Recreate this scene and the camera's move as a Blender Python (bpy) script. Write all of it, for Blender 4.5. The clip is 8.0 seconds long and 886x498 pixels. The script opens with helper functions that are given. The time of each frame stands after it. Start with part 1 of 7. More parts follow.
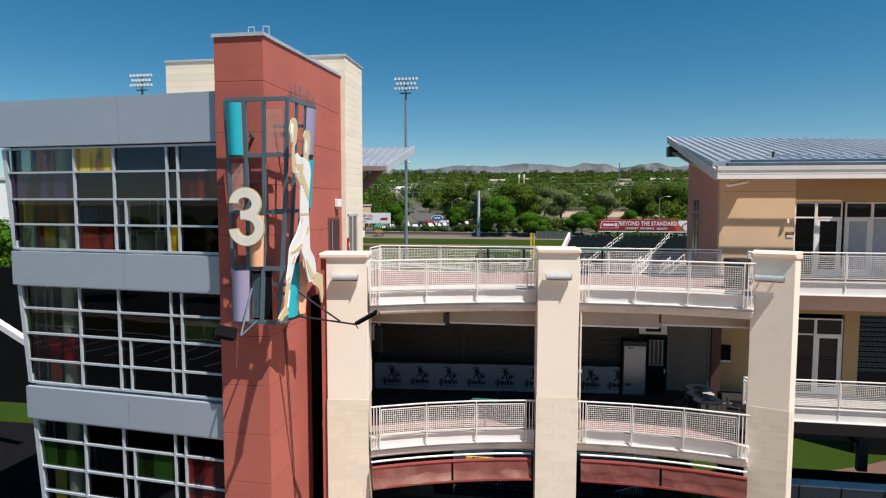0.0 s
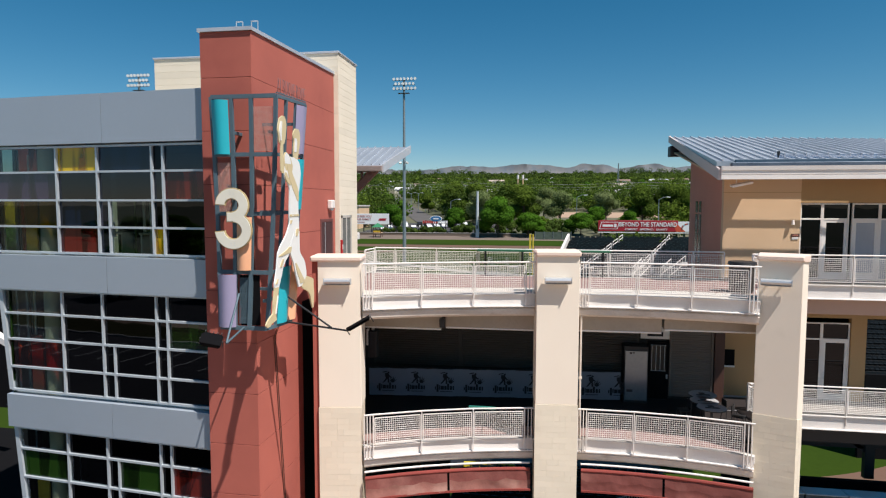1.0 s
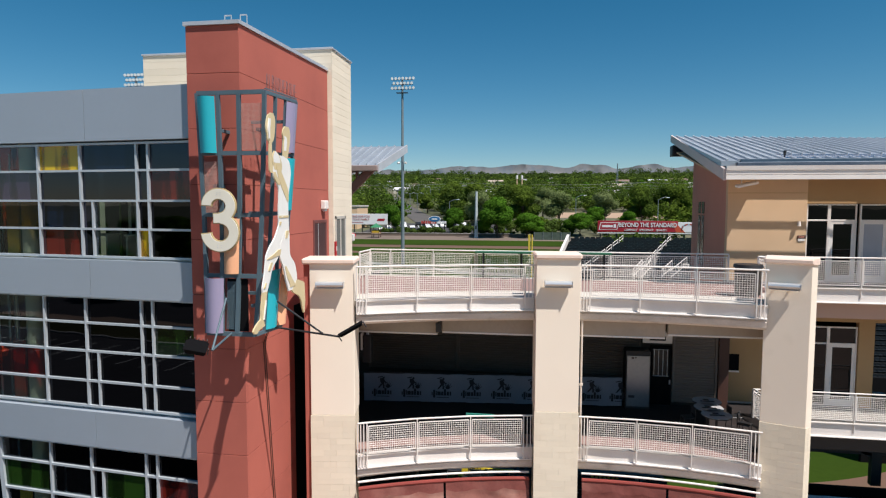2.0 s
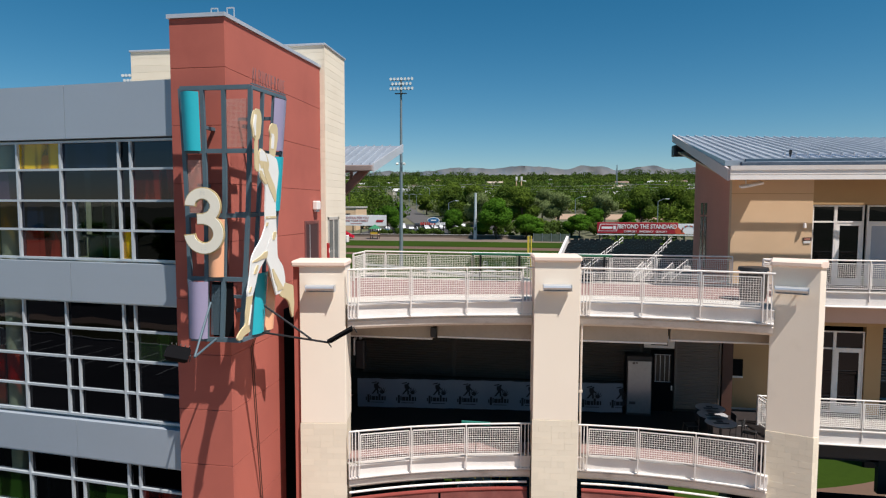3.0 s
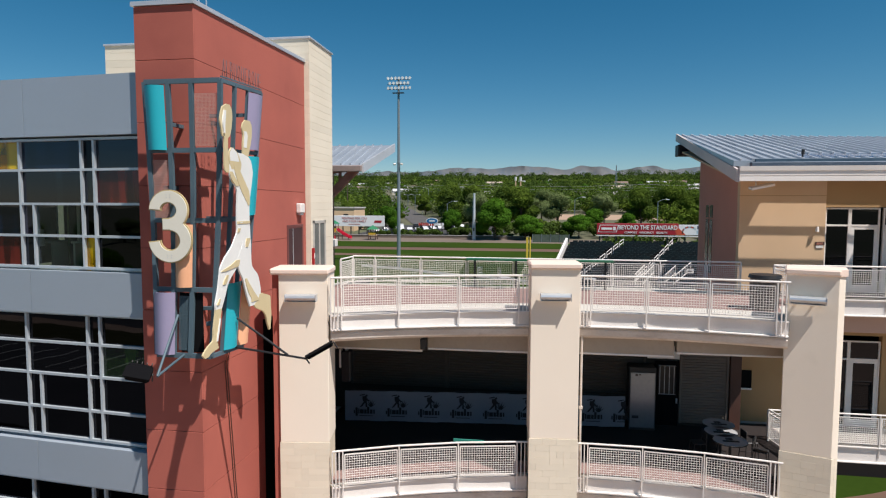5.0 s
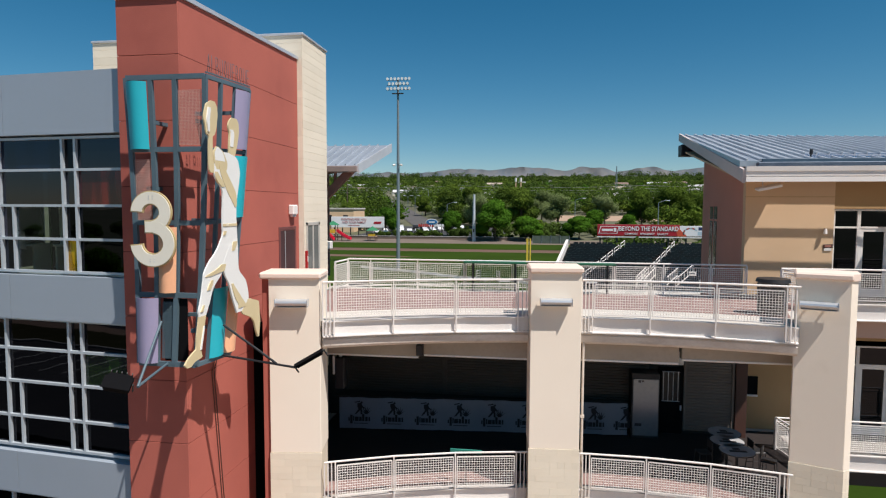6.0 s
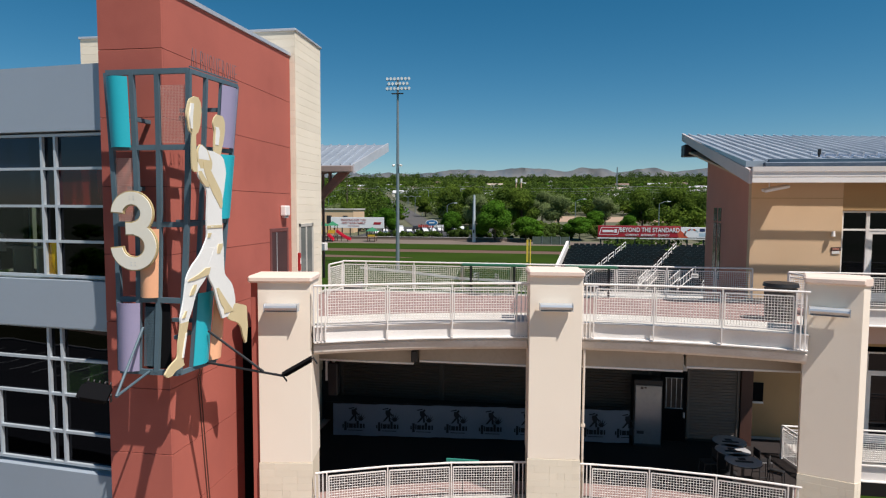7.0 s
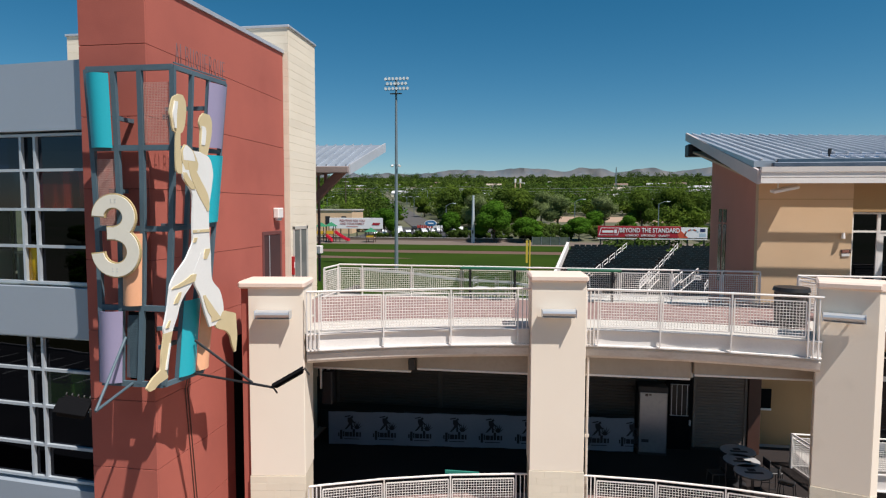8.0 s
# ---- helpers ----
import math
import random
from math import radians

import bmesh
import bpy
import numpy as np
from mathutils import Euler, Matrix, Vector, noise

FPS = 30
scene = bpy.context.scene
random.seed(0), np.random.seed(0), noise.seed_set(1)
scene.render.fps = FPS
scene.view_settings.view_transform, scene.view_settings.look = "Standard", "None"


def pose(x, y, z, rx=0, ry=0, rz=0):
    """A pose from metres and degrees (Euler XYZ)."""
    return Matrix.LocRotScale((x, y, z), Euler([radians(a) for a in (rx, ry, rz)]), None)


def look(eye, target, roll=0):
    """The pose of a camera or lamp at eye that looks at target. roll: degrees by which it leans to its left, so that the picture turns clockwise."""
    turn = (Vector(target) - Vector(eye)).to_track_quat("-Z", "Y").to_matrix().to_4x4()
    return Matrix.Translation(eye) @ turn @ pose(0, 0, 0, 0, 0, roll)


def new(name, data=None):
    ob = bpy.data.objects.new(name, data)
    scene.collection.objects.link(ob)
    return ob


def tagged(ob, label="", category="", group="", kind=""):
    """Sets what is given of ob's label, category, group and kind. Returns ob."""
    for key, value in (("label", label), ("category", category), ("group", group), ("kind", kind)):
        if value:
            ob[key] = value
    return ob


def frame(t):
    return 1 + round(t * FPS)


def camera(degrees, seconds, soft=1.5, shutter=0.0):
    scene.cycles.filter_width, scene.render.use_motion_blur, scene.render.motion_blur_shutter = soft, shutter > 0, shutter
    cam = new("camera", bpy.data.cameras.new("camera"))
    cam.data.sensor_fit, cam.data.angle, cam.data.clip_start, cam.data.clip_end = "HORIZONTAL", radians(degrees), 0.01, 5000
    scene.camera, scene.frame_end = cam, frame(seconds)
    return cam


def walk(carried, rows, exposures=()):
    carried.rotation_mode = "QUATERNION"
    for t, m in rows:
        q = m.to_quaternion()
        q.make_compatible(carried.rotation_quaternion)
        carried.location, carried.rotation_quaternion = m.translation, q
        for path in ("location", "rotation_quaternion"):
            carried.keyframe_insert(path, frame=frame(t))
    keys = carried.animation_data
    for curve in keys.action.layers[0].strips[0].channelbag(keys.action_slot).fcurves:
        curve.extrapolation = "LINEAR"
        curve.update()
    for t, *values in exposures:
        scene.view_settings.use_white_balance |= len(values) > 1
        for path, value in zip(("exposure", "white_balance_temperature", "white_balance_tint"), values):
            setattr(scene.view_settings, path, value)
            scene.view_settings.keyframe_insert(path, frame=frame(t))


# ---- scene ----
cam = camera(72.0, 8.0, soft=1.2)
PATH = [
    (0, (0.002, -1.493, 13.644), (-0.312, 0.476, 13.497), 0.1),
    (0.5, (0.04, -1.121, 13.66), (-0.273, 0.849, 13.514), 0.1),
    (1, (0.006, -0.75, 13.665), (-0.305, 1.22, 13.52), 0.1),
    (1.5, (-0.02, -0.386, 13.696), (-0.329, 1.585, 13.55), 0.1),
    (3, (0.026, 0.706, 13.659), (-0.28, 2.677, 13.519), 0.2),
    (3.5, (0.057, 1.068, 13.675), (-0.248, 3.039, 13.535), 0.2),
    (4, (0.093, 1.42, 13.699), (-0.213, 3.392, 13.559), 0.2),
    (4.5, (0.098, 1.763, 13.735), (-0.206, 3.735, 13.595), 0.2),
    (6, (0.111, 2.796, 13.776), (-0.194, 4.768, 13.64), 0.2),
    (6.5, (0.122, 3.133, 13.783), (-0.183, 5.105, 13.649), 0.2),
    (7, (0.138, 3.457, 13.793), (-0.168, 5.429, 13.659), 0.3),
    (7.5, (0.109, 3.788, 13.825), (-0.196, 5.76, 13.691), 0.2),
    (8, (0.059, 4.129, 13.851), (-0.244, 6.101, 13.718), 0.2),
]
walk(cam, [(t, look(eye, target, roll)) for t, eye, target, roll in PATH], [(0.0, 0.19, 6300, 12.0), (4.0, 0.09, 6300, 12.0), (8.0, 0.04, 6280, 12.0)])

# ---- light ----
world = bpy.data.worlds.new("sky")
scene.world = world
world.use_nodes = True
wn = world.node_tree
sky = wn.nodes.new("ShaderNodeTexSky")
sky.sky_type = "NISHITA"
sky.sun_disc = False
SUN = Vector((0.412, -0.285, 0.866)).normalized()
sky.sun_elevation = math.asin(SUN.z)
sky.sun_rotation = math.atan2(SUN.x, SUN.y)
sky.altitude = 1600
sky.air_density, sky.dust_density, sky.ozone_density = 1.0, 0.3, 1.5
back = wn.nodes["Background"]
grade = wn.nodes.new("ShaderNodeHueSaturation")
grade.inputs["Hue"].default_value, grade.inputs["Saturation"].default_value = 0.482, 1.40
wn.links.new(sky.outputs[0], grade.inputs["Color"])
wn.links.new(grade.outputs[0], back.inputs[0])
back.inputs[1].default_value = 0.073
sun = new("sun", bpy.data.lights.new("sun", "SUN"))
sun.data.energy, sun.data.angle, sun.data.color = 5.75, radians(0.53), (1.0, 0.93, 0.84)
sun.matrix_basis = look(SUN * 60, (0, 0, 0))


# ---- materials ----
def material(name, colour, rough=0.8, second=None, scale=1.5, fine=14.0, mixin=0.35, bump=0.15, metal=0.0,
             island=0.0, piece=0.0, spec=0.5, stretch=(1, 1, 1), dirt=None, dirt_scale=0.35, dirt_cover=0.62):
    """Two scales of noise over a base colour, fine relief, optional stains and variation from piece to piece."""
    m = bpy.data.materials.new(name)
    m.use_nodes = True
    t = m.node_tree
    n, l = t.nodes, t.links
    b = n["Principled BSDF"]
    b.inputs["Roughness"].default_value = rough
    b.inputs["Metallic"].default_value = metal
    b.inputs["Specular IOR Level"].default_value = spec
    geo = n.new("ShaderNodeNewGeometry")
    mp = n.new("ShaderNodeMapping")
    mp.inputs["Scale"].default_value = stretch
    l.new(geo.outputs["Position"], mp.inputs["Vector"])

    def noise_at(s, detail=4):
        x = n.new("ShaderNodeTexNoise")
        x.inputs["Scale"].default_value = s
        x.inputs["Detail"].default_value = detail
        l.new(mp.outputs[0], x.inputs["Vector"])
        return x.outputs["Fac"]

    def blend(a, bb, f):
        x = n.new("ShaderNodeMix")
        x.data_type = "RGBA"
        for sock, v in ((x.inputs[6], a), (x.inputs[7], bb), (x.inputs[0], f)):
            if hasattr(v, "is_linked"):
                l.new(v, sock)
            else:
                sock.default_value = v
        return x.outputs[2]

    def ramp(v, lo, hi, top=1.0):
        x = n.new("ShaderNodeMapRange")
        x.inputs[1].default_value, x.inputs[2].default_value, x.inputs[4].default_value = lo, hi, top
        l.new(v, x.inputs[0])
        return x.outputs[0]

    one = (*colour, 1)
    two = (*(second or [c * 0.72 for c in colour]), 1)
    big, small = noise_at(scale), noise_at(fine, 6)
    c = blend(one, two, ramp(big, 0.4, 0.68, mixin))
    c = blend(c, two, ramp(small, 0.45, 0.7, mixin * 0.6))
    if dirt:
        c = blend(c, (*dirt, 1), ramp(noise_at(dirt_scale, 7), dirt_cover, dirt_cover + 0.16, 0.6))
    if island or piece:
        src = geo.outputs["Random Per Island"] if island else n.new("ShaderNodeObjectInfo").outputs["Random"]
        hs = n.new("ShaderNodeHueSaturation")
        amt = island or piece
        mr = n.new("ShaderNodeMapRange")
        mr.inputs[3].default_value, mr.inputs[4].default_value = 1 - amt, 1 + amt
        l.new(src, mr.inputs[0])
        l.new(mr.outputs[0], hs.inputs["Value"])
        l.new(c, hs.inputs["Color"])
        c = hs.outputs[0]
    l.new(c, b.inputs["Base Color"])
    if bump:
        bp = n.new("ShaderNodeBump")
        bp.inputs["Strength"].default_value = bump
        bp.inputs["Distance"].default_value = 0.02
        l.new(small, bp.inputs["Height"])
        l.new(bp.outputs[0], b.inputs["Normal"])
    return m


def glass(name, tint, gloss=1.0, pigment=None, ior=1.6):
    """Tinted window glass: see-through, with a mirror's share by Fresnel."""
    m = bpy.data.materials.new(name)
    m.use_nodes = True
    n, l = m.node_tree.nodes, m.node_tree.links
    n.remove(n["Principled BSDF"])
    tr, gl, mx, fr = (n.new("ShaderNode" + k) for k in ("BsdfTransparent", "BsdfGlossy", "MixShader", "LayerWeight"))
    tr.inputs[0].default_value = (*tint, 1)
    gl.inputs[0].default_value = (gloss * 0.80, gloss * 0.84, gloss, 1)
    gl.inputs["Roughness"].default_value = 0.015
    fr.inputs[0].default_value = 0.5
    f0 = ((ior - 1) / (ior + 1)) ** 2
    steep, rise = n.new("ShaderNodeMath"), n.new("ShaderNodeMapRange")
    steep.operation = "POWER"
    steep.inputs[1].default_value = 5.0
    rise.inputs[3].default_value, rise.inputs[4].default_value = f0, 1.0
    l.new(fr.outputs["Facing"], steep.inputs[0])
    l.new(steep.outputs[0], rise.inputs[0])
    no, bp = n.new("ShaderNodeTexNoise"), n.new("ShaderNodeBump")
    no.inputs["Scale"].default_value, no.inputs["Detail"].default_value = 0.9, 1.0
    bp.inputs["Strength"].default_value, bp.inputs["Distance"].default_value = 0.12, 0.02
    geo = n.new("ShaderNodeNewGeometry")
    l.new(geo.outputs["Position"], no.inputs["Vector"])
    l.new(no.outputs["Fac"], bp.inputs["Height"])
    l.new(bp.outputs[0], gl.inputs["Normal"])
    l.new(rise.outputs[0], mx.inputs[0])
    if pigment:
        # diffuse colour in upright streaks stands in for lit rooms behind the pane
        df, m2 = n.new("ShaderNodeBsdfDiffuse"), n.new("ShaderNodeMixShader")
        df.inputs[0].default_value = (*pigment, 1)
        streaks, span = n.new("ShaderNodeTexNoise"), n.new("ShaderNodeMapRange")
        streaks.inputs["Scale"].default_value, streaks.inputs["Detail"].default_value = 2.2, 1.0
        span.inputs[1].default_value, span.inputs[2].default_value, span.inputs[3].default_value, span.inputs[4].default_value = 0.44, 0.54, 0.25, 0.95
        flat = n.new("ShaderNodeMapping")
        flat.inputs["Scale"].default_value = (1.0, 1.0, 0.12)
        l.new(geo.outputs["Position"], flat.inputs["Vector"])
        l.new(flat.outputs[0], streaks.inputs["Vector"])
        l.new(streaks.outputs["Fac"], span.inputs[0])
        l.new(span.outputs[0], m2.inputs[0])
        l.new(tr.outputs[0], m2.inputs[1])
        l.new(df.outputs[0], m2.inputs[2])
        l.new(m2.outputs[0], mx.inputs[1])
    else:
        l.new(tr.outputs[0], mx.inputs[1])
    l.new(gl.outputs[0], mx.inputs[2])
    l.new(mx.outputs[0], n["Material Output"].inputs["Surface"])
    return m


RED = material("red_stucco", (0.425, 0.113, 0.081), 0.9, (0.357, 0.094, 0.069), 0.55, 40, 0.75, 0.15, dirt=(0.315, 0.076, 0.057), dirt_scale=0.45, dirt_cover=0.55)
ROSE = material("rose_stucco", (0.60, 0.255, 0.185), 0.9, (0.53, 0.225, 0.16), 0.5, 60, 0.6, 0.1)
CREAM = material("cream_stucco", (0.86, 0.765, 0.64), 0.9, (0.81, 0.71, 0.59), 0.4, 60, 0.6, 0.08, dirt=(0.66, 0.57, 0.45), dirt_scale=0.45)
CREAM_BLOCK = material("cream_block", (0.77, 0.69, 0.555), 0.9, (0.71, 0.63, 0.495), 0.8, 45, 0.6, 0.2, piece=0.035)
TAN = material("tan_stucco", (0.68, 0.475, 0.295), 0.9, (0.61, 0.42, 0.255), 0.5, 60, 0.6, 0.1)
CAP = material("cap_stucco", (0.80, 0.64, 0.54), 0.9, None, 0.6, 25, 0.3, 0.2, dirt=(0.45, 0.33, 0.25))
MORTAR = material("mortar", (0.72, 0.63, 0.49), 0.95)
PANEL = material("grey_metal_panel", (0.39, 0.445, 0.51), 0.45, (0.375, 0.425, 0.48), 0.4, 8, 0.5, 0.02, metal=0.25)
WHITE = material("white_paint", (0.82, 0.78, 0.74), 0.5, (0.68, 0.62, 0.57), 0.8, 20, 0.4, 0.05)
BEAM = material("weathered_beam_paint", (0.70, 0.63, 0.56), 0.6, (0.50, 0.42, 0.35), 0.7, 9, 0.6, 0.08, stretch=(1, 1, 3), dirt=(0.27, 0.2, 0.15), dirt_scale=0.9, dirt_cover=0.6)
ALU = material("aluminium", (0.62, 0.65, 0.68), 0.38, (0.5, 0.53, 0.56), 2, 30, 0.3, 0.02, metal=0.6)
MULLION = material("mullion_grey", (0.55, 0.60, 0.64), 0.4, (0.46, 0.5, 0.54), 2, 20, 0.4, 0.02, metal=0.3)
SEAM = material("roof_seam", (0.66, 0.68, 0.71), 0.4, (0.56, 0.58, 0.62), 0.6, 8, 0.5, 0.02, metal=0.3)
ROOF = material("standing_seam_roof", (0.47, 0.51, 0.56), 0.38, (0.33, 0.37, 0.42), 0.55, 6, 0.6, 0.03, metal=0.5)
FLASH = material("roof_flashing", (0.62, 0.63, 0.66), 0.4, None, 1, 12, 0.4, 0.03, metal=0.4)
PAVER = material("red_paver", (0.275, 0.18, 0.162), 0.9, (0.21, 0.135, 0.12), 1.2, 22, 0.6, 0.3)
CONCRETE = material("concrete", (0.56, 0.53, 0.48), 0.9, (0.44, 0.41, 0.37), 0.7, 18, 0.6, 0.25)
# near black that carries shade for surfaces under decks and inside rooms
SHADE_DARK = material("dark_wall", (0.04, 0.034, 0.03), 0.9, (0.035, 0.03, 0.026), 0.8, 12, 0.5, 0.2)
BLACK = material("black_metal", (0.018, 0.018, 0.02), 0.5, None, 2, 20, 0.3, 0.05)
STEELBLUE = material("slate_blue_steel", (0.085, 0.135, 0.165), 0.55, (0.065, 0.1, 0.125), 1.5, 20, 0.5, 0.05)
ASPHALT = material("asphalt", (0.045, 0.045, 0.047), 0.9, (0.065, 0.062, 0.06), 0.2, 25, 0.7, 0.3)
EARTH = material("dry_ground", (0.13, 0.118, 0.075), 0.95, (0.065, 0.085, 0.034), 0.012, 0.2, 1.0, 0.3)
FLOOR_SHADE = material("dark_floor", (0.016, 0.010, 0.009), 0.85, (0.011, 0.007, 0.006), 0.8, 12, 0.6, 0.2)
PLAZA = material("tan_plaza", (0.40, 0.275, 0.19), 0.9, (0.32, 0.22, 0.15), 0.3, 12, 0.6, 0.2)
STRIPE = material("road_paint", (0.7, 0.68, 0.6), 0.8)
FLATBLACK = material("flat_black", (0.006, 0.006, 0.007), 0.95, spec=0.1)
DRYGRASS = material("dry_grass", (0.05, 0.052, 0.022), 0.9, (0.075, 0.068, 0.035), 0.4, 3.0, 0.8, 0.3, spec=0.03)
GRASS = material("mown_grass", (0.032, 0.059, 0.007), 0.9, (0.022, 0.042, 0.0055), 0.05, 2.0, 0.8, 0.3, spec=0.03)
DIRT = material("warning_track", (0.135, 0.072, 0.05), 0.95, (0.10, 0.07, 0.04), 0.2, 4, 0.6, 0.3)
BARK = material("bark", (0.10, 0.075, 0.055), 0.95, None, 3, 20, 0.5, 0.4)


# ---- mesh tools ----
class Geo:
    """Collects solid pieces and turns them into one mesh."""

    def __init__(self):
        self.v, self.f = [], []

    def add(self, verts, faces):
        o = len(self.v)
        self.v += [tuple(p) for p in verts]
        self.f += [tuple(i + o for i in q) for q in faces]
        return self

    def box(self, lo, hi, m=None, c=0.0):
        """A box between two corners, its edges chamfered by c, moved by m."""
        ctr = [(a + b) / 2 for a, b in zip(lo, hi)]
        h = [abs(b - a) / 2 for a, b in zip(lo, hi)]
        c = min(c, min(h) * 0.9)
        if c <= 0:
            vs = [Vector((ctr[0] + sx * h[0], ctr[1] + sy * h[1], ctr[2] + sz * h[2])) for sx in (-1, 1) for sy in (-1, 1) for sz in (-1, 1)]
            fs = [(0, 1, 3, 2), (4, 6, 7, 5), (0, 4, 5, 1), (2, 3, 7, 6), (0, 2, 6, 4), (1, 5, 7, 3)]
        else:
            vs, fs, idx = [], [], {}
            for sx in (-1, 1):
                for sy in (-1, 1):
                    for sz in (-1, 1):
                        for ax in range(3):
                            s = (sx, sy, sz)
                            p = [ctr[k] + s[k] * (h[k] if k == ax else h[k] - c) for k in range(3)]
                            idx[(sx, sy, sz, ax)] = len(vs)
                            vs.append(Vector(p))
            for ax in range(3):
                u, w = [k for k in range(3) if k != ax]
                for s in (-1, 1):
                    q = []
                    for a, b in ((-1, -1), (1, -1), (1, 1), (-1, 1)):
                        k = [0, 0, 0]
                        k[ax], k[u], k[w] = s, a, b
                        q.append(idx[(*k, ax)])
                    fs.append(tuple(q if (s > 0) == (ax != 1) else q[::-1]))
            for ax in range(3):
                u, w = [k for k in range(3) if k != ax]
                for a in (-1, 1):
                    for b in (-1, 1):
                        k0, k1 = [0, 0, 0], [0, 0, 0]
                        k0[ax], k0[u], k0[w] = -1, a, b
                        k1[ax], k1[u], k1[w] = 1, a, b
                        q = [idx[(*k0, u)], idx[(*k1, u)], idx[(*k1, w)], idx[(*k0, w)]]
                        n = (vs[q[1]] - vs[q[0]]).cross(vs[q[2]] - vs[q[0]])
                        out = Vector([0 if k == ax else (a if k == u else b) for k in range(3)])
                        fs.append(tuple(q if n.dot(out) > 0 else q[::-1]))
            for sx in (-1, 1):
                for sy in (-1, 1):
                    for sz in (-1, 1):
                        q = [idx[(sx, sy, sz, k)] for k in range(3)]
                        fs.append(tuple(q if sx * sy * sz > 0 else q[::-1]))
        if m is not None:
            vs = [m @ p for p in vs]
        return self.add(vs, fs)

    def tube(self, a, b, r, n=8, r2=None):
        """A round bar from a to b, closed at both ends."""
        a, b = Vector(a), Vector(b)
        q = (b - a).to_track_quat("Z", "Y").to_matrix()
        r2 = r if r2 is None else r2
        ring = [Vector((math.cos(2 * math.pi * i / n), math.sin(2 * math.pi * i / n), 0)) for i in range(n)]
        vs = [a + q @ (p * r) for p in ring] + [b + q @ (p * r2) for p in ring]
        fs = [(i, (i + 1) % n, n + (i + 1) % n, n + i) for i in range(n)] + [tuple(range(n))[::-1], tuple(range(n, 2 * n))]
        return self.add(vs, fs)

    def bar(self, a, b, w, d=None, up=(0, 0, 1), c=0.0):
        """A square bar of section w x d from a to b; d is measured along up."""
        a, b = Vector(a), Vector(b)
        d = w if d is None else d
        x = (b - a).normalized()
        y = Vector(up).cross(x)
        if y.length < 1e-4:
            y = Vector((0, 1, 0)).cross(x)
        y.normalize()
        z = x.cross(y)
        m = Matrix((x, y, z)).transposed().to_4x4()
        m.translation = (a + b) / 2
        ln = (b - a).length / 2
        return self.box((-ln, -w / 2, -d / 2), (ln, w / 2, d / 2), m, c)

    def prism(self, outline, shift):
        """A flat outline pushed along shift."""
        n = len(outline)
        s = Vector(shift)
        vs = [Vector(p) for p in outline] + [Vector(p) + s for p in outline]
        fs = [tuple(range(n))[::-1], tuple(range(n, 2 * n))] + [(i, (i + 1) % n, n + (i + 1) % n, n + i) for i in range(n)]
        return self.add(vs, fs)

    def sweep(self, path, profile, closed=False):
        """A profile of (out, up) pairs carried along a level path of points."""
        n = len(profile)
        pts = [Vector(p) for p in path]
        vs, fs = [], []
        for i, p in enumerate(pts):
            d = (pts[min(i + 1, len(pts) - 1)] - pts[max(i - 1, 0)]).normalized()
            out = Vector((d.y, -d.x, 0)).normalized()
            vs += [p + out * o + Vector((0, 0, u)) for o, u in profile]
        for i in range(len(pts) - 1):
            for k in range(n):
                fs.append((i * n + k, i * n + (k + 1) % n, (i + 1) * n + (k + 1) % n, (i + 1) * n + k))
        fs += [tuple(range(n))[::-1], tuple(range((len(pts) - 1) * n, len(pts) * n))]
        return self.add(vs, fs)

    def mesh(self, name, mat, smooth=False, tidy=True):
        me = bpy.data.meshes.new(name)
        me.from_pydata(self.v, [], self.f)
        if tidy:
            bm = bmesh.new()
            bm.from_mesh(me)
            bmesh.ops.recalc_face_normals(bm, faces=bm.faces)
            bm.to_mesh(me)
            bm.free()
        for one in mat if isinstance(mat, (list, tuple)) else [mat]:
            me.materials.append(one)
        if smooth:
            me.polygons.foreach_set("use_smooth", [True] * len(me.polygons))
            me.set_sharp_from_angle(angle=radians(38))
        return me


def thing(name, label, category, at=(0, 0, 0), group="", kind=""):
    """An Empty at a thing's base, which parents its parts."""
    ob = new(name)
    ob.empty_display_size = 0.2
    ob.matrix_basis = Matrix.Translation(at)
    return tagged(ob, label, category, group, kind)


def world_of(ob):
    m = ob.matrix_basis.copy()
    while ob.parent:
        m = ob.parent.matrix_basis @ ob.matrix_parent_inverse @ m
        ob = ob.parent
    return m


def part(name, geo, mat, parent, label="", smooth=False, kind="", tidy=True):
    """One mesh object, built in world places, under a thing or a part."""
    ob = new(name, geo.mesh(name, mat, smooth, tidy) if isinstance(geo, Geo) else geo)
    ob.parent = parent
    ob.matrix_parent_inverse = world_of(parent).inverted()
    return tagged(ob, label, kind=kind)


def piece(name, me, parent, m):
    """A piece that shares a mesh, laid at pose m."""
    ob = new(name, me)
    ob.parent = parent
    ob.matrix_parent_inverse = world_of(parent).inverted()
    ob.matrix_basis = m
    return ob


def setting(name, geo, mat, label, category, smooth=False, tidy=True):
    return tagged(new(name, geo.mesh(name, mat, smooth, tidy)), label, category, kind="structure")


# ---- plan ----
UP, LOW = 10.43, 5.06              # floors of the two decks
ARC, RADIUS = (2.471, 2.127), 19.553   # the decks' concave front edge
A_LEFT, A_MID_L, A_MID_R, A_RIGHT = -25.9, -7.6, -2.9, 14.6


def on_arc(deg, z, out=0.0):
    """A point over the deck's edge; out is measured towards the plaza."""
    a = radians(deg)
    return Vector((ARC[0] + (RADIUS - out) * math.sin(a), ARC[1] + (RADIUS - out) * math.cos(a), z))


def arc_path(a0, a1, z, out=0.0, n=14):
    return [on_arc(a0 + (a1 - a0) * i / n, z, out) for i in range(n + 1)]


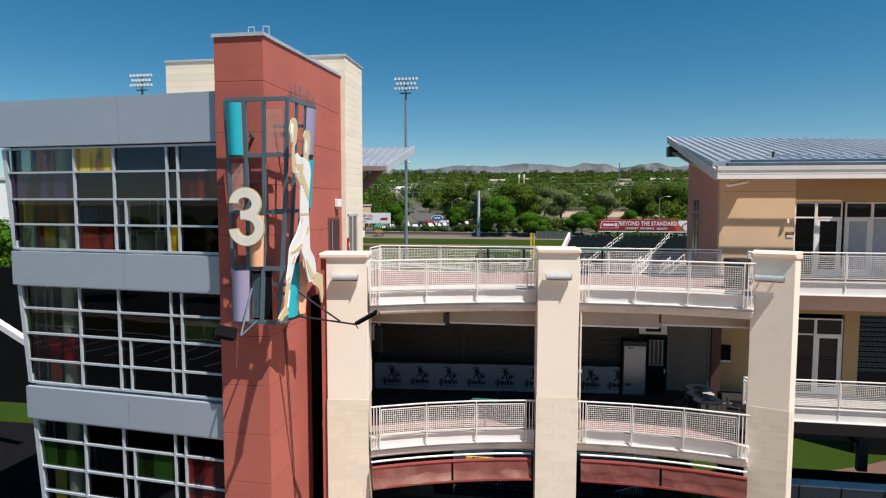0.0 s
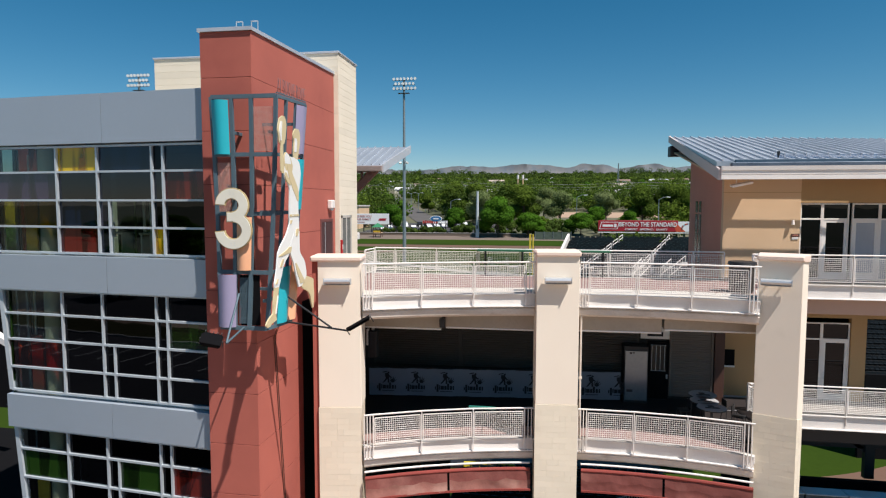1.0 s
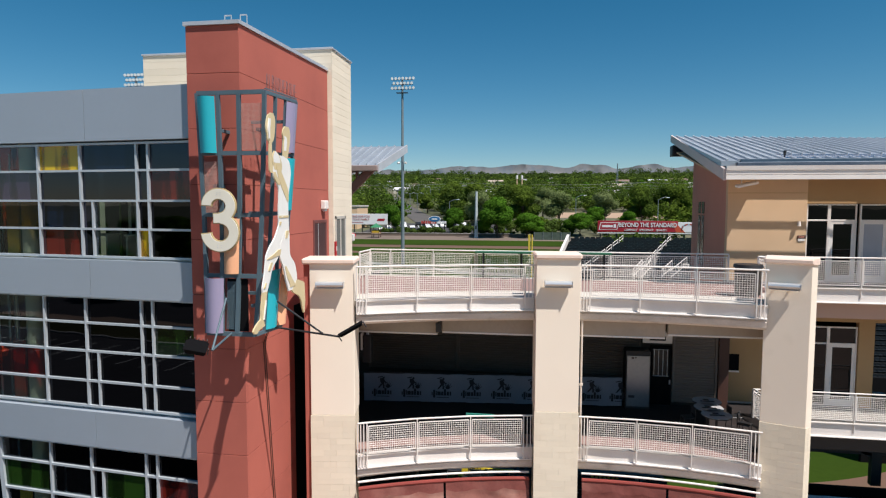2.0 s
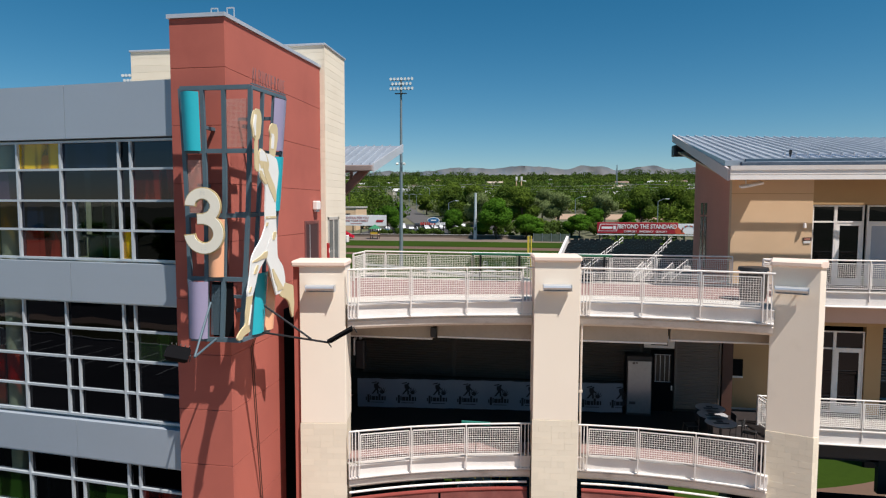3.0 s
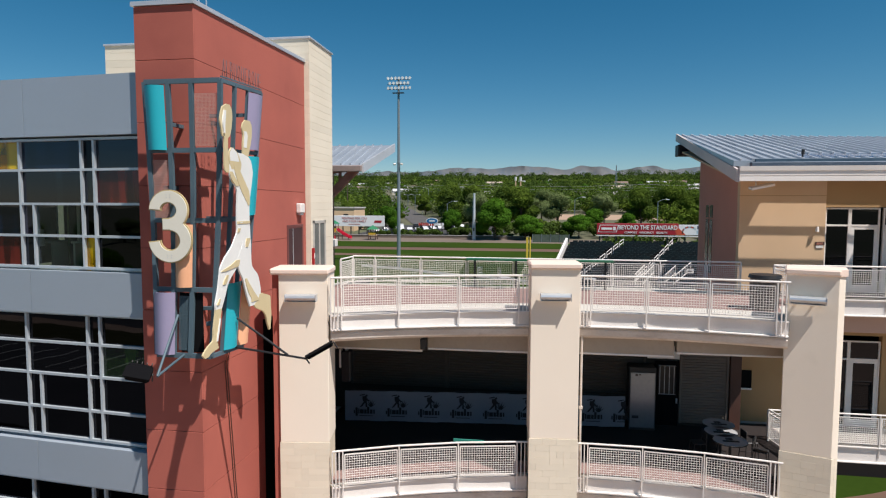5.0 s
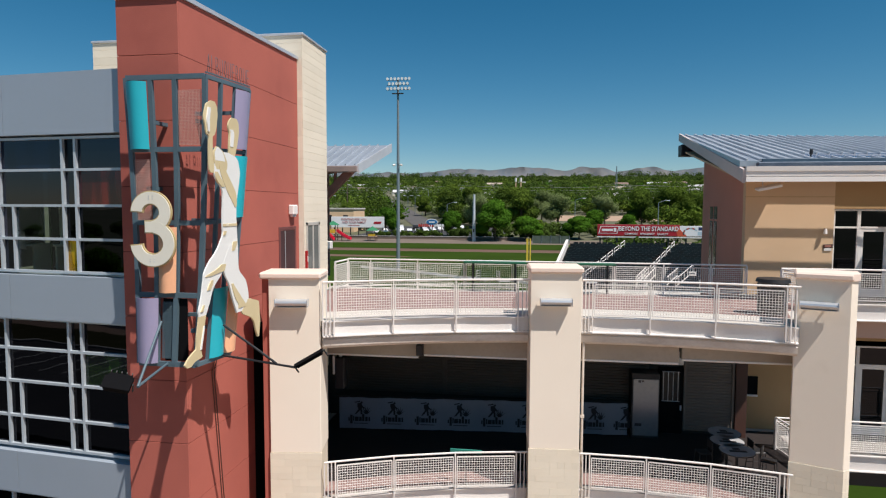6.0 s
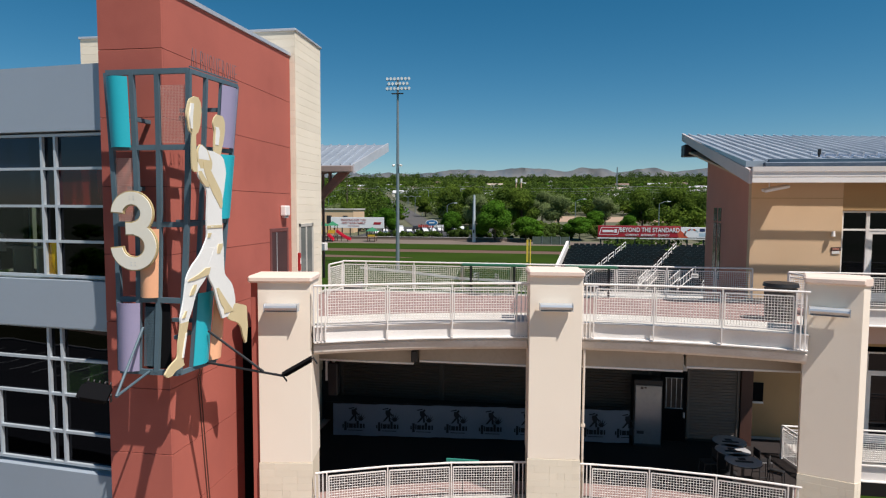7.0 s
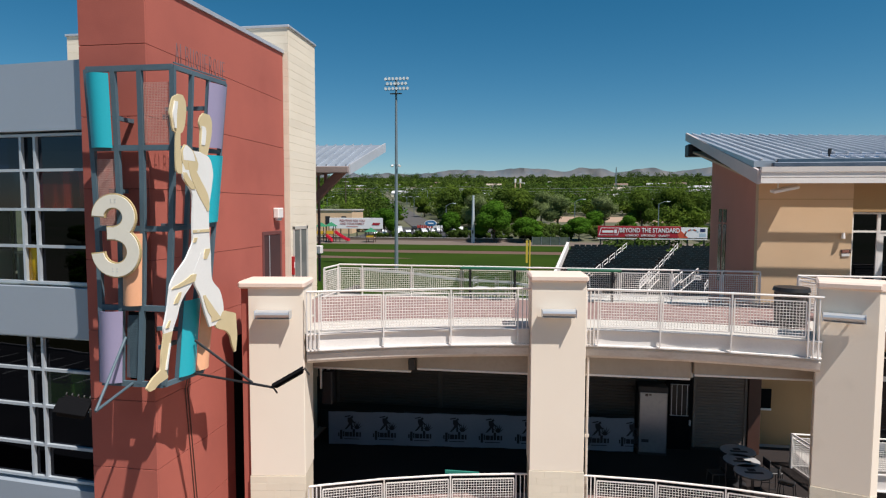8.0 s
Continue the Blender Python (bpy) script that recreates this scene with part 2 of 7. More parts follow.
def smooth_step(x, a, b):
    x = min(1, max(0, (x - a) / (b - a)))
    return x * x * (3 - 2 * x)


def land(x, y):
    """Height of the ground: the plaza, the sunk ball field, the land that rises beyond."""
    far = -4.0 + 0.041 * y + 0.0125 * max(0.0, y - 500)
    far -= 4.0 * (1 - smooth_step(y, 62, 125))
    w = smooth_step(x, -6, -5) * (1 - smooth_step(x, 8.2, 9.2))   # the bowl cuts in under the decks
    k = smooth_step(y, 31 - 5 * w, 37 - 8 * w)
    return far * k + 0.0 * (1 - k) + 0.6 * math.sin(x / 90 + y / 150) * smooth_step(y, 220, 500)


# ---- ground ----
g = Geo()
xs = [-5000, -2500, -1200, -600, -300, -150] + [-100, -80, -60, -40, -20, -10, -6, -5.5, -5, 0, 4, 8.2, 8.7, 9.2, 20, 40, 60, 80, 100] + [150, 300, 600, 1200, 2500, 5000]
ys = [-4000, -1500, -500, -200, -80, -20, 10, 25, 26, 27, 28, 29, 30] + [31 + i for i in range(0, 12)] + [46, 50, 55, 62, 70, 80, 90, 100, 115, 130, 160, 190, 220, 260, 320, 400, 520, 700, 1000, 1500, 2200, 3200, 4300]
g.add([(x, y, land(x, y) if y > 24 else 0.0) for y in ys for x in xs],
      [(j * len(xs) + i, j * len(xs) + i + 1, (j + 1) * len(xs) + i + 1, (j + 1) * len(xs) + i) for j in range(len(ys) - 1) for i in range(len(xs) - 1)])
setting("ground", g, EARTH, "dry sandy ground with scrub that rises to the horizon", "ground", tidy=False)


def sheet(name, x0, x1, y0, y1, mat, label, category, lift=0.05, step=6.0, skew=0.0):
    """A thin sheet laid on the land, with its own edge."""
    g = Geo()
    nx, ny = max(1, int((x1 - x0) / step / 2)), max(1, int((y1 - y0) / step))
    pts = []
    for j in range(ny + 1):
        for i in range(nx + 1):
            x, y = x0 + (x1 - x0) * i / nx, y0 + (y1 - y0) * j / ny
            y += skew * (x - x0)
            pts.append((x, y, land(x, y) + lift))
    g.add(pts, [(j * (nx + 1) + i, j * (nx + 1) + i + 1, (j + 1) * (nx + 1) + i + 1, (j + 1) * (nx + 1) + i) for j in range(ny) for i in range(nx)])
    return setting(name, g, mat, label, category, tidy=False)


sheet("parking_lot", -80, 80, -120, 4, ASPHALT, "dark asphalt parking ground before the stadium", "parking", 0.01)
for i in range(18):
    setting("parking_stripe", Geo().box((-60 + i * 2.75, -12, 0.02), (-59.86 + i * 2.75, -6.5, 0.035)), STRIPE, "white painted parking stripe on asphalt", "marking")
# plaza stops here; near-black sheets paint the decks' shade on the floor
for x0, x1, y0, y1 in ((-10.4, 80, 19.02, 25.6), (-10.4, -6.4, 25.602, 31), (9.4, 80, 25.602, 31)):
    sheet("pavement_concourse", x0, x1, y0, y1, SHADE_DARK, "concourse floor under the decks, their shade put into its near-black", "pavement", 0.02)
# never in view; added as a warm reflector for the shaded faces
sheet("pavement_plaza", -12.6, 80, -40, 19, PLAZA, "unseen ground before the stadium, reddish tan to bounce warm light", "pavement", 0.02)
sheet("pavement_court", -18.41, -12.61, 4, 17, ASPHALT, "dark asphalt forecourt before the glazed building", "pavement", 0.02)
# flat black paints the broad shadow on this ground
sheet("pavement_dark", -80, -18.42, 4, 31, FLATBLACK, "ground beside the glazed building, shadow put into its black", "pavement", 0.02)
track, rim = Geo(), Geo()
for i in range(33):
    a = radians(-76 + i * 2.6)
    for r in (27.4, 28.4, 29.4, 30.5):
        x, y = 12 + r * math.cos(a), 72 + r * math.sin(a)
        track.v.append((x, y, land(x, y) + 0.14))
    for r, h in ((30.5, -0.5), (30.5, 1.0), (30.75, 1.0), (30.75, -0.5)):
        x, y = 12 + r * math.cos(a), 72 + r * math.sin(a)
        rim.v.append((x, y, land(x, y) + h))
track.f = [(4 * i + k, 4 * i + k + 1, 4 * i + k + 5, 4 * i + k + 4) for i in range(32) for k in range(3)]
rim.f = [(4 * i + k, 4 * i + (k + 1) % 4, 4 * i + 4 + (k + 1) % 4, 4 * i + 4 + k) for i in range(32) for k in range(4)]
setting("infield_track", track, DIRT, "reddish brown curved warning track below the stands", "track", tidy=False)
setting("field_wall", rim, WHITE, "low white wall that curves round the field", "wall", tidy=False)
sheet("verge_grass", -75, 12, -20, -14.4, DRYGRASS, "dry grass verge in the parking ground", "grass", 0.06)
sheet("verge_path", -75, 12, -22.5, -20, PLAZA, "tan gravel path along the grass verge", "path", 0.05)
setting("kerb", Geo().box((-75, -14.4, 0), (12, -14.1, 0.16), None, 0.02), CONCRETE, "pale concrete kerb of the verge", "kerb")
sheet("outfield_grass", -75, 60, 38, 157, GRASS, "bright green mown outfield grass", "grass")
sheet("warning_track", -75, 40, 157, 163, DIRT, "reddish brown warning track of the outfield", "track")
g = Geo()
for i in range(25):
    k = i / 24
    x, y = -75 + 46 * k, 146.5 - 1.5 * k
    half = 3.4 * (1 - k) ** 0.6 + 0.05
    for s in (-1, 1):
        g.v.append((x, y + s * half + 0.4 * noise.noise((x * 0.3, s, 3)), land(x, y + s * half) + 0.075))
g.f = [(2 * i, 2 * i + 2, 2 * i + 3, 2 * i + 1) for i in range(24)]
setting("outfield_dirt", g, DIRT, "worn strip of reddish dirt in the outfield grass", "track", tidy=False)
ob = thing("field_fence", "low white wall along the edge of the outfield", "wall", (-16, 118, land(-16, 118)))
for p, q in (((-36.0, 125.0), (-25.0, 121.0)), ((-25.0, 121.0), (-14.2, 115.6)), ((-14.2, 115.6), (-4.9, 114.0)), ((-4.9, 114.0), (3.6, 109.0))):
    part("wall", Geo().bar((*p, land(*p) + 0.25), (*q, land(*q) + 0.25), 0.2, 0.42), WHITE, ob)
sheet("berm_grass", -75, 45, 163, 177, GRASS, "green grass strip behind the warning track", "grass", 0.12)
TANWALK = material("tan_walk", (0.17, 0.13, 0.102), 0.9, (0.13, 0.1, 0.078), 0.1, 3, 0.6, 0.1)
sheet("pavement_walk", -90, 60, 177, 190, TANWALK, "pale concrete walk behind the outfield", "pavement")
g = Geo()
for i in range(31):
    k = i / 30
    x, y = -45 - 136 * k, 250 + 450 * k
    for s in (-5.5, 5.5):
        g.v.append((x + s, y + s * 0.22, land(x + s, y) + 0.15))
g.f = [(2 * i, 2 * i + 1, 2 * i + 3, 2 * i + 2) for i in range(30)]
ROADGREY = material("worn_road", (0.095, 0.088, 0.085), 0.9, (0.07, 0.066, 0.063), 0.1, 3, 0.6, 0.1)
setting("road", g, ROADGREY, "grey asphalt road that leads away between trees", "road", tidy=False)
sheet("parking_ground", -60, -10, 200, 245, ASPHALT, "asphalt car park behind the outfield", "parking", 0.1)
sheet("parking_court", 8, 110, 285, 330, PLAZA, "pale paved court among the trees", "parking", 0.1)

# far hills
g = Geo()
cols = 420
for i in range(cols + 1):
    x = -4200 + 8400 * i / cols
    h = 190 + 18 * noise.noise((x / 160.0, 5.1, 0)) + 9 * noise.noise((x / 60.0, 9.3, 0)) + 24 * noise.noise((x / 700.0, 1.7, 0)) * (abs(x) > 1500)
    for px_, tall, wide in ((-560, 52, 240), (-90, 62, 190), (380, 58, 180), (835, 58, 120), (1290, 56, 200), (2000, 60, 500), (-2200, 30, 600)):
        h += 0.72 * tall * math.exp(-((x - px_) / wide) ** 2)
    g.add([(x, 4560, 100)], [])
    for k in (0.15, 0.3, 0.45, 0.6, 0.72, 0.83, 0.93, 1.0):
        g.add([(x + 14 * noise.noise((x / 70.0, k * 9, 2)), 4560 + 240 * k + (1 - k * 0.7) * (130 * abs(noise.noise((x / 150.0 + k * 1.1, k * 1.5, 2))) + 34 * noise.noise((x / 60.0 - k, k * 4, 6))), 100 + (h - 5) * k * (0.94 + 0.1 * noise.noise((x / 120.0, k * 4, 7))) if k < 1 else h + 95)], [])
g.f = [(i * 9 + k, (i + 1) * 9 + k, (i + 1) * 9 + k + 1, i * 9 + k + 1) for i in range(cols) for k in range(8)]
# blue-grey base colour includes the haze of distance
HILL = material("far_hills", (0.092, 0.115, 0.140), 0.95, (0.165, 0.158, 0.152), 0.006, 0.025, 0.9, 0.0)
setting("backdrop_hills", g, HILL, "low desert hills along the horizon, haze put into their blue-grey", "hills", True, tidy=False)

# ---- trees ----
def leaf_tree(name, height, spread, seed, leaves, size, mat, trunk_h=0.25):
    """Trunk, limbs and a crown of many small leaf sprays with gaps; returns the two meshes."""
    rnd = random.Random(seed)
    t = Geo()
    t.tube((0, 0, -0.3), (0.05, 0, height * trunk_h), height * 0.028, 8, height * 0.02)
    blobs = []
    for i in range(11):
        a, r = rnd.uniform(0, 6.28), spread * rnd.uniform(0.15, 0.62)
        z = height * rnd.uniform(trunk_h + 0.12, 0.84)
        k = 1 - 0.5 * max(0, (z / height - 0.5) * 2)
        p = Vector((math.cos(a) * r * k, math.sin(a) * r * k, z))
        blobs.append((p, spread * rnd.uniform(0.26, 0.46)))
        base = Vector((0, 0, height * rnd.uniform(trunk_h * 0.8, trunk_h + 0.2)))
        mid = base.lerp(p, 0.5) + Vector((0, 0, height * 0.03))
        t.tube(base, mid, height * 0.012, 5, height * 0.008).tube(mid, p, height * 0.008, 5, height * 0.003)
    blobs.append((Vector((0, 0, height * 0.83)), spread * 0.36))
    v, f = [], []
    for i in range(leaves):
        p, r = blobs[rnd.randrange(len(blobs))]
        d = Vector((rnd.gauss(0, 1), rnd.gauss(0, 1), rnd.gauss(0, 0.8))).normalized()
        q = p + d * r * rnd.uniform(0.55, 1.06)
        n = (d + Vector((rnd.uniform(-.6, .6), rnd.uniform(-.6, .6), rnd.uniform(-.3, .7)))).normalized()
        u = n.orthogonal().normalized()
        u.rotate(Matrix.Rotation(rnd.uniform(0, 6.28), 3, n))
        w = n.cross(u)
        s = size * rnd.uniform(0.6, 1.3)
        o = len(v)
        v += [q - u * s, q - w * s * 0.5 + n * s * 0.15, q + u * s, q + w * s * 0.5 + n * s * 0.15]
        f.append((o, o + 1, o + 2, o + 3))
    c = Geo()
    c.v, c.f = [tuple(p) for p in v], f
    return t.mesh("trunk", BARK), c.mesh("crown", mat, tidy=False)


def leaf_material(name, colour, second):
    m = material(name, colour, 0.8, second, 0.07, 0.5, 1.0, 0.0, island=0.16, spec=0.05)
    n, l = m.node_tree.nodes, m.node_tree.links
    b, out = n["Principled BSDF"], n["Material Output"]
    thin, mix = n.new("ShaderNodeBsdfTranslucent"), n.new("ShaderNodeMixShader")
    l.new(b.inputs["Base Color"].links[0].from_socket, thin.inputs["Color"])
    mix.inputs[0].default_value = 0.3
    l.new(b.outputs[0], mix.inputs[1])
    l.new(thin.outputs[0], mix.inputs[2])
    l.new(mix.outputs[0], out.inputs["Surface"])
    return m


LEAF = leaf_material("leaf_green", (0.125, 0.185, 0.024), (0.055, 0.092, 0.014))
LEAF_BRIGHT = leaf_material("leaf_bright_green", (0.088, 0.195, 0.016), (0.052, 0.13, 0.012))
LEAF_PALE = leaf_material("leaf_pale_green", (0.205, 0.25, 0.105), (0.14, 0.185, 0.065))
LEAF_DARK = leaf_material("leaf_dark_green", (0.075, 0.118, 0.022), (0.036, 0.062, 0.012))

TREES = {
    "round": (leaf_tree("round", 10, 4.9, 3, 17000, 0.26, LEAF_BRIGHT, 0.14), "dense bright green round tree behind the outfield"),
    "pale": (leaf_tree("pale", 11, 5.2, 8, 9000, 0.25, LEAF_PALE, 0.2), "pale green loose-crowned tree in spring leaf"),
    "dark": (leaf_tree("dark", 10, 4.4, 12, 14000, 0.24, LEAF, 0.18), "mid-green broad tree among the woods"),
}


def tree(kind, x, y, h, wide=1.0, turn=0.0):
    (trunk, crown), label = TREES[kind]
    ob = thing("tree", label, "tree", group="trees behind the outfield")
    a = new("trunk", trunk)
    b = new("crown", crown)
    a.parent = b.parent = ob
    s = h / 10.0
    ob.matrix_basis = Matrix.LocRotScale((x, y, land(x, y)), Euler((0, 0, turn)), (s * wide, s * wide, s))
    return ob


for k, x, y, h, w in (("round", -12.5, 188, 12.6, 1.2), ("round", -3.5, 190, 7.6, 1.7), ("round", -28.0, 202, 8.6, 0.95), ("round", -51, 205, 9.5, 1.1),
                      ("round", 13, 196, 7.4, 1.6), ("pale", -22, 236, 12.5, 1.2), ("dark", -6, 238, 16, 1.3), ("pale", 8, 240, 12.5, 1.1),
                      ("dark", -36, 262, 17, 1.2), ("dark", -44, 300, 15, 1.1), ("pale", 26, 248, 12, 1.2), ("dark", 38, 236, 15.5, 1.1),
                      ("dark", 48, 240, 16, 1.15), ("dark", 56, 236, 14.5, 1.1), ("dark", -70, 222, 10.5, 1.3), ("pale", -78, 235, 9, 1.2),
                      ("round", 30, 215, 7, 1.2), ("round", 66, 222, 9, 1.2), ("pale", -98, 262, 12, 1.2), ("round", 20, 226, 8, 1.1), ("dark", 74, 240, 14, 1.2), ("dark", -60, 262, 9, 1.2), ("round", -84, 330, 10, 1.1), ("pale", -78, 300, 8, 1.2), ("dark", -58, 318, 11, 1.2),
                      ("dark", -30, 275, 16, 1.2), ("pale", 2, 282, 13, 1.1), ("dark", -15, 286, 16, 1.3)):
    tree(k, x, y, h, w, x * 1.7)


rnd = random.Random(77)
HOUSES = []                    # x, y, width, height of low houses among the trees
for i in range(46):
    y = 450 * (1900 / 450) ** ((i + rnd.random()) / 46)
    hx = y * rnd.uniform(-0.36, 0.27)
    if y < 560 and abs(hx + 45 + (y - 250) * 0.302) < 34:
        hx += 90
    HOUSES.append((hx, y, rnd.uniform(14, 26) * (1 + y / 2500), rnd.uniform(4.2, 6.5) * (1 + y / 3000)))


# trees left out along the camera's sightline to keep each house in view
def hides_house(x, y):
    return any(abs(x - hx * y / hy) < hw * 0.62 and hy - 26 - hy * 0.06 < y < hy + 14 for hx, hy, hw, hh in HOUSES)


def woods(name, count, y0, y1, mat, label, seed, leaves, size, h0, h1, strip=None):
    """Far woods: very many uneven crowns in one mesh."""
    rnd = np.random.RandomState(seed)
    V = []
    for i in range(count):
        y = y0 * (y1 / y0) ** rnd.rand()
        x = ((rnd.rand() - 0.5) * (0.74 if rnd.rand() < 0.9 else 1.4) - 0.055) * y
        if strip:
            x = strip[0] + (strip[1] - strip[0]) * rnd.rand()
        elif (y < 244 and -62 < x < 2) or (y < 252 and -96 < x < -50):
            continue
        elif abs(x + 45 + (y - 250) * 0.302) < 12 and 215 < y < 720:
            continue
        elif -8 < x < 115 and 215 < y < 335 and (y > 282 or x < 48 or rnd.rand() < 0.5):
            continue
        elif hides_house(x, y):
            continue
        h = h0 + (h1 - h0) * rnd.rand() ** 1.4
        r = h * (0.42 + 0.25 * rnd.rand())
        s = size * (y / y0) ** 0.5
        m = int(leaves * (0.6 + 0.8 * rnd.rand()) * (y0 / y) ** 0.45)
        lobes = rnd.normal(0, 0.42, (5, 3)) * (r, r, h * 0.2) + (0, 0, h * 0.58)
        c = lobes[rnd.randint(0, 5, m)]
        d = rnd.normal(0, 1, (m, 3))
        d /= np.linalg.norm(d, axis=1)[:, None]
        p = c + d * (r * 0.55, r * 0.55, h * 0.3) * (0.9 + 0.16 * rnd.rand(m, 1)) + (x, y, land(x, y))
        n = d + rnd.normal(0, 0.2, (m, 3))
        n /= np.linalg.norm(n, axis=1)[:, None]
        u = np.cross(n, rnd.normal(0, 1, (m, 3)))
        u /= np.linalg.norm(u, axis=1)[:, None]
        w = np.cross(n, u)
        sz = s * (0.6 + 0.8 * rnd.rand(m, 1))
        quad = np.stack([p - u * sz, p - w * sz * 0.7, p + u * sz, p + w * sz * 0.7], 1).reshape(-1, 3)
        V.append(quad)
    V = np.concatenate(V)
    g = Geo()
    g.v = V.tolist()
    g.f = np.arange(len(V)).reshape(-1, 4).tolist()
    ob = new(name, g.mesh(name, mat, tidy=False))
    return tagged(ob, label, "woods", kind="stuff")


woods("woods", 1000, 230, 1500, LEAF_DARK, "dark green woods that cover the land to the horizon", 4, 380, 0.42, 4, 17)
woods("woods", 1300, 225, 1700, LEAF, "mid-green woods that cover the land to the horizon", 5, 380, 0.42, 4, 15)
woods("woods", 850, 225, 1500, LEAF_BRIGHT, "bright green trees scattered through the woods", 11, 380, 0.42, 5, 10)
woods("woods", 620, 225, 1300, LEAF_PALE, "pale green scattered trees among the far woods", 6, 380, 0.42, 5, 9)
woods("woods", 1700, 1300, 4200, LEAF_DARK, "far dark belt of trees below the hills", 7, 90, 1.6, 9, 20)
woods("woods", 1500, 1200, 4000, LEAF, "far green belt of trees below the hills", 9, 90, 1.6, 8, 15)
woods("woods", 150, 2200, 4250, LEAF_DARK, "tall dark trees that stand out along the skyline", 21, 120, 2.2, 18, 46)
woods("hedge", 70, 193, 214, LEAF_DARK, "dark uneven hedge and shrubs behind the outfield walk", 31, 420, 0.3, 2.2, 4.5, (-26, 60))
woods("hedge", 30, 204, 226, LEAF, "green shrubs among the car park", 33, 420, 0.3, 2.0, 5.5, (-6, 64))
woods("hedge", 26, 216, 250, LEAF_PALE, "pale shrubs beside the street", 35, 420, 0.3, 3.0, 7.0, (-100, -62))

woods("hedge", 46, 191.5, 197, LEAF_DARK, "low dark shrubs along the car park", 41, 300, 0.3, 1.6, 3.2, (-52, 6))
woods("hedge", 70, 104, 135, LEAF_DARK, "dense dark shrubs behind the far stand", 43, 420, 0.35, 6.5, 8.5, (14, 62))

# ---- pylons ----
def pylon(name, front_left, width, angle, depth, label, side_mat, top, turned=False):
    """A tall stucco pier with a cap and a base of split-faced blocks."""
    m = Matrix.Translation(front_left) @ Matrix.Rotation(radians(angle), 4, "Z")
    ob = thing(name, label, "column", front_left, "piers along the deck")
    part("shaft", Geo().box((0.012, 0.012, 6.5), (width - 0.012, depth, top - 0.23), m, 0.015), CREAM, ob)
    part("core", Geo().box((0.03, 0.03, 0), (width - 0.03, depth - 0.03, 6.5), m), MORTAR, ob)
    wide = 0.2 if side_mat else 0.0
    cap = Geo().box((-0.04 - wide, -0.09, top - 0.245), (width + 0.035, depth + 0.01, top - 0.05), m, 0.05)
    part("cap", cap, CAP, ob, "pinkish rounded stucco cap")
    if turned:
        # the corner pier turns with the deck: a second, splayed face
        def splay(o, z0, z1):
            pts = [(width - 0.014, 0.014 - o), (width + 0.15 + o, 0.195 - o * 0.4), (width + 0.15 + o, depth - 0.02), (width - 0.014, depth - 0.02)]
            return Geo().prism([m @ Vector((x, y, z0)) for x, y in pts], (0, 0, z1 - z0))
        part("splayed_face", splay(0.0, 6.5, top - 0.23), CREAM, ob, "sunlit splayed stucco face")
        part("splayed_base", splay(0.004, 0, 6.498), CREAM_BLOCK, ob, "splayed block face")
        part("splayed_cap", splay(0.05, top - 0.24, top - 0.055), CAP, ob)
    if side_mat:
        part("side_panel", Geo().box((-0.2, 0.1, 0), (0.0115, depth - 0.02, top - 0.24), m, 0.01), side_mat, ob, "red stucco flank")
    return ob, m


def blockwork(ob, m, width, depth, flank=False, z0=1.0, z1=6.5):
    """Courses of blocks on a pier's base, each a piece of its own."""
    rows = int(round((z1 - z0) / 0.2036))
    h = (z1 - z0) / rows
    bl = width / 3.5

    def stone(sx, sy):
        return Geo().box((0.0012, 0.0, 0.001), (sx - 0.0012, sy, h - 0.001), None, 0.0018).mesh("block", CREAM_BLOCK)

    kinds = [(w, stone(w, 0.06)) for w in (bl / 2, bl, bl * 1.5, bl * 2)]
    rnd = random.Random(len(ob.name) + int(width * 100))
    for r in range(rows):
        x, left = 0.0, 7
        while left:
            k = min(left, rnd.choice((1, 2, 2, 3, 4) if x else (1, 2, 3)))
            w, me = kinds[k - 1]
            left -= k
            piece("block", me, ob, m @ pose(x, -0.004 + rnd.uniform(-0.0015, 0.0015), z0 + r * h))
            x += w
    if flank:
        # courses on the splayed face
        fl = Geo().box((0.0015, 0.0, 0.002), (0.118, 0.05, h - 0.002), None, 0.0025).mesh("block", CREAM_BLOCK)
        for r in range(rows):
            for k in range(2):
                piece("block", fl, ob, m @ pose(width, 0.004 + rnd.uniform(-0.002, 0.002), z0 + r * h, 0, 0, 50.6) @ pose(k * 0.12, 0, 0))


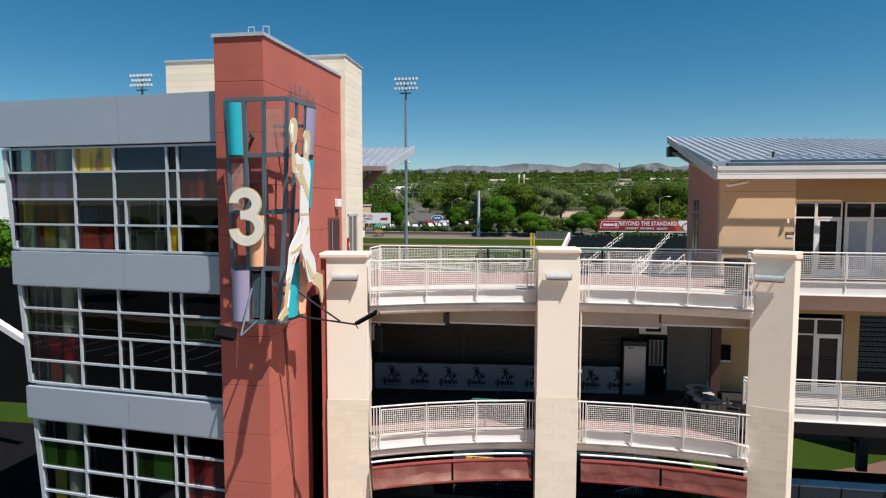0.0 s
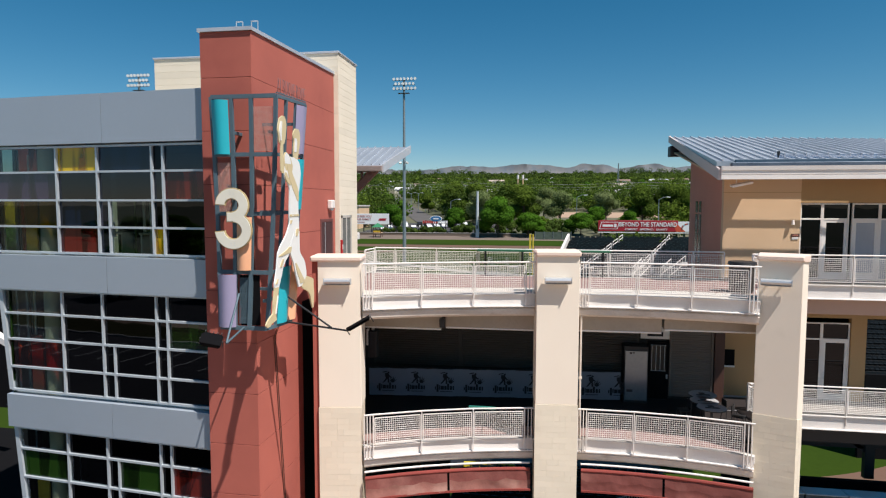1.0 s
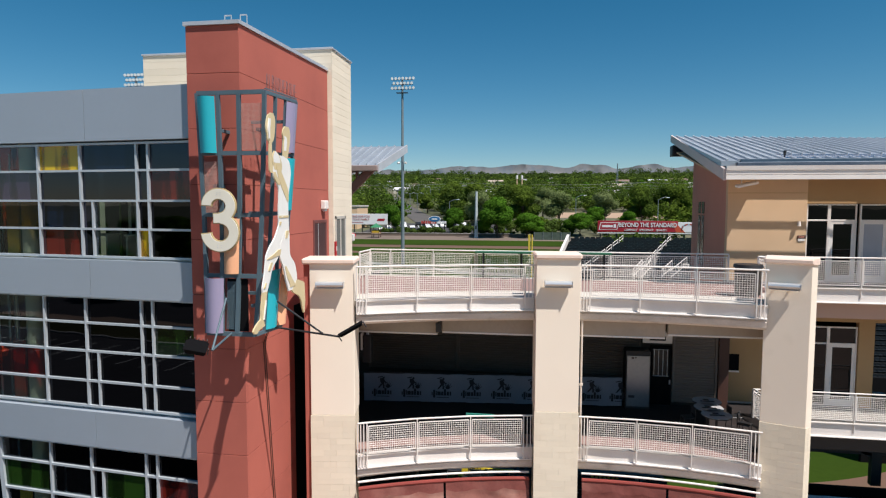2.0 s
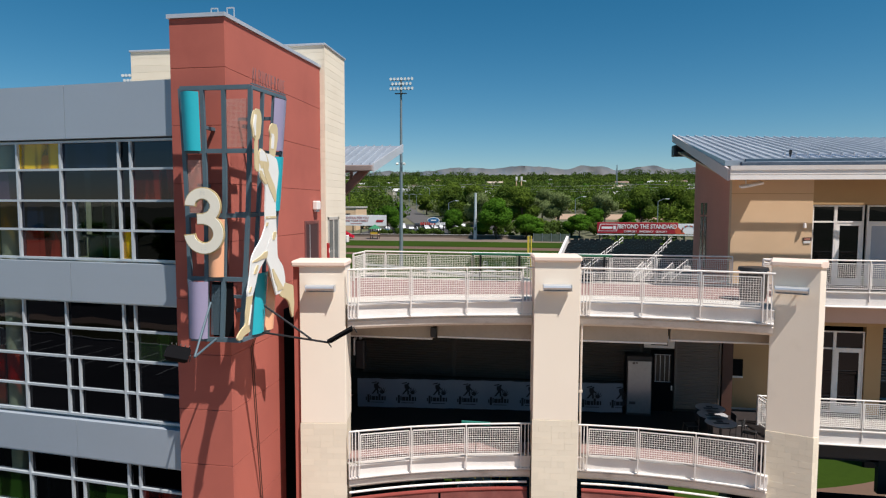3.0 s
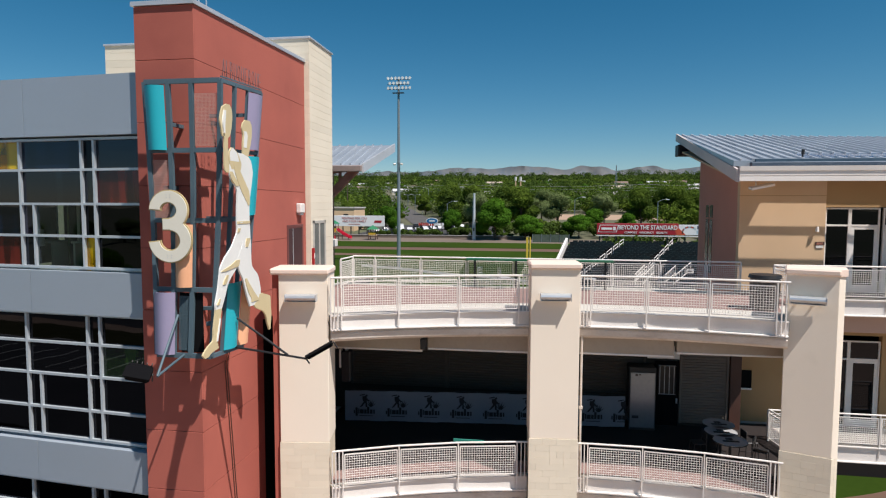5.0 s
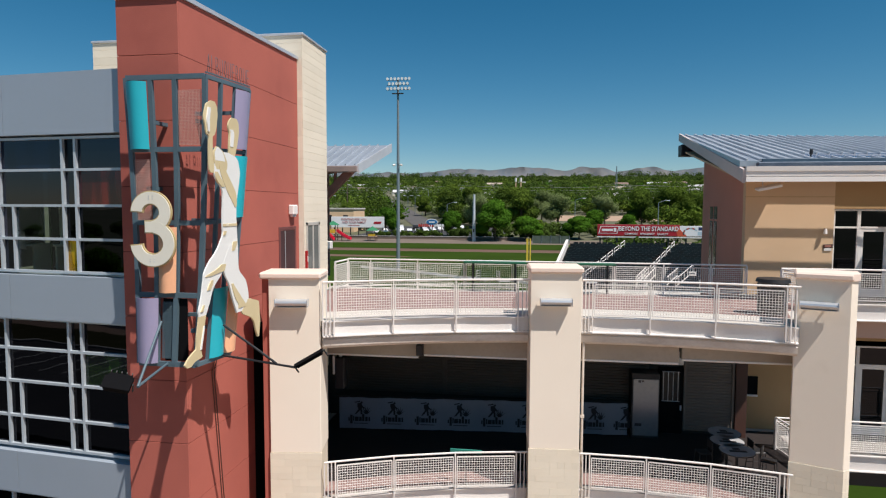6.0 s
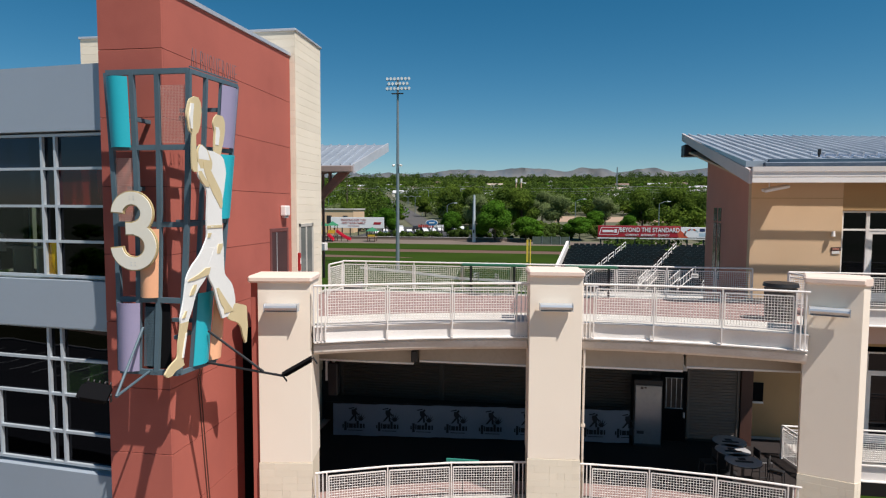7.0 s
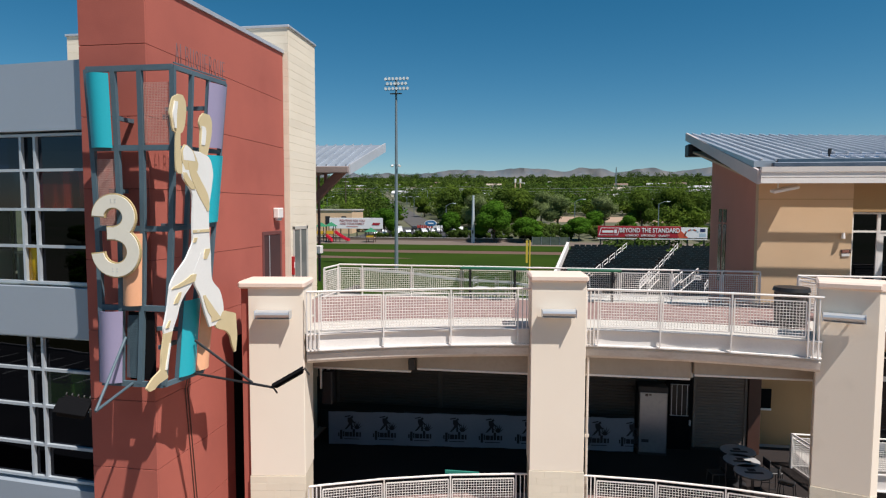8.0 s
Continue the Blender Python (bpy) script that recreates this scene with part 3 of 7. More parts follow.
def wall_lamp(m, x, z, length=0.92):
    """A half-round aluminium wash light on a back plate."""
    ob = thing("wall_lamp", "brushed aluminium half-round wall light on a stucco pier", "wall lamp", m @ Vector((x, 0, z)), "wall lights on the piers")
    g = Geo()
    off = -0.07
    prof = [(0.0, 0.0), (-0.06, -0.015), (-0.17, 0.0), (-0.235, 0.045), (-0.255, 0.1), (-0.235, 0.155), (-0.17, 0.19), (-0.08, 0.2), (0.0, 0.17)]
    n = len(prof)
    a = [m @ Vector((x - length / 2, off + p, z + q)) for p, q in prof]
    b = [m @ Vector((x + length / 2, off + p, z + q)) for p, q in prof]
    g.add(a + b, [tuple(range(n)), tuple(range(n, 2 * n))[::-1]] + [(i, (i + 1) % n, n + (i + 1) % n, n + i) for i in range(n)])
    part("hood", g, ALU, ob, smooth=True)
    for s in (-1, 1):
        part("end_plate", Geo().box((x + s * length / 2 - 0.008, off - 0.262, z - 0.02), (x + s * length / 2 + 0.008, off, z + 0.205), m, 0.004), ALU, ob)
        part("arm", Geo().box((x + s * 0.22 - 0.025, off - 0.02, z + 0.06), (x + s * 0.22 + 0.025, 0.012, z + 0.11), m, 0.005), ALU, ob)
    part("lens", Geo().box((x - length / 2 + 0.03, off - 0.2, z - 0.028), (x + length / 2 - 0.03, off - 0.03, z - 0.016), m), WHITE, ob)
    return ob


pylons = []
for spec in (((-7.62, 19.43, 0), 1.52, 9, 1.15, "cream stucco pier with block base and a red flank", RED, False, 11.93),
             ((-0.07, 21.0, 0), 1.53, 5, 1.15, "cream stucco pier with pale block base", None, False, 12.09),
             ((7.35, 21.25, 0), 1.34, -20.5, 1.15, "cream stucco pier with block base at the deck's corner", None, True, 12.05)):
    at, w, ang, dep, lab, sm, fl, top = spec
    ob, m = pylon("pier", at, w, ang, dep, lab, sm, top, fl)
    pylons.append((ob, m, w, dep, fl))
    wall_lamp(m, w / 2 - (0.02 if not fl else 0.10), 11.01 if fl else 10.92)

# ---- decks ----
def deck(name, z, label, front_strip, floor_mat, back_y, x0, x1, shade_from=0.0, turn_in=6.5):
    """A floor slab between the curved edge and a straight back line."""
    ob = thing(name, label, "deck", (0, 24, z), kind="structure")
    def outline(inset, zz, e):
        fr = [on_arc(A_LEFT + (A_RIGHT - A_LEFT) * i / 30, zz, -inset) for i in range(31)]
        # corner added out to 9.75, unseen, to keep sun off the bar's shutter
        return ([Vector((x0 + e, 21.2 + inset, zz)), Vector((-6.9, 21.0 + inset, zz))] + fr + [Vector((8.2, 22.3 + inset, zz)), Vector((8.85 - e, 22.6 + inset, zz)), Vector((9.75 - e, 25.9, zz)), Vector((9.75 - e, min(back_y, 28.08) - e, zz)),
                Vector((x1 - e, min(back_y, 28.08) - e, zz)), Vector((x1 - e, back_y - turn_in * e, zz)), Vector((x0 + e, back_y - turn_in * e, zz))])
    out = outline(0.02, z - 0.3, 0.0)
    part("slab", Geo().prism(out, (0, 0, 0.296)), CONCRETE, ob)
    out = outline(front_strip, z - 0.004, 0.3)
    part("paving", Geo().prism(out, (0, 0, 0.012)), floor_mat, ob)
    # near-black sheet that paints the shade on the floor behind the sunlit edge
    if shade_from:
        part("matting", Geo().prism(outline(shade_from, z + 0.009, 0.36), (0, 0, 0.012)), FLOOR_SHADE, ob, "floor sheet with the bar's shade in its near-black colour")
    return ob


deck("upper_deck", UP, "open upper concourse deck paved in dull red", 1.7, PAVER, 27.62, -8.5, 8.08, 0.0, 2.0)
deck("lower_deck", LOW, "lower concourse deck, dull red floor with shade put into a dark sheet", 0.25, PAVER, 33.0, -8.5, 8.08, 1.15)


def edge_beam(name, a0, a1, z, label):
    """The white steel channel at a deck's edge, with stiffeners, and the beam under it."""
    ob = thing(name, label, "beam", on_arc((a0 + a1) / 2, z - 0.5), "edge beams of the decks", "structure")
    ch = [(0.10, 0.0), (0.10, -0.035), (0.02, -0.05), (0.02, -0.43), (0.10, -0.445), (0.10, -0.48), (-0.06, -0.48), (-0.06, 0.0)]
    part("channel", Geo().sweep(arc_path(a0, a1, z + 0.02), ch), WHITE, ob)
    lo = [(-0.05, -0.50), (0.0, -0.56), (-0.02, -0.74), (-0.10, -0.82), (-0.34, -0.82), (-0.34, -0.50)]
    part("girder", Geo().sweep(arc_path(a0, a1, z), lo), BEAM, ob, "weathered cream girder", smooth=True)
    return ob


WIRE = 0.076


def mesh_panel(p0, p1, z0, z1, ob):
    """A welded wire panel in a thin frame between two points."""
    g = Geo()
    a, b = Vector((p0.x, p0.y, 0)), Vector((p1.x, p1.y, 0))
    d = b - a
    n = max(2, int(round(d.length / WIRE)))
    r = 0.0062
    for i in range(1, n):
        p = a + d * (i / n)
        g.tube((p.x, p.y, z0), (p.x, p.y, z1), r, 4)
    k = max(2, int(round((z1 - z0) / WIRE)))
    for j in range(1, k):
        z = z0 + (z1 - z0) * j / k
        g.tube((a.x, a.y, z), (b.x, b.y, z), r, 4)
    panel = part("wire_panel", g, WHITE, ob, tidy=False, kind="stuff")
    f = Geo()
    for z in (z0, z1):
        f.bar((a.x, a.y, z), (b.x, b.y, z), 0.032, 0.032)
    for p in (a, b):
        f.bar((p.x, p.y, z0), (p.x, p.y, z1), 0.03, 0.03, up=(0, 1, 0))
    part("panel_frame", f, WHITE, panel)


def guardrail(points, floor, height, label, drop=0.4, ends=True, out=0.0):
    """White posts, a round top rail and wire panels along a row of points."""
    ob = thing("guardrail", label, "guardrail", (points[0].x, points[0].y, floor), "white wire guardrails")
    pts = [Vector((p.x, p.y, floor)) for p in points]
    ring = [(0.032 * math.cos(k * math.pi / 4), 0.032 * math.sin(k * math.pi / 4)) for k in range(8)]
    top = Geo().sweep([p + Vector((0, 0, height)) for p in pts], ring)
    part("top_rail", top, WHITE, ob, smooth=True)
    for i, p in enumerate(pts):
        nb = pts[min(i + 1, len(pts) - 1)] - pts[max(i - 1, 0)]
        g = Geo().bar(p - Vector((0, 0, drop)), p + Vector((0, 0, height - 0.02)), 0.075, 0.035, up=nb.normalized())
        part("post", g, WHITE, ob)
    for a, b in zip(pts, pts[1:]):
        u = (b - a).normalized() * 0.06
        if (b - a).length > 0.5:
            mesh_panel(a + u, b - u, floor + 0.12, floor + height - 0.13, ob)
    return ob


def bay(a0, a1, floor, label):
    """A curved bay: end bars and three panels."""
    da = (a1 - a0)
    inner = [a0 + da * k for k in (0.052, 0.335, 0.64, 0.945)]
    pts = [on_arc(a, floor, 0.12) for a in inner]
    ob = guardrail(pts, floor, 1.17, label)
    for a in (a0, a0 + da * 0.017, a0 + da * 0.034, a1 - da * 0.034, a1 - da * 0.015):
        p = on_arc(a, floor, 0.12)
        part("end_bar", Geo().bar(p - Vector((0, 0, 0.42)), p + Vector((0, 0, 1.16)), 0.03, 0.03, up=(0, 1, 0)), WHITE, ob)
    for q0, q1 in ((a0, inner[0]), (inner[-1], a1)):
        part("rail_end", Geo().tube(on_arc(q0, floor + 1.17, 0.12), on_arc(q1, floor + 1.17, 0.12), 0.032, 8), WHITE, ob, smooth=True)


for z, what in ((UP, "upper"), (LOW, "lower")):
    for a0, a1 in ((A_LEFT, A_MID_L), (A_MID_R, A_RIGHT)):
        edge_beam("edge_beam", a0, a1, z, "white steel channel along the %s deck's curved edge" % what)
        bay(a0, a1, z, "white steel guardrail with wire mesh on the curved %s deck" % what)

# back rails of the upper deck, straight wing rails
def rail_points(x0, y0, x1, y1, n):
    return [Vector((x0 + (x1 - x0) * i / n, y0 + (y1 - y0) * i / n, 0)) for i in range(n + 1)]


guardrail([Vector((x, 27.35, 0)) for x in (-7.7, -6.73, -4.74, -2.78, -0.83, 1.15)], UP + 0.02, 1.17, "white wire guardrail at the field side of the upper deck", 0.1)
guardrail(rail_points(-7.78, 25.9, -7.7, 27.29, 1), UP, 1.17, "short white wire guardrail beside the cream tower", 0.0)
guardrail([Vector((x, 27.35, 0)) for x in (1.15, 3.12, 4.97, 6.7, 8.0)], UP + 0.02, 1.17, "white wire guardrail above the seating bowl", 0.1)
guardrail(rail_points(8.7, 25.95, 24.0, 25.95, 8), UP + 0.02, 1.2, "white wire guardrail along the upper wing balcony", 0.4)
guardrail(rail_points(8.7, 25.95, 24.0, 25.95, 8), LOW - 0.02, 1.2, "white wire guardrail along the lower wing balcony", 0.4)
guardrail(rail_points(9.25, 22.9, 8.72, 25.9, 2), UP, 1.2, "white wire guardrail that turns to the wing balcony", 0.3)
guardrail(rail_points(9.25, 22.9, 8.72, 25.9, 2), LOW, 1.2, "white wire guardrail that turns to the lower wing balcony", 0.3)

# ---- wing balconies ----
SOFFIT = material("soffit_stucco", (0.60, 0.40, 0.31), 0.9, (0.54, 0.36, 0.28), 0.5, 40, 0.5, 0.1)
SLABGREY = material("balcony_concrete", (0.30, 0.28, 0.255), 0.9, (0.24, 0.22, 0.2), 0.7, 18, 0.6, 0.25)
for z, what in ((UP, "upper"), (LOW - 0.04, "lower")):
    ob = thing("wing_balcony", "%s balcony slab with a white steel edge" % what, "balcony", (15, 27, z - 0.3), kind="structure")
    part("slab", Geo().box((8.0, 26.02, z - 0.28), (26, 28.1, z)), SLABGREY, ob)
    part("channel", Geo().sweep([(8.6, 25.98, z + 0.02), (26, 25.98, z + 0.02)], [(0.10, 0.0), (0.10, -0.035), (0.02, -0.05), (0.02, -0.55), (0.10, -0.565), (0.10, -0.6), (-0.06, -0.6), (-0.06, 0.0)]), WHITE, ob)
    part("soffit_beam", Geo().box((8.6, 26.3, z - 1.25), (26, 26.7, z - 0.3), None, 0.02), SOFFIT if what == "upper" else BLACK, ob)

# ---- red tower ----
TX0, TX1, TY0, TY1, TTOP = -10.28, -8.62, 16.82, 24.3, 18.87
tower = thing("stair_tower", "tall red stucco stair tower with panel joints", "tower", ((TX0 + TX1) / 2, 20.5, 0))
part("core", Geo().box((TX0 + 0.03, TY0 + 0.03, 0), (TX1 - 0.03, TY1 + 0.4, TTOP - 0.05)), material("joint_shadow", (0.14, 0.035, 0.026), 0.95), tower)
JOINTS = [0.0, 1.2, 2.83, 4.44, 6.08, 7.72, 9.35, 10.98, 12.63, 14.27, 15.9, 17.5, TTOP]
for z0, z1 in zip(JOINTS, JOINTS[1:]):
    part("panel", Geo().box((TX0, TY0, z0 + 0.007), (TX1, TY0 + 0.05, z1 - 0.007), None, 0.006), RED, tower)
    rise = 0.25 if z1 == TTOP else 0.0
    side_panel = [(TX1 - 0.05, TY0 + 0.051, z0 + 0.007), (TX1 - 0.05, TY1 - 0.004, z0 + 0.007), (TX1 - 0.05, TY1 - 0.004, z1 - 0.007 + rise), (TX1 - 0.05, TY0 + 0.051, z1 - 0.007)]
    part("panel", Geo().prism(side_panel, (0.05, 0, 0)), RED, tower)
    part("panel", Geo().box((TX0, TY0 + 0.051, z0 + 0.007), (TX0 + 0.05, TY1 - 0.004, z1 - 0.007), None, 0.006), RED, tower)
cop = Geo().prism([(TX0 - 0.05, TY0 - 0.06, TTOP), (TX0 - 0.05, TY1 + 0.02, TTOP + 0.25), (TX0 - 0.05, TY1 + 0.02, TTOP + 0.36), (TX0 - 0.05, TY0 - 0.06, TTOP + 0.11)], (TX1 - TX0 + 0.1, 0, 0))
part("coping", cop, FLASH, tower, "grey metal coping")
for x, y in ((-9.72, 18.3), (-9.2, 18.3)):
    g = Geo()
    for dx in (-0.11, 0.11):
        g.tube((x + dx, y, TTOP), (x + dx, y, TTOP + 0.72), 0.02, 6)
    g.tube((x - 0.11, y, TTOP + 0.72), (x + 0.11, y, TTOP + 0.72), 0.02, 6)
    part("ladder_hoop", g, ALU, tower, "grey steel roof ladder hoop")

# flat plate on the flank; its black stands in for the unlit gap
part("dark_recess", Geo().box((TX1 - 0.02, 20.5, 0.0), (TX1 + 0.012, TY1 - 0.01, UP - 0.34)), FLATBLACK, tower, "flat black plate, the dark below the deck put into its colour")

# door in the tower's flank, wall light beside it
d = Geo().box((TX1 - 0.02, 22.5, UP), (TX1 + 0.03, 22.62, 13.08), None, 0.008).box((TX1 - 0.02, 23.85, UP), (TX1 + 0.03, 23.97, 13.08), None, 0.008).box((TX1 - 0.02, 22.62, 12.96), (TX1 + 0.03, 23.85, 13.08), None, 0.008)
tdoor = thing("tower_door", "dark reddish metal door in the red tower", "door", (TX1, 23.2, UP), kind="structure")
part("door_frame", d, material("oxide_frame", (0.16, 0.05, 0.045), 0.5), tdoor)
part("door_leaf", Geo().box((TX1 + 0.003, 22.63, UP + 0.01), (TX1 + 0.02, 23.84, 12.95), None, 0.004), material("oxide_door", (0.06, 0.024, 0.024), 0.6), tdoor)
part("edge_strip", Geo().box((TX1 + 0.02, 22.98, UP + 0.02), (TX1 + 0.03, 23.02, 12.94), None, 0.004), ALU, tdoor, "pale metal edge strip")
part("door_handle", Geo().box((TX1 + 0.02, 22.75, UP + 0.95), (TX1 + 0.08, 22.80, UP + 1.15), None, 0.01), ALU, tdoor)
lamp = thing("flank_light", "small white box light on the red tower", "wall lamp", (TX1, 23.2, 13.55))
part("housing", Geo().box((TX1, 23.35, 13.5), (TX1 + 0.2, 23.75, 13.85), None, 0.03), WHITE, lamp)
part("diffuser", Geo().box((TX1 + 0.03, 23.4, 13.42), (TX1 + 0.16, 23.7, 13.5), None, 0.02), ALU, lamp)

# ---- cream tower ----
CX0, CX1, CY0, CY1, CTOP = -16.85, -8.42, 24.32, 26.85, 20.0
cream = thing("block_tower", "cream block lift tower with horizontal courses", "tower", (-12.5, 25.5, 0))
part("core", Geo().box((CX0 + 0.03, CY0 + 0.03, 0), (CX1 - 0.03, CY1 - 0.03, CTOP - 0.02)), MORTAR, cream)
COURSE = 0.278
nz = int(CTOP / COURSE)
flank = Geo().box((-0.04, 0, 0.002), (0, CY1 - CY0, COURSE - 0.002), None, 0.004).mesh("course", CREAM_BLOCK)
front = Geo().box((0, 0, 0.002), (CX1 - CX0 - 0.041, 0.04, COURSE - 0.002), None, 0.004).mesh("course", CREAM_BLOCK)
for i in range(nz + 1):
    z = CTOP - (i + 1) * COURSE
    if z > 7:
        piece("course", flank, cream, pose(CX1, CY0, z))
        piece("course", front, cream, pose(CX0, CY0, z))
part("coping", Geo().box((CX0 - 0.05, CY0 - 0.05, CTOP), (CX1 + 0.05, CY1 + 0.05, CTOP + 0.08), None, 0.015), FLASH, cream)
cdoor = thing("lift_door", "grey glazed door in the cream tower's flank", "door", (CX1, 25.2, UP), kind="structure")
f = Geo()
for lo, hi in (((24.5, UP), (24.62, 13.2)), ((25.75, UP), (25.87, 13.2)), ((24.5, 13.08), (25.87, 13.2)), ((25.12, UP), (25.22, 13.1))):
    f.box((CX1 - 0.02, lo[0], lo[1]), (CX1 + 0.035, hi[0], hi[1]), None, 0.006)
part("door_frame", f, material("stone_grey_frame", (0.50, 0.47, 0.42), 0.6), cdoor)
part("pane", Geo().box((CX1 + 0.002, 24.6, UP), (CX1 + 0.014, 25.8, 13.1)), material("dim_glass", (0.16, 0.17, 0.16), 0.12), cdoor)

ob = thing("call_box", "small red call box on the cream tower", "alarm box", (CX1, 24.4, 11.6))
part("case", Geo().box((CX1 + 0.001, 24.36, 11.5), (CX1 + 0.09, 24.47, 12.15), None, 0.012), material("signal_red", (0.40, 0.02, 0.02), 0.4), ob)
part("plate", Geo().box((CX1 + 0.09, 24.385, 11.75), (CX1 + 0.1, 24.445, 11.95)), WHITE, ob)

# ---- glazed building ----
FACE = lambda x: 17.15 + 0.28 - 0.095 * (x + 12.2)
GL0, GL1 = -19.24, TX0          # ends of the front
def rake(z):
    return -19.24 + (15.6 - z) * 0.084
TOPS = (-19.24, -16.19, -14.53, -12.40, -11.98, TX0 - 0.02)
def col_x(i, z, extra=None):
    x = TOPS[i] if extra is None else extra
    k = (x - GL1) / (GL0 - GL1)
    return GL1 + (rake(z) - GL1) * k if i == 0 else x
office = thing("glazed_building", "grey panel building with bands of coloured glass", "building", (-14.5, 20, 0))
TINTS = {
    "clear": glass("glass_clear", (0.66, 0.72, 0.70), 1.0, None, 1.6), "grey": glass("glass_grey", (0.09, 0.115, 0.14), 0.9, None, 1.72), "blue": glass("glass_navy", (0.01, 0.02, 0.05), 1.0, (0.003, 0.009, 0.024)),
    "yellow": glass("glass_yellow", (0.85, 0.58, 0.02), 1.0, (0.60, 0.40, 0.01)), "red": glass("glass_red", (0.35, 0.03, 0.018), 1.0, (0.12, 0.014, 0.009)), "purple": glass("glass_purple", (0.10, 0.08, 0.13), 1.0, (0.035, 0.026, 0.055), 1.8), "straw": glass("glass_straw", (0.50, 0.44, 0.10), 1.0, None, 1.6),
    "coral": glass("glass_coral", (0.7, 0.25, 0.17), 1.0, (0.42, 0.15, 0.11)), "amber": glass("glass_amber", (0.6, 0.16, 0.04), 1.0, None, 1.6),
    "dim": glass("glass_dim", (0.04, 0.045, 0.05), 1.0, None, 1.42), "dark": glass("glass_smoke", (0.012, 0.012, 0.016), 1.0, None, 1.36), "green": glass("glass_green", (0.10, 0.2, 0.03), 1.0, (0.016, 0.045, 0.006)),
}
STOREYS = (
    ((15.58, 14.74, 13.79, 12.89, 12.0), (("clear", "yellow", "blue", "dark", "grey"), ("purple", "grey", "grey", "grey", "red"), ("straw", "blue", "purple", "clear", "dark", "dim"), ("clear", "red", "blue", "clear", "yellow", "dim"))),
    ((10.67, 9.83, 8.9, 7.91, 7.07), (("clear", "dim", "dark", "dark", "dim"), ("clear", "dark", "dim", "dark", "green"), ("amber", "dim", "dark", "dark", "dark", "dim"), ("clear", "dim", "dim", "dark", "dim", "dim"))),
    ((5.7, 4.93, 3.9, 2.98, 2.1), (("clear", "dark", "dark", "dark", "dark"), ("green", "clear", "dark", "green", "dark", "red"), ("clear", "dark", "dark", "clear", "dark", "red"), ("clear", "dim", "dim", "dark", "dark", "dim"))),
)
for zs, tints in STOREYS:
    for r in range(4):
        zt, zb = zs[r], zs[r + 1]
        xsT = [col_x(i, zt) for i in range(6)]
        xsB = [col_x(i, zb) for i in range(6)]
        if len(tints[r]) == 6:
            xsT.insert(3, -14.09), xsB.insert(3, -14.09)
        for k, tint in enumerate(tints[r]):
            o = [(xsB[k], FACE(xsB[k]), zb), (xsB[k + 1], FACE(xsB[k + 1]), zb), (xsT[k + 1], FACE(xsT[k + 1]), zt), (xsT[k], FACE(xsT[k]), zt)]
            part("pane", Geo().prism(o, (0, 0.006, 0)), TINTS[tint], office)
        if len(tints[r]) == 6:
            part("mullion", Geo().bar((-14.09, FACE(-14.09) - 0.02, zb), (-14.09, FACE(-14.09) - 0.02, zt), 0.06, 0.13, up=(0, 1, 0)), MULLION, office)
    for z in zs:
        a, b = rake(z), GL1
        part("transom", Geo().bar((a, FACE(a) - 0.02, z), (b, FACE(b) - 0.02, z), 0.13, 0.068), MULLION, office)
    for i in range(5):
        t, b = col_x(i, zs[0]), col_x(i, zs[-1])
        wd = 0.16 if i == 0 else 0.066
        part("mullion", Geo().bar((b, FACE(b) - 0.026, zs[-1]), (t, FACE(t) - 0.026, zs[0]), wd, 0.13, up=(0, 1, 0)), MULLION, office)
CARPET = material("office_carpet", (0.025, 0.022, 0.022), 0.95)
WARM = material("office_wall", (0.03, 0.026, 0.024), 0.85)
# spandrel bands, with their seams
for zt, zb, x0 in ((17.26, 15.66, -19.42), (11.91, 10.70, -18.97), (6.94, 5.77, -18.6)):
    y = lambda x: FACE(x) - 0.22
    for a, b in ((x0, -14.17), (-14.155, GL1 - (0 if zt > 16 else 0.02))):
        o = [(a, y(a), zb), (b, y(b), zb), (b, y(b), zt), (a, y(a), zt)]
        part("spandrel_panel", Geo().prism(o, (0, 0.5, 0)), PANEL, office, "grey metal spandrel panel")
    o = [(x0, y(x0) + 0.5, zb + 0.03), (GL1, y(GL1) + 0.5, zb + 0.03), (GL1, y(GL1) + 0.5, zt + 0.06), (x0, y(x0) + 0.5, zt + 0.06)]
    part("sill", Geo().prism(o, (0, -0.18, 0)), WHITE, office, "pale metal sill")
    part("floor_slab", Geo().box((x0 + 0.75, 18.2, zb + 0.2), (GL1, 24.3, zt - 0.5)), CARPET, office)
part("roof", Geo().box((-18.9, 18.4, 16.6), (GL1, 24.3, 17.1)), CONCRETE, office)
BEIGE = material("office_column", (0.74, 0.62, 0.45), 0.8)
part("rear_wall", Geo().box((-18.6, 23.9, 0), (GL1, 24.2, 16.6)), WARM, office)
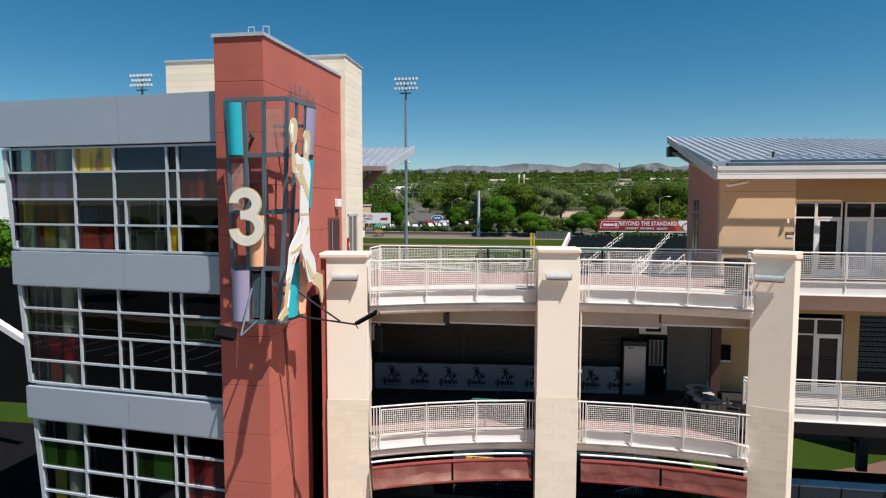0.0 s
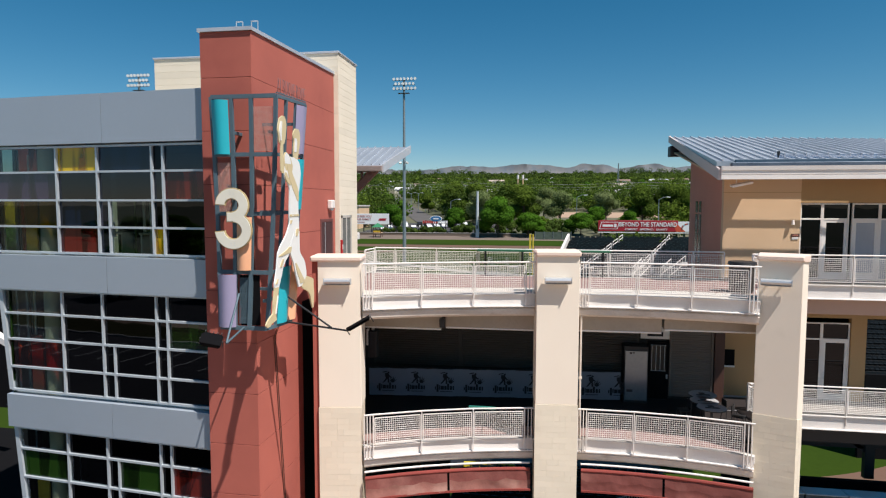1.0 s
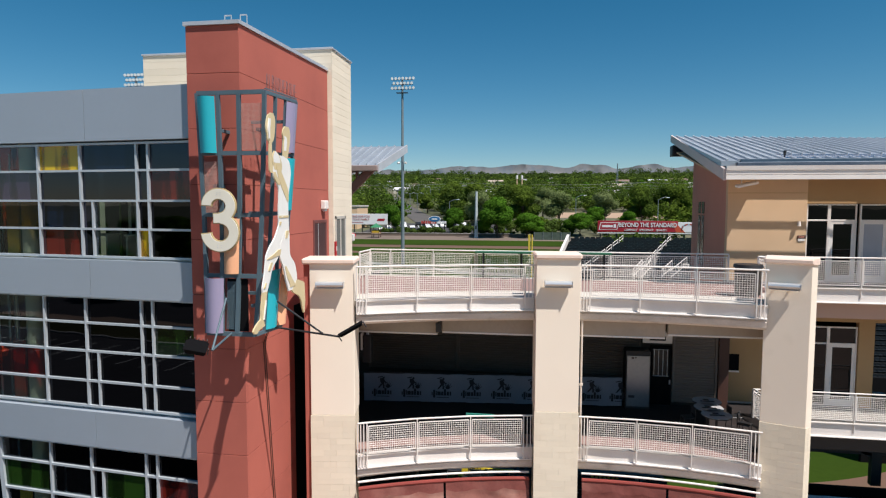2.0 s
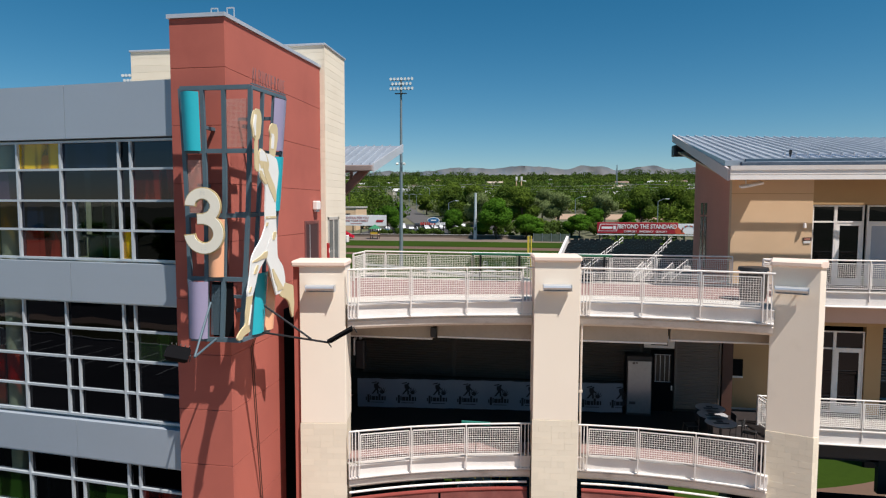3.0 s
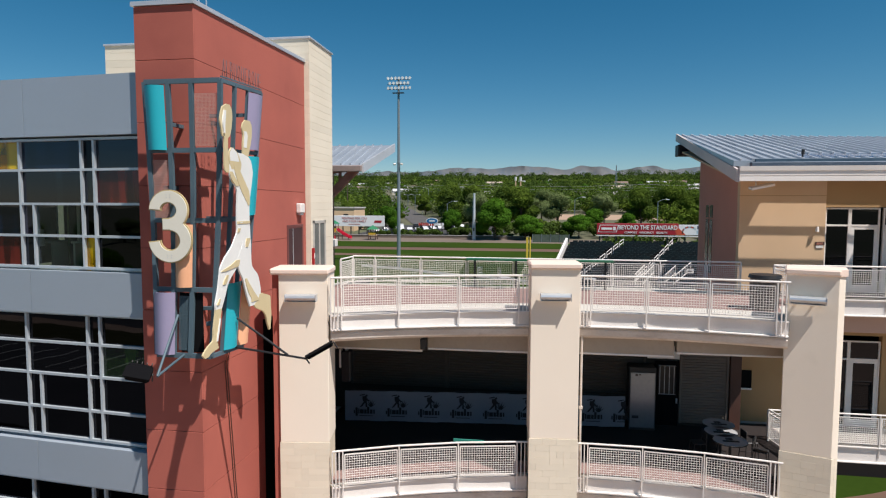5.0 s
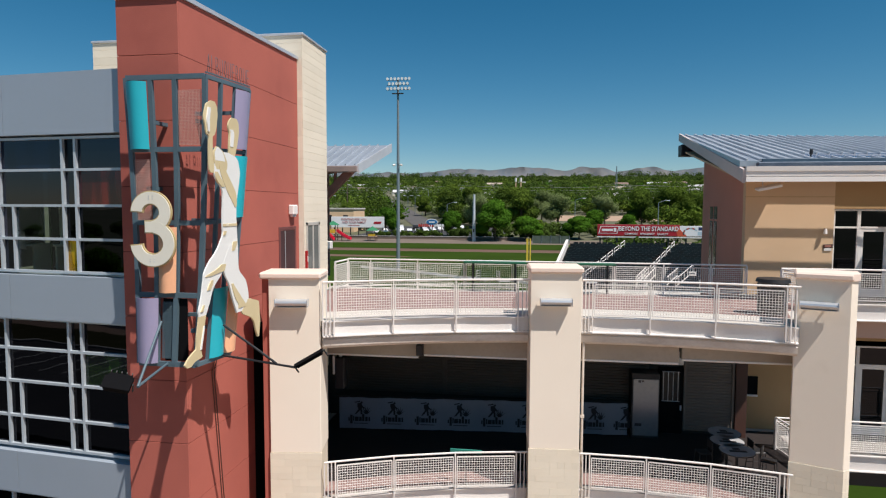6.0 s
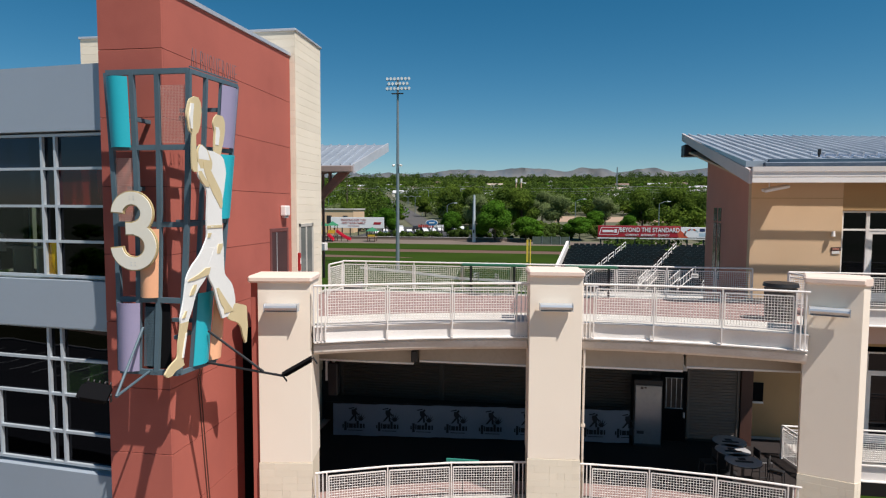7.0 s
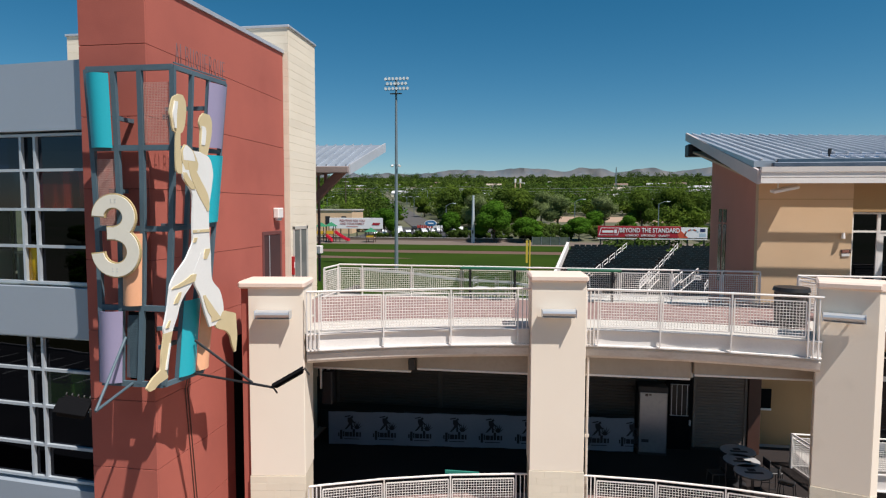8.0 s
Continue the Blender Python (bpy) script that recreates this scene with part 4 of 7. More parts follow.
# end wall: strips of tinted glass between thin mullions
for z0, z1, strips in ((11.5, 16.4, (("purple", 18.36), ("clear", 18.9), ("purple", 19.04), ("coral", 19.98), ("purple", 20.06), ("clear", 20.22), ("grey", 23.9))),
                       (6.6, 11.45, (("green", 18.3), ("clear", 18.75), ("dim", 18.95), ("yellow", 19.08), ("dim", 20.6), ("grey", 23.9))),
                       (0.0, 6.55, (("dim", 18.35), ("green", 19.1), ("dim", 20.4), ("grey", 23.9)))):
    x, ya = rake((z0 + z1) / 2) + 0.2, 17.98
    for tint, yb in strips:
        part("end_pane", Geo().box((x, ya, z0), (x + 0.02, yb - 0.05, z1)), TINTS[tint], office, "tinted glass strip of the end wall")
        part("end_mullion", Geo().box((x - 0.03, yb - 0.05, z0), (x + 0.05, yb, z1)), MULLION, office)
        ya = yb
OCHRE = material("ochre_panel", (0.70, 0.42, 0.03), 0.7)
RUST = material("rust_panel", (0.50, 0.13, 0.05), 0.7)
for z0, z1, m1 in ((12.0, 15.6, OCHRE), (7.1, 10.7, RUST), (2.2, 5.8, OCHRE)):
    part("round_column", Geo().tube((-16.95, 18.17, z0 - 0.8), (-16.95, 18.17, z1 + 0.5), 0.25, 14), BEIGE, office, smooth=True)
    part("colour_panel", Geo().box((-17.9, 18.2, z0 - 0.3), (-17.45, 18.28, z0 + 1.9), None, 0.01), m1, office)
    part("colour_panel", Geo().box((-15.5, 17.75, z0 + 2.75), (-14.6, 17.83, z0 + 3.2), None, 0.01), m1, office)
# added strips that stand in for bright views mirrored in or seen through the glass
for z0, xs in ((12.0, (-18.0, -17.78, -17.35, -16.95, -13.95, -13.7, -13.3, -12.9, -11.7, -11.2)), (7.1, (-18.0, -17.8, -17.2, -15.3)), (2.2, (-17.6, -17.1))):
    for i, x in enumerate(xs):
        part("blind_slat", Geo().box((x, 18.5 + 0.1 * (i % 3), z0 - 0.2), (x + 0.05 + 0.05 * (i % 2), 18.53 + 0.1 * (i % 3), z0 + (1.9 if i % 4 else 3.4))), (CREAM, LEAF_PALE)[i % 3 == 1], office)
for x, z0 in ((-15.6, 2.35), (-12.9, 12.0), (-15.2, 7.1), (-11.6, 7.1), (-14.9, 12.0)):
    part("desk", Geo().box((x - 0.7, 18.3, z0 + 0.62), (x + 0.7, 19.0, z0 + 0.68), None, 0.01).box((x - 0.66, 18.35, z0 - 0.2), (x - 0.6, 18.95, z0 + 0.62)).box((x + 0.6, 18.35, z0 - 0.2), (x + 0.66, 18.95, z0 + 0.62)), CREAM, office)
    part("chair_back", Geo().tube((x + 0.2, 18.15, z0 + 0.55), (x + 0.2, 18.2, z0 + 1.05), 0.3, 12, 0.24), WHITE, office, smooth=True)
part("base_wall", Geo().box((-18.2, 17.6, 0), (GL1, 17.9, 2.3)), PANEL, office)

# ---- wing building ----
BROWN = material("dark_brown", (0.075, 0.032, 0.022), 0.6)
WX0, WY0 = 8.10, 28.1
wing = thing("wing_building", "tan and rose stucco suite building under a metal roof", "building", (15, 31, 0))
# darker ochre version of the tan wall, shade included in the colour
OCHRE_SHADE = material("ochre_stucco", (0.44, 0.28, 0.135), 0.9, (0.39, 0.25, 0.12), 0.5, 60, 0.6, 0.1)
part("front_wall", Geo().box((WX0, WY0, 9.95), (11.3, WY0 + 0.3, 14.9), None, 0.01), TAN, wing, "tan stucco front wall")
part("front_wall", Geo().box((WX0, WY0, 4.5), (11.3, WY0 + 0.3, 9.948), None, 0.01), OCHRE_SHADE, wing, "lower wall, ochre stucco darkened for the deck's shade")
for a, b in (((11.3, 13.78), (26, 15.0)), ((11.3, 8.72), (26, 10.2)), ((13.58, 5.0), (14.2, 8.72))):
    part("front_wall", Geo().box((a[0], WY0 + 0.02, a[1]), (b[0], WY0 + 0.3, b[1])), OCHRE_SHADE, wing, "wall about the doors, ochre stucco darkened for the recess's shade")
slope = lambda y: 14.75 + (y - 24.9) * (17.15 - 14.75) / (35.0 - 24.9)
o = [(WX0, WY0 + 0.31, 4.5), (WX0, 34.3, 4.5), (WX0, 34.3, slope(34.3)), (WX0, WY0 + 0.31, slope(WY0 + 0.3))]
part("flank_wall", Geo().prism(o, (0.3, 0, 0)), ROSE, wing, "rose stucco flank wall")
part("flank_wall", Geo().box((WX0 - 0.004, WY0 - 0.004, 13.93), (WX0 + 0.3, WY0 + 0.3, 15.0)), TAN, wing)
part("string_course", Geo().box((WX0 - 0.008, WY0 - 0.008, 14.22), (11.3, WY0 + 0.05, 14.24)), OCHRE_SHADE, wing)
part("rear_wall", Geo().box((WX0 + 0.3, 34.0, 9.9), (26, 34.3, 16.4)), TAN, wing)
# inner surfaces in near black, the rooms' shade put into their colour
part("rear_wall", Geo().box((WX0 + 0.3, 34.0, 4.6), (14.2, 34.3, 9.9)), SHADE_DARK, wing)
part("end_wall", Geo().box((13.9, WY0 + 0.31, 4.8), (14.2, 34.0, 10.1)), SHADE_DARK, wing)
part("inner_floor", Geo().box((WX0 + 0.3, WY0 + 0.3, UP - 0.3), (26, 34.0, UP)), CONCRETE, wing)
part("inner_floor", Geo().box((WX0 + 0.3, WY0 + 0.3, LOW - 0.4), (13.9, 34.0, LOW)), SHADE_DARK, wing)
part("inner_wall", Geo().box((WX0 + 0.3, 32.2, UP), (26, 32.35, 14.6)), SHADE_DARK, wing)
g = Geo()
for y0 in (31.85, 32.5):
    g.box((WX0 - 0.02, y0, 10.7), (WX0 + 0.005, y0 + 0.45, 13.2)).box((WX0 - 0.02, y0, 13.28), (WX0 + 0.005, y0 + 0.45, 13.86))
part("slit_window", g, material("slit_glass", (0.03, 0.035, 0.04), 0.1), wing, "dark slit window")
RX0, RX1 = 7.08, 26.0
ridge = lambda x: 17.42 - 0.025 * max(0.0, x - 7)
roof_z = lambda x, y: 15.44 + (y - 25.62) * (ridge(x) - 15.44) / 9.38
SLOT_X, SLOT_Y = (9.66, 14.2), (26.35, 27.5)     # unseen slot added to throw sun patches on the tan wall


def roof_slab(x0, x1, y0, y1, thick):
    c = [(x, y, roof_z(x, y) - d) for d in (0.0, thick) for x, y in ((x0, y0), (x1, y0), (x1, y1), (x0, y1))]
    return Geo().add(c, [(0, 1, 2, 3), (7, 6, 5, 4), (0, 4, 5, 1), (1, 5, 6, 2), (2, 6, 7, 3), (3, 7, 4, 0)])


roof = part("roof", roof_slab(RX0, SLOT_X[0], 25.62, 35.0, 0.2), ROOF, wing, "standing-seam metal roof")
part("roof_sheet", roof_slab(SLOT_X[1], RX1, 25.62, 35.0, 0.2), ROOF, roof)
part("roof_sheet", roof_slab(SLOT_X[0], SLOT_X[1], 25.62, SLOT_Y[0], 0.1), ROOF, roof)
part("roof_sheet", roof_slab(SLOT_X[0], SLOT_X[1], SLOT_Y[1], 35.0, 0.06), ROOF, roof)
# added bars, spaced to cast the dark bands between the patches
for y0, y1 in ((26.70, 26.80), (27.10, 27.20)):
    part("purlin", roof_slab(SLOT_X[0], SLOT_X[1], y0, y1, 0.05), FLASH, roof, "grey bar across the added roof slot")
pane = part("skylight_pane", roof_slab(SLOT_X[0], SLOT_X[1], SLOT_Y[0] + 0.002, SLOT_Y[1] - 0.002, 0.008), glass("skylight_sheet", (0.75, 0.78, 0.8), 0.8, None, 1.45), roof, "clear sheet over the added roof slot")
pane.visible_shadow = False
for i in range(44):
    x = RX0 + 0.25 + i * 0.43
    for y0, y1 in (((25.64, SLOT_Y[0]), (SLOT_Y[1], 35.0)) if SLOT_X[0] < x < SLOT_X[1] else ((25.64, 35.0),)):
        part("seam", Geo().bar((x, y0, roof_z(x, y0) + 0.035), (x, y1, roof_z(x, y1) + 0.035), 0.045, 0.075), SEAM, roof)
part("gutter_apron", Geo().box((RX0 + 0.5, 25.29, 15.09), (RX1, 25.52, 15.37), None, 0.02), material("apron_blue", (0.06, 0.085, 0.125), 0.45, (0.12, 0.15, 0.19), 1.0, 9, 0.7, 0.04, metal=0.3), wing, "dark blue-grey gutter apron")
part("eave_fascia", Geo().sweep([(RX0 + 0.06, 25.2, 14.69), (RX1, 25.2, 14.69)], [(0.0, 0.0), (0.10, 0.0), (0.10, 0.16), (0.06, 0.17), (0.10, 0.2), (0.10, 0.34), (0.14, 0.36), (0.16, 0.52), (0.0, 0.52)]), WHITE, wing, "pale ribbed eave fascia")
part("gutter", Geo().box((RX0 + 0.7, 25.522, 15.12), (RX1, 25.618, 15.5), None, 0.01), material("blue_grey_gutter", (0.035, 0.075, 0.12), 0.5, (0.07, 0.12, 0.17), 1.4, 9, 0.8, 0.05), wing, "blue-grey gutter")
rk = Geo().prism([(RX0 - 0.03, 25.17, 14.66), (RX0 - 0.03, 35.1, 17.14), (RX0 - 0.03, 35.1, 17.5), (RX0 - 0.03, 25.17, 15.12)], (0.09, 0, 0))
part("rake_fascia", rk, material("pink_grey_fascia", (0.62, 0.53, 0.50), 0.5, (0.54, 0.46, 0.44), 0.8, 9, 0.5, 0.03), wing, "pinkish grey metal rake fascia")
# soffit left open below the added slot so the sun gets through
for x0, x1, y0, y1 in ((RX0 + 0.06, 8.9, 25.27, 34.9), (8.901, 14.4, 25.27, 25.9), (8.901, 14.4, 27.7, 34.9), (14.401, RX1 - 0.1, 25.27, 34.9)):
    drop = lambda y: 14.69 + (y - 25.27) * 0.2
    part("soffit", Geo().prism([(x0, y0, drop(y0)), (x0, y1, drop(y1)), (x0, y1, drop(y1) + 0.08), (x0, y0, drop(y0) + 0.08)], (x1 - x0, 0, 0)), TAN, wing)

# ---- wing doors ----
# opaque pale grey, the bright reflection put into the pane's colour
PANE_PALE = material("blind_behind_glass", (0.40, 0.42, 0.48), 0.1, (0.33, 0.35, 0.41), 1.2, 6, 0.5, 0.0, stretch=(1, 1, 0.3))
PANE = glass("wing_glass", (0.02, 0.028, 0.024), 1.0, None, 1.4)


def glazed_unit(name, x0, x1, z0, zt, z1, y, door, label, low_pane=PANE):
    """A storefront bay: frame, transom light and a door leaf or a sidelight."""
    ob = thing(name, label, "door" if door else "window", ((x0 + x1) / 2, y, z0), "glazed storefront of the suites", "structure")
    w = 0.06
    f = Geo()
    for a, b in (((x0, z0), (x0 + w, z1)), ((x1 - w, z0), (x1, z1)), ((x0 + w, z1 - w), (x1 - w, z1)), ((x0 + w, zt - 0.03), (x1 - w, zt + 0.04)), ((x0 + w, z0), (x1 - w, z0 + 0.06))):
        f.box((a[0], y - 0.05, a[1]), (b[0], y + 0.05, b[1]), None, 0.006)
    part("window_frame", f, WHITE, ob)
    part("pane", Geo().box((x0 + w, y, zt + 0.04), (x1 - w, y + 0.008, z1 - w)), PANE, ob)
    if door:
        s = 0.12
        leaf = Geo()
        for a, b in (((x0 + w, z0 + 0.06), (x0 + w + s, zt - 0.03)), ((x1 - w - s, z0 + 0.06), (x1 - w, zt - 0.03)), ((x0 + w + s, zt - 0.03 - s), (x1 - w - s, zt - 0.03)), ((x0 + w + s, z0 + 0.06), (x1 - w - s, z0 + 0.3))):
            leaf.box((a[0], y - 0.035, a[1]), (b[0], y + 0.02, b[1]), None, 0.006)
        dl = part("door_leaf", leaf, WHITE, ob, "white framed glass door leaf")
        part("door_glass", Geo().box((x0 + w + s, y - 0.01, z0 + 0.3), (x1 - w - s, y, zt - 0.03 - s)), low_pane, dl)
        part("door_handle", Geo().tube((x0 + w + 0.06, y - 0.09, z0 + 0.95), (x0 + w + 0.06, y - 0.09, z0 + 1.3), 0.014, 8).tube((x0 + w + 0.06, y - 0.09, z0 + 1.0), (x0 + w + 0.06, y - 0.03, z0 + 1.0), 0.01, 6), ALU, dl)
    else:
        part("pane", Geo().box((x0 + w, y, z0 + 0.06), (x1 - w, y + 0.008, zt - 0.03)), low_pane, ob)


for i, (x0, x1, dr) in enumerate(((11.32, 12.22, 0), (12.22, 13.3, 1), (13.42, 14.52, 1), (14.52, 15.6, 0), (15.6, 16.7, 0), (16.7, 17.8, 1), (17.8, 19.0, 0), (19.0, 20.2, 0))):
    glazed_unit("storefront_door" if dr else "storefront_window", x0, x1, UP, 13.06, 13.76, WY0 + 0.14, dr, "white framed glass door to a suite" if dr else "white framed storefront window of a suite", PANE if i < 2 else PANE_PALE)
for x0, x1, dr in ((11.32, 12.42, 0), (12.42, 13.56, 1)):
    glazed_unit("storefront_door" if dr else "storefront_window", x0, x1, LOW - 0.04, 7.75, 8.5, WY0 + 0.14, dr, "white framed glass door on the lower balcony" if dr else "dark storefront window on the lower balcony")

# small fittings on the tan wall
ob = thing("wall_plaque", "black framed notice board with a pale lower edge", "notice board", (8.5, WY0, 6.4))
part("board", Geo().box((8.22, WY0 - 0.05, 6.44), (8.79, WY0 - 0.004, 7.17), None, 0.01), FLATBLACK, ob)
part("ledge", Geo().box((8.24, WY0 - 0.06, 6.36), (8.8, WY0 - 0.004, 6.435), None, 0.006), WHITE, ob)
PAPER_LIKE = material("plate_white", (0.74, 0.72, 0.68), 0.6)
ob = thing("room_sign", "small brown room sign with pale lines", "sign", (11.05, WY0, 12.2))
tilt = pose(11.12, WY0 - 0.018, 12.29, 0, -3, 0)
part("plate", Geo().box((-0.17, -0.012, -0.02), (0.17, 0.012, 0.13), tilt, 0.006), BROWN, ob)
part("lower_plate", Geo().box((-0.15, -0.012, -0.12), (0.12, 0.012, -0.022), tilt, 0.004), PAPER_LIKE, ob, "white lower plate")
for z in (0.03, 0.07):
    part("text_bar", Geo().box((-0.12, -0.018, z), (0.1, -0.0125, z + 0.02), tilt), ROSE, ob)
ob = thing("wall_sconce", "small pale round fitting on the tan wall", "wall lamp", (10.95, WY0, 12.9))
part("bracket", Geo().tube((10.95, WY0 - 0.004, 12.85), (10.95, WY0 - 0.14, 12.85), 0.03, 8), WHITE, ob, smooth=True)
part("globe", Geo().tube((10.95, WY0 - 0.14, 12.82), (10.95, WY0 - 0.14, 13.02), 0.07, 12, 0.05), WHITE, ob, smooth=True)
ob = thing("eave_floodlight", "flat white floodlight under the eave", "floodlight", (7.95, 25.9, 14.5))
part("bracket", Geo().tube((7.95, 25.9, 14.85), (7.95, 25.9, 14.55), 0.025, 8), WHITE, ob)
part("head", Geo().box((-0.4, -0.18, -0.05), (0.4, 0.18, 0.05), pose(8.1, 25.75, 14.52, 8, -12, 0), 0.02), WHITE, ob)
ob = thing("loudspeaker", "black loudspeaker box below the roof's high end", "loudspeaker", (7.25, 34.6, 16.3))
part("cabinet", Geo().box((6.95, 34.0, 16.3), (7.75, 34.7, 16.86), None, 0.03), BLACK, ob)
part("grille", Geo().box((7.0, 33.975, 16.35), (7.7, 33.995, 16.81)), BLACK, ob)
part("yoke", Geo().bar((7.35, 34.35, 16.86), (7.35, 34.35, 17.1), 0.08, 0.08), BLACK, ob)
ob = thing("roof_vent", "small black pipe vent on the metal roof", "vent", (9.6, 26.3, 15.4))
part("pipe", Geo().tube((9.62, 26.3, 15.4), (9.65, 26.3, 15.72), 0.03, 10), BLACK, ob, smooth=True)
part("cowl", Geo().tube((9.65, 26.3, 15.7), (9.66, 26.3, 15.88), 0.055, 10), BLACK, ob, smooth=True)

# ---- canopy behind the cream tower ----
ob = thing("field_canopy", "metal canopy on red steel brackets behind the cream tower", "canopy", (-9, 31, 12))
o = [(-7.7, 28.8, 15.47), (-7.02, 31.94, 16.66), (-16, 31.94, 16.66), (-16, 28.8, 15.47)]
roofc = part("roof", Geo().prism(o, (0, 0, 0.12)), ROOF, ob)
for i in range(20):
    x = -7.85 - i * 0.43
    part("seam", Geo().bar((x, 28.85, 15.64), (x + 0.25, 31.94, 16.81), 0.05, 0.08), ROOF, roofc)
part("gutter", Geo().box((-16, 28.6, 15.3), (-7.7, 28.8, 15.58), None, 0.03), material("umber_gutter", (0.28, 0.22, 0.20), 0.5), ob)
part("rake_fascia", Geo().prism([(-7.7, 28.75, 15.25), (-7.0, 31.98, 16.46), (-7.0, 31.98, 16.86), (-7.7, 28.75, 15.66)], (0.07, 0, 0)), FLASH, ob)
OXIDE = material("oxide_red_steel", (0.27, 0.125, 0.10), 0.6, (0.2, 0.09, 0.075), 1.5, 12, 0.5, 0.05)
for y in (29.3, 31.3):
    z = 15.47 + (y - 28.8) * 0.379
    part("bracket", Geo().bar((-9.85, y, z - 1.9), (-8.05, y, z - 0.12), 0.28, 0.34, up=(0, 0, 1), c=0.02), OXIDE, ob, "oxide red steel strut")
    part("bracket", Geo().bar((-9.9, y, z - 0.35), (-7.9, y, z - 0.12), 0.22, 0.26), OXIDE, ob)
    part("bracket", Geo().bar((-8.9, y, z - 1.2), (-8.9, y, z - 0.25), 0.12, 0.12, up=(0, 1, 0)), OXIDE, ob)
    part("post", Geo().bar((-9.95, y, UP), (-9.95, y, z), 0.1, 0.1, up=(0, 1, 0)), OXIDE, ob)
ob = thing("meter_box", "small white electrical box on the canopy post", "box", (-9.1, 29.2, 12.0))
part("case", Geo().box((-9.34, 29.0, 11.9), (-9.04, 29.3, 12.24), None, 0.02), WHITE, ob)
part("lid", Geo().box((-9.31, 28.98, 11.93), (-9.07, 28.998, 12.21)), ALU, ob)

# ---- bar under the upper deck ----
SHUT = material("brown_shutter", (0.072, 0.056, 0.045), 0.6, (0.055, 0.044, 0.035), 0.8, 10, 0.5, 0.05)
SHUT_PALE = material("pale_shutter", (0.15, 0.125, 0.105), 0.6, (0.12, 0.10, 0.085), 0.8, 10, 0.5, 0.05)
# back wall in near black, the shade under the deck in its colour
bar = thing("bar_wall", "back wall of the bar, its shade put into near-black colour", "wall", (0, 27, LOW), kind="structure")
part("wall_face", Geo().box((-8.45, 27.12, LOW), (8.05, 27.4, 10.1)), SHADE_DARK, bar)


def shutter(x0, x1, z0, z1, y, mat, label):
    ob = thing("roller_shutter", label, "shutter", ((x0 + x1) / 2, y, z0), "roller shutters of the bar")
    n = int((z1 - z0) / 0.105)
    h = (z1 - z0) / n
    me = Geo().add([(x0, 0, 0), (x1, 0, 0), (x1, -0.022, h * 0.25), (x0, -0.022, h * 0.25), (x0, -0.022, h * 0.8), (x1, -0.022, h * 0.8), (x1, 0.0, h), (x0, 0.0, h), (x0, 0.03, h), (x1, 0.03, h), (x1, 0.03, 0), (x0, 0.03, 0)],
                   [(0, 1, 2, 3), (3, 2, 5, 4), (4, 5, 6, 7), (7, 6, 9, 8), (8, 9, 10, 11), (11, 10, 1, 0), (0, 3, 4, 7, 8, 11), (1, 10, 9, 6, 5, 2)]).mesh("slat", mat)
    for i in range(n):
        piece("slat", me, ob, pose(0, y, z0 + i * h))
    for x in (x0 - 0.05, x1 + 0.05):
        part("guide", Geo().box((x - 0.05, y - 0.06, z0), (x + 0.05, y + 0.06, z1 + 0.1), None, 0.01), mat, ob)
    return ob


shutter(-7.6, -3.65, LOW + 1.1, 9.5, 27.02, SHUT, "closed dark brown roller shutter above the bar")
shutter(-3.45, 0.6, LOW + 1.1, 9.5, 27.02, SHUT, "closed dark brown roller shutter above the bar")
shutter(0.8, 4.35, LOW + 1.1, 9.5, 27.02, SHUT, "closed dark brown roller shutter above the bar")
shutter(5.85, 7.5, LOW + 0.15, 9.5, 27.02, SHUT_PALE, "closed pale roller shutter beside the bar door")
ob = thing("bar_door", "dark bar door with a barred window", "door", (5.25, 27.0, LOW), kind="structure")
part("door_leaf", Geo().box((4.82, 26.98, LOW), (5.72, 27.06, 7.66), None, 0.01), FLATBLACK, ob)
for i in range(4):
    part("window_bar", Geo().tube((5.0 + i * 0.18, 26.95, 6.35), (5.0 + i * 0.18, 26.95, 7.5), 0.014, 6), ALU, ob)
for z in (6.35, 7.5):
    part("window_bar", Geo().tube((4.95, 26.95, z), (5.6, 26.95, z), 0.014, 6), ALU, ob)
part("door_window", Geo().box((4.95, 26.965, 6.35), (5.6, 26.978, 7.5)), material("dusky_pane", (0.02, 0.02, 0.02), 0.3), ob)
part("door_handle", Geo().box((5.62, 26.9, 6.0), (5.68, 26.97, 6.2), None, 0.01), ALU, ob)
part("corner_trim", Geo().box((7.62, 26.9, LOW), (8.03, 27.1, 10.1), None, 0.01), BROWN, bar, "dark brown corner trim")

CLOTH = material("banner_cloth", (0.19, 0.215, 0.26), 0.8, (0.15, 0.17, 0.215), 1.0, 20, 0.5, 0.1)
INK = material("banner_ink", (0.018, 0.018, 0.022), 0.8)


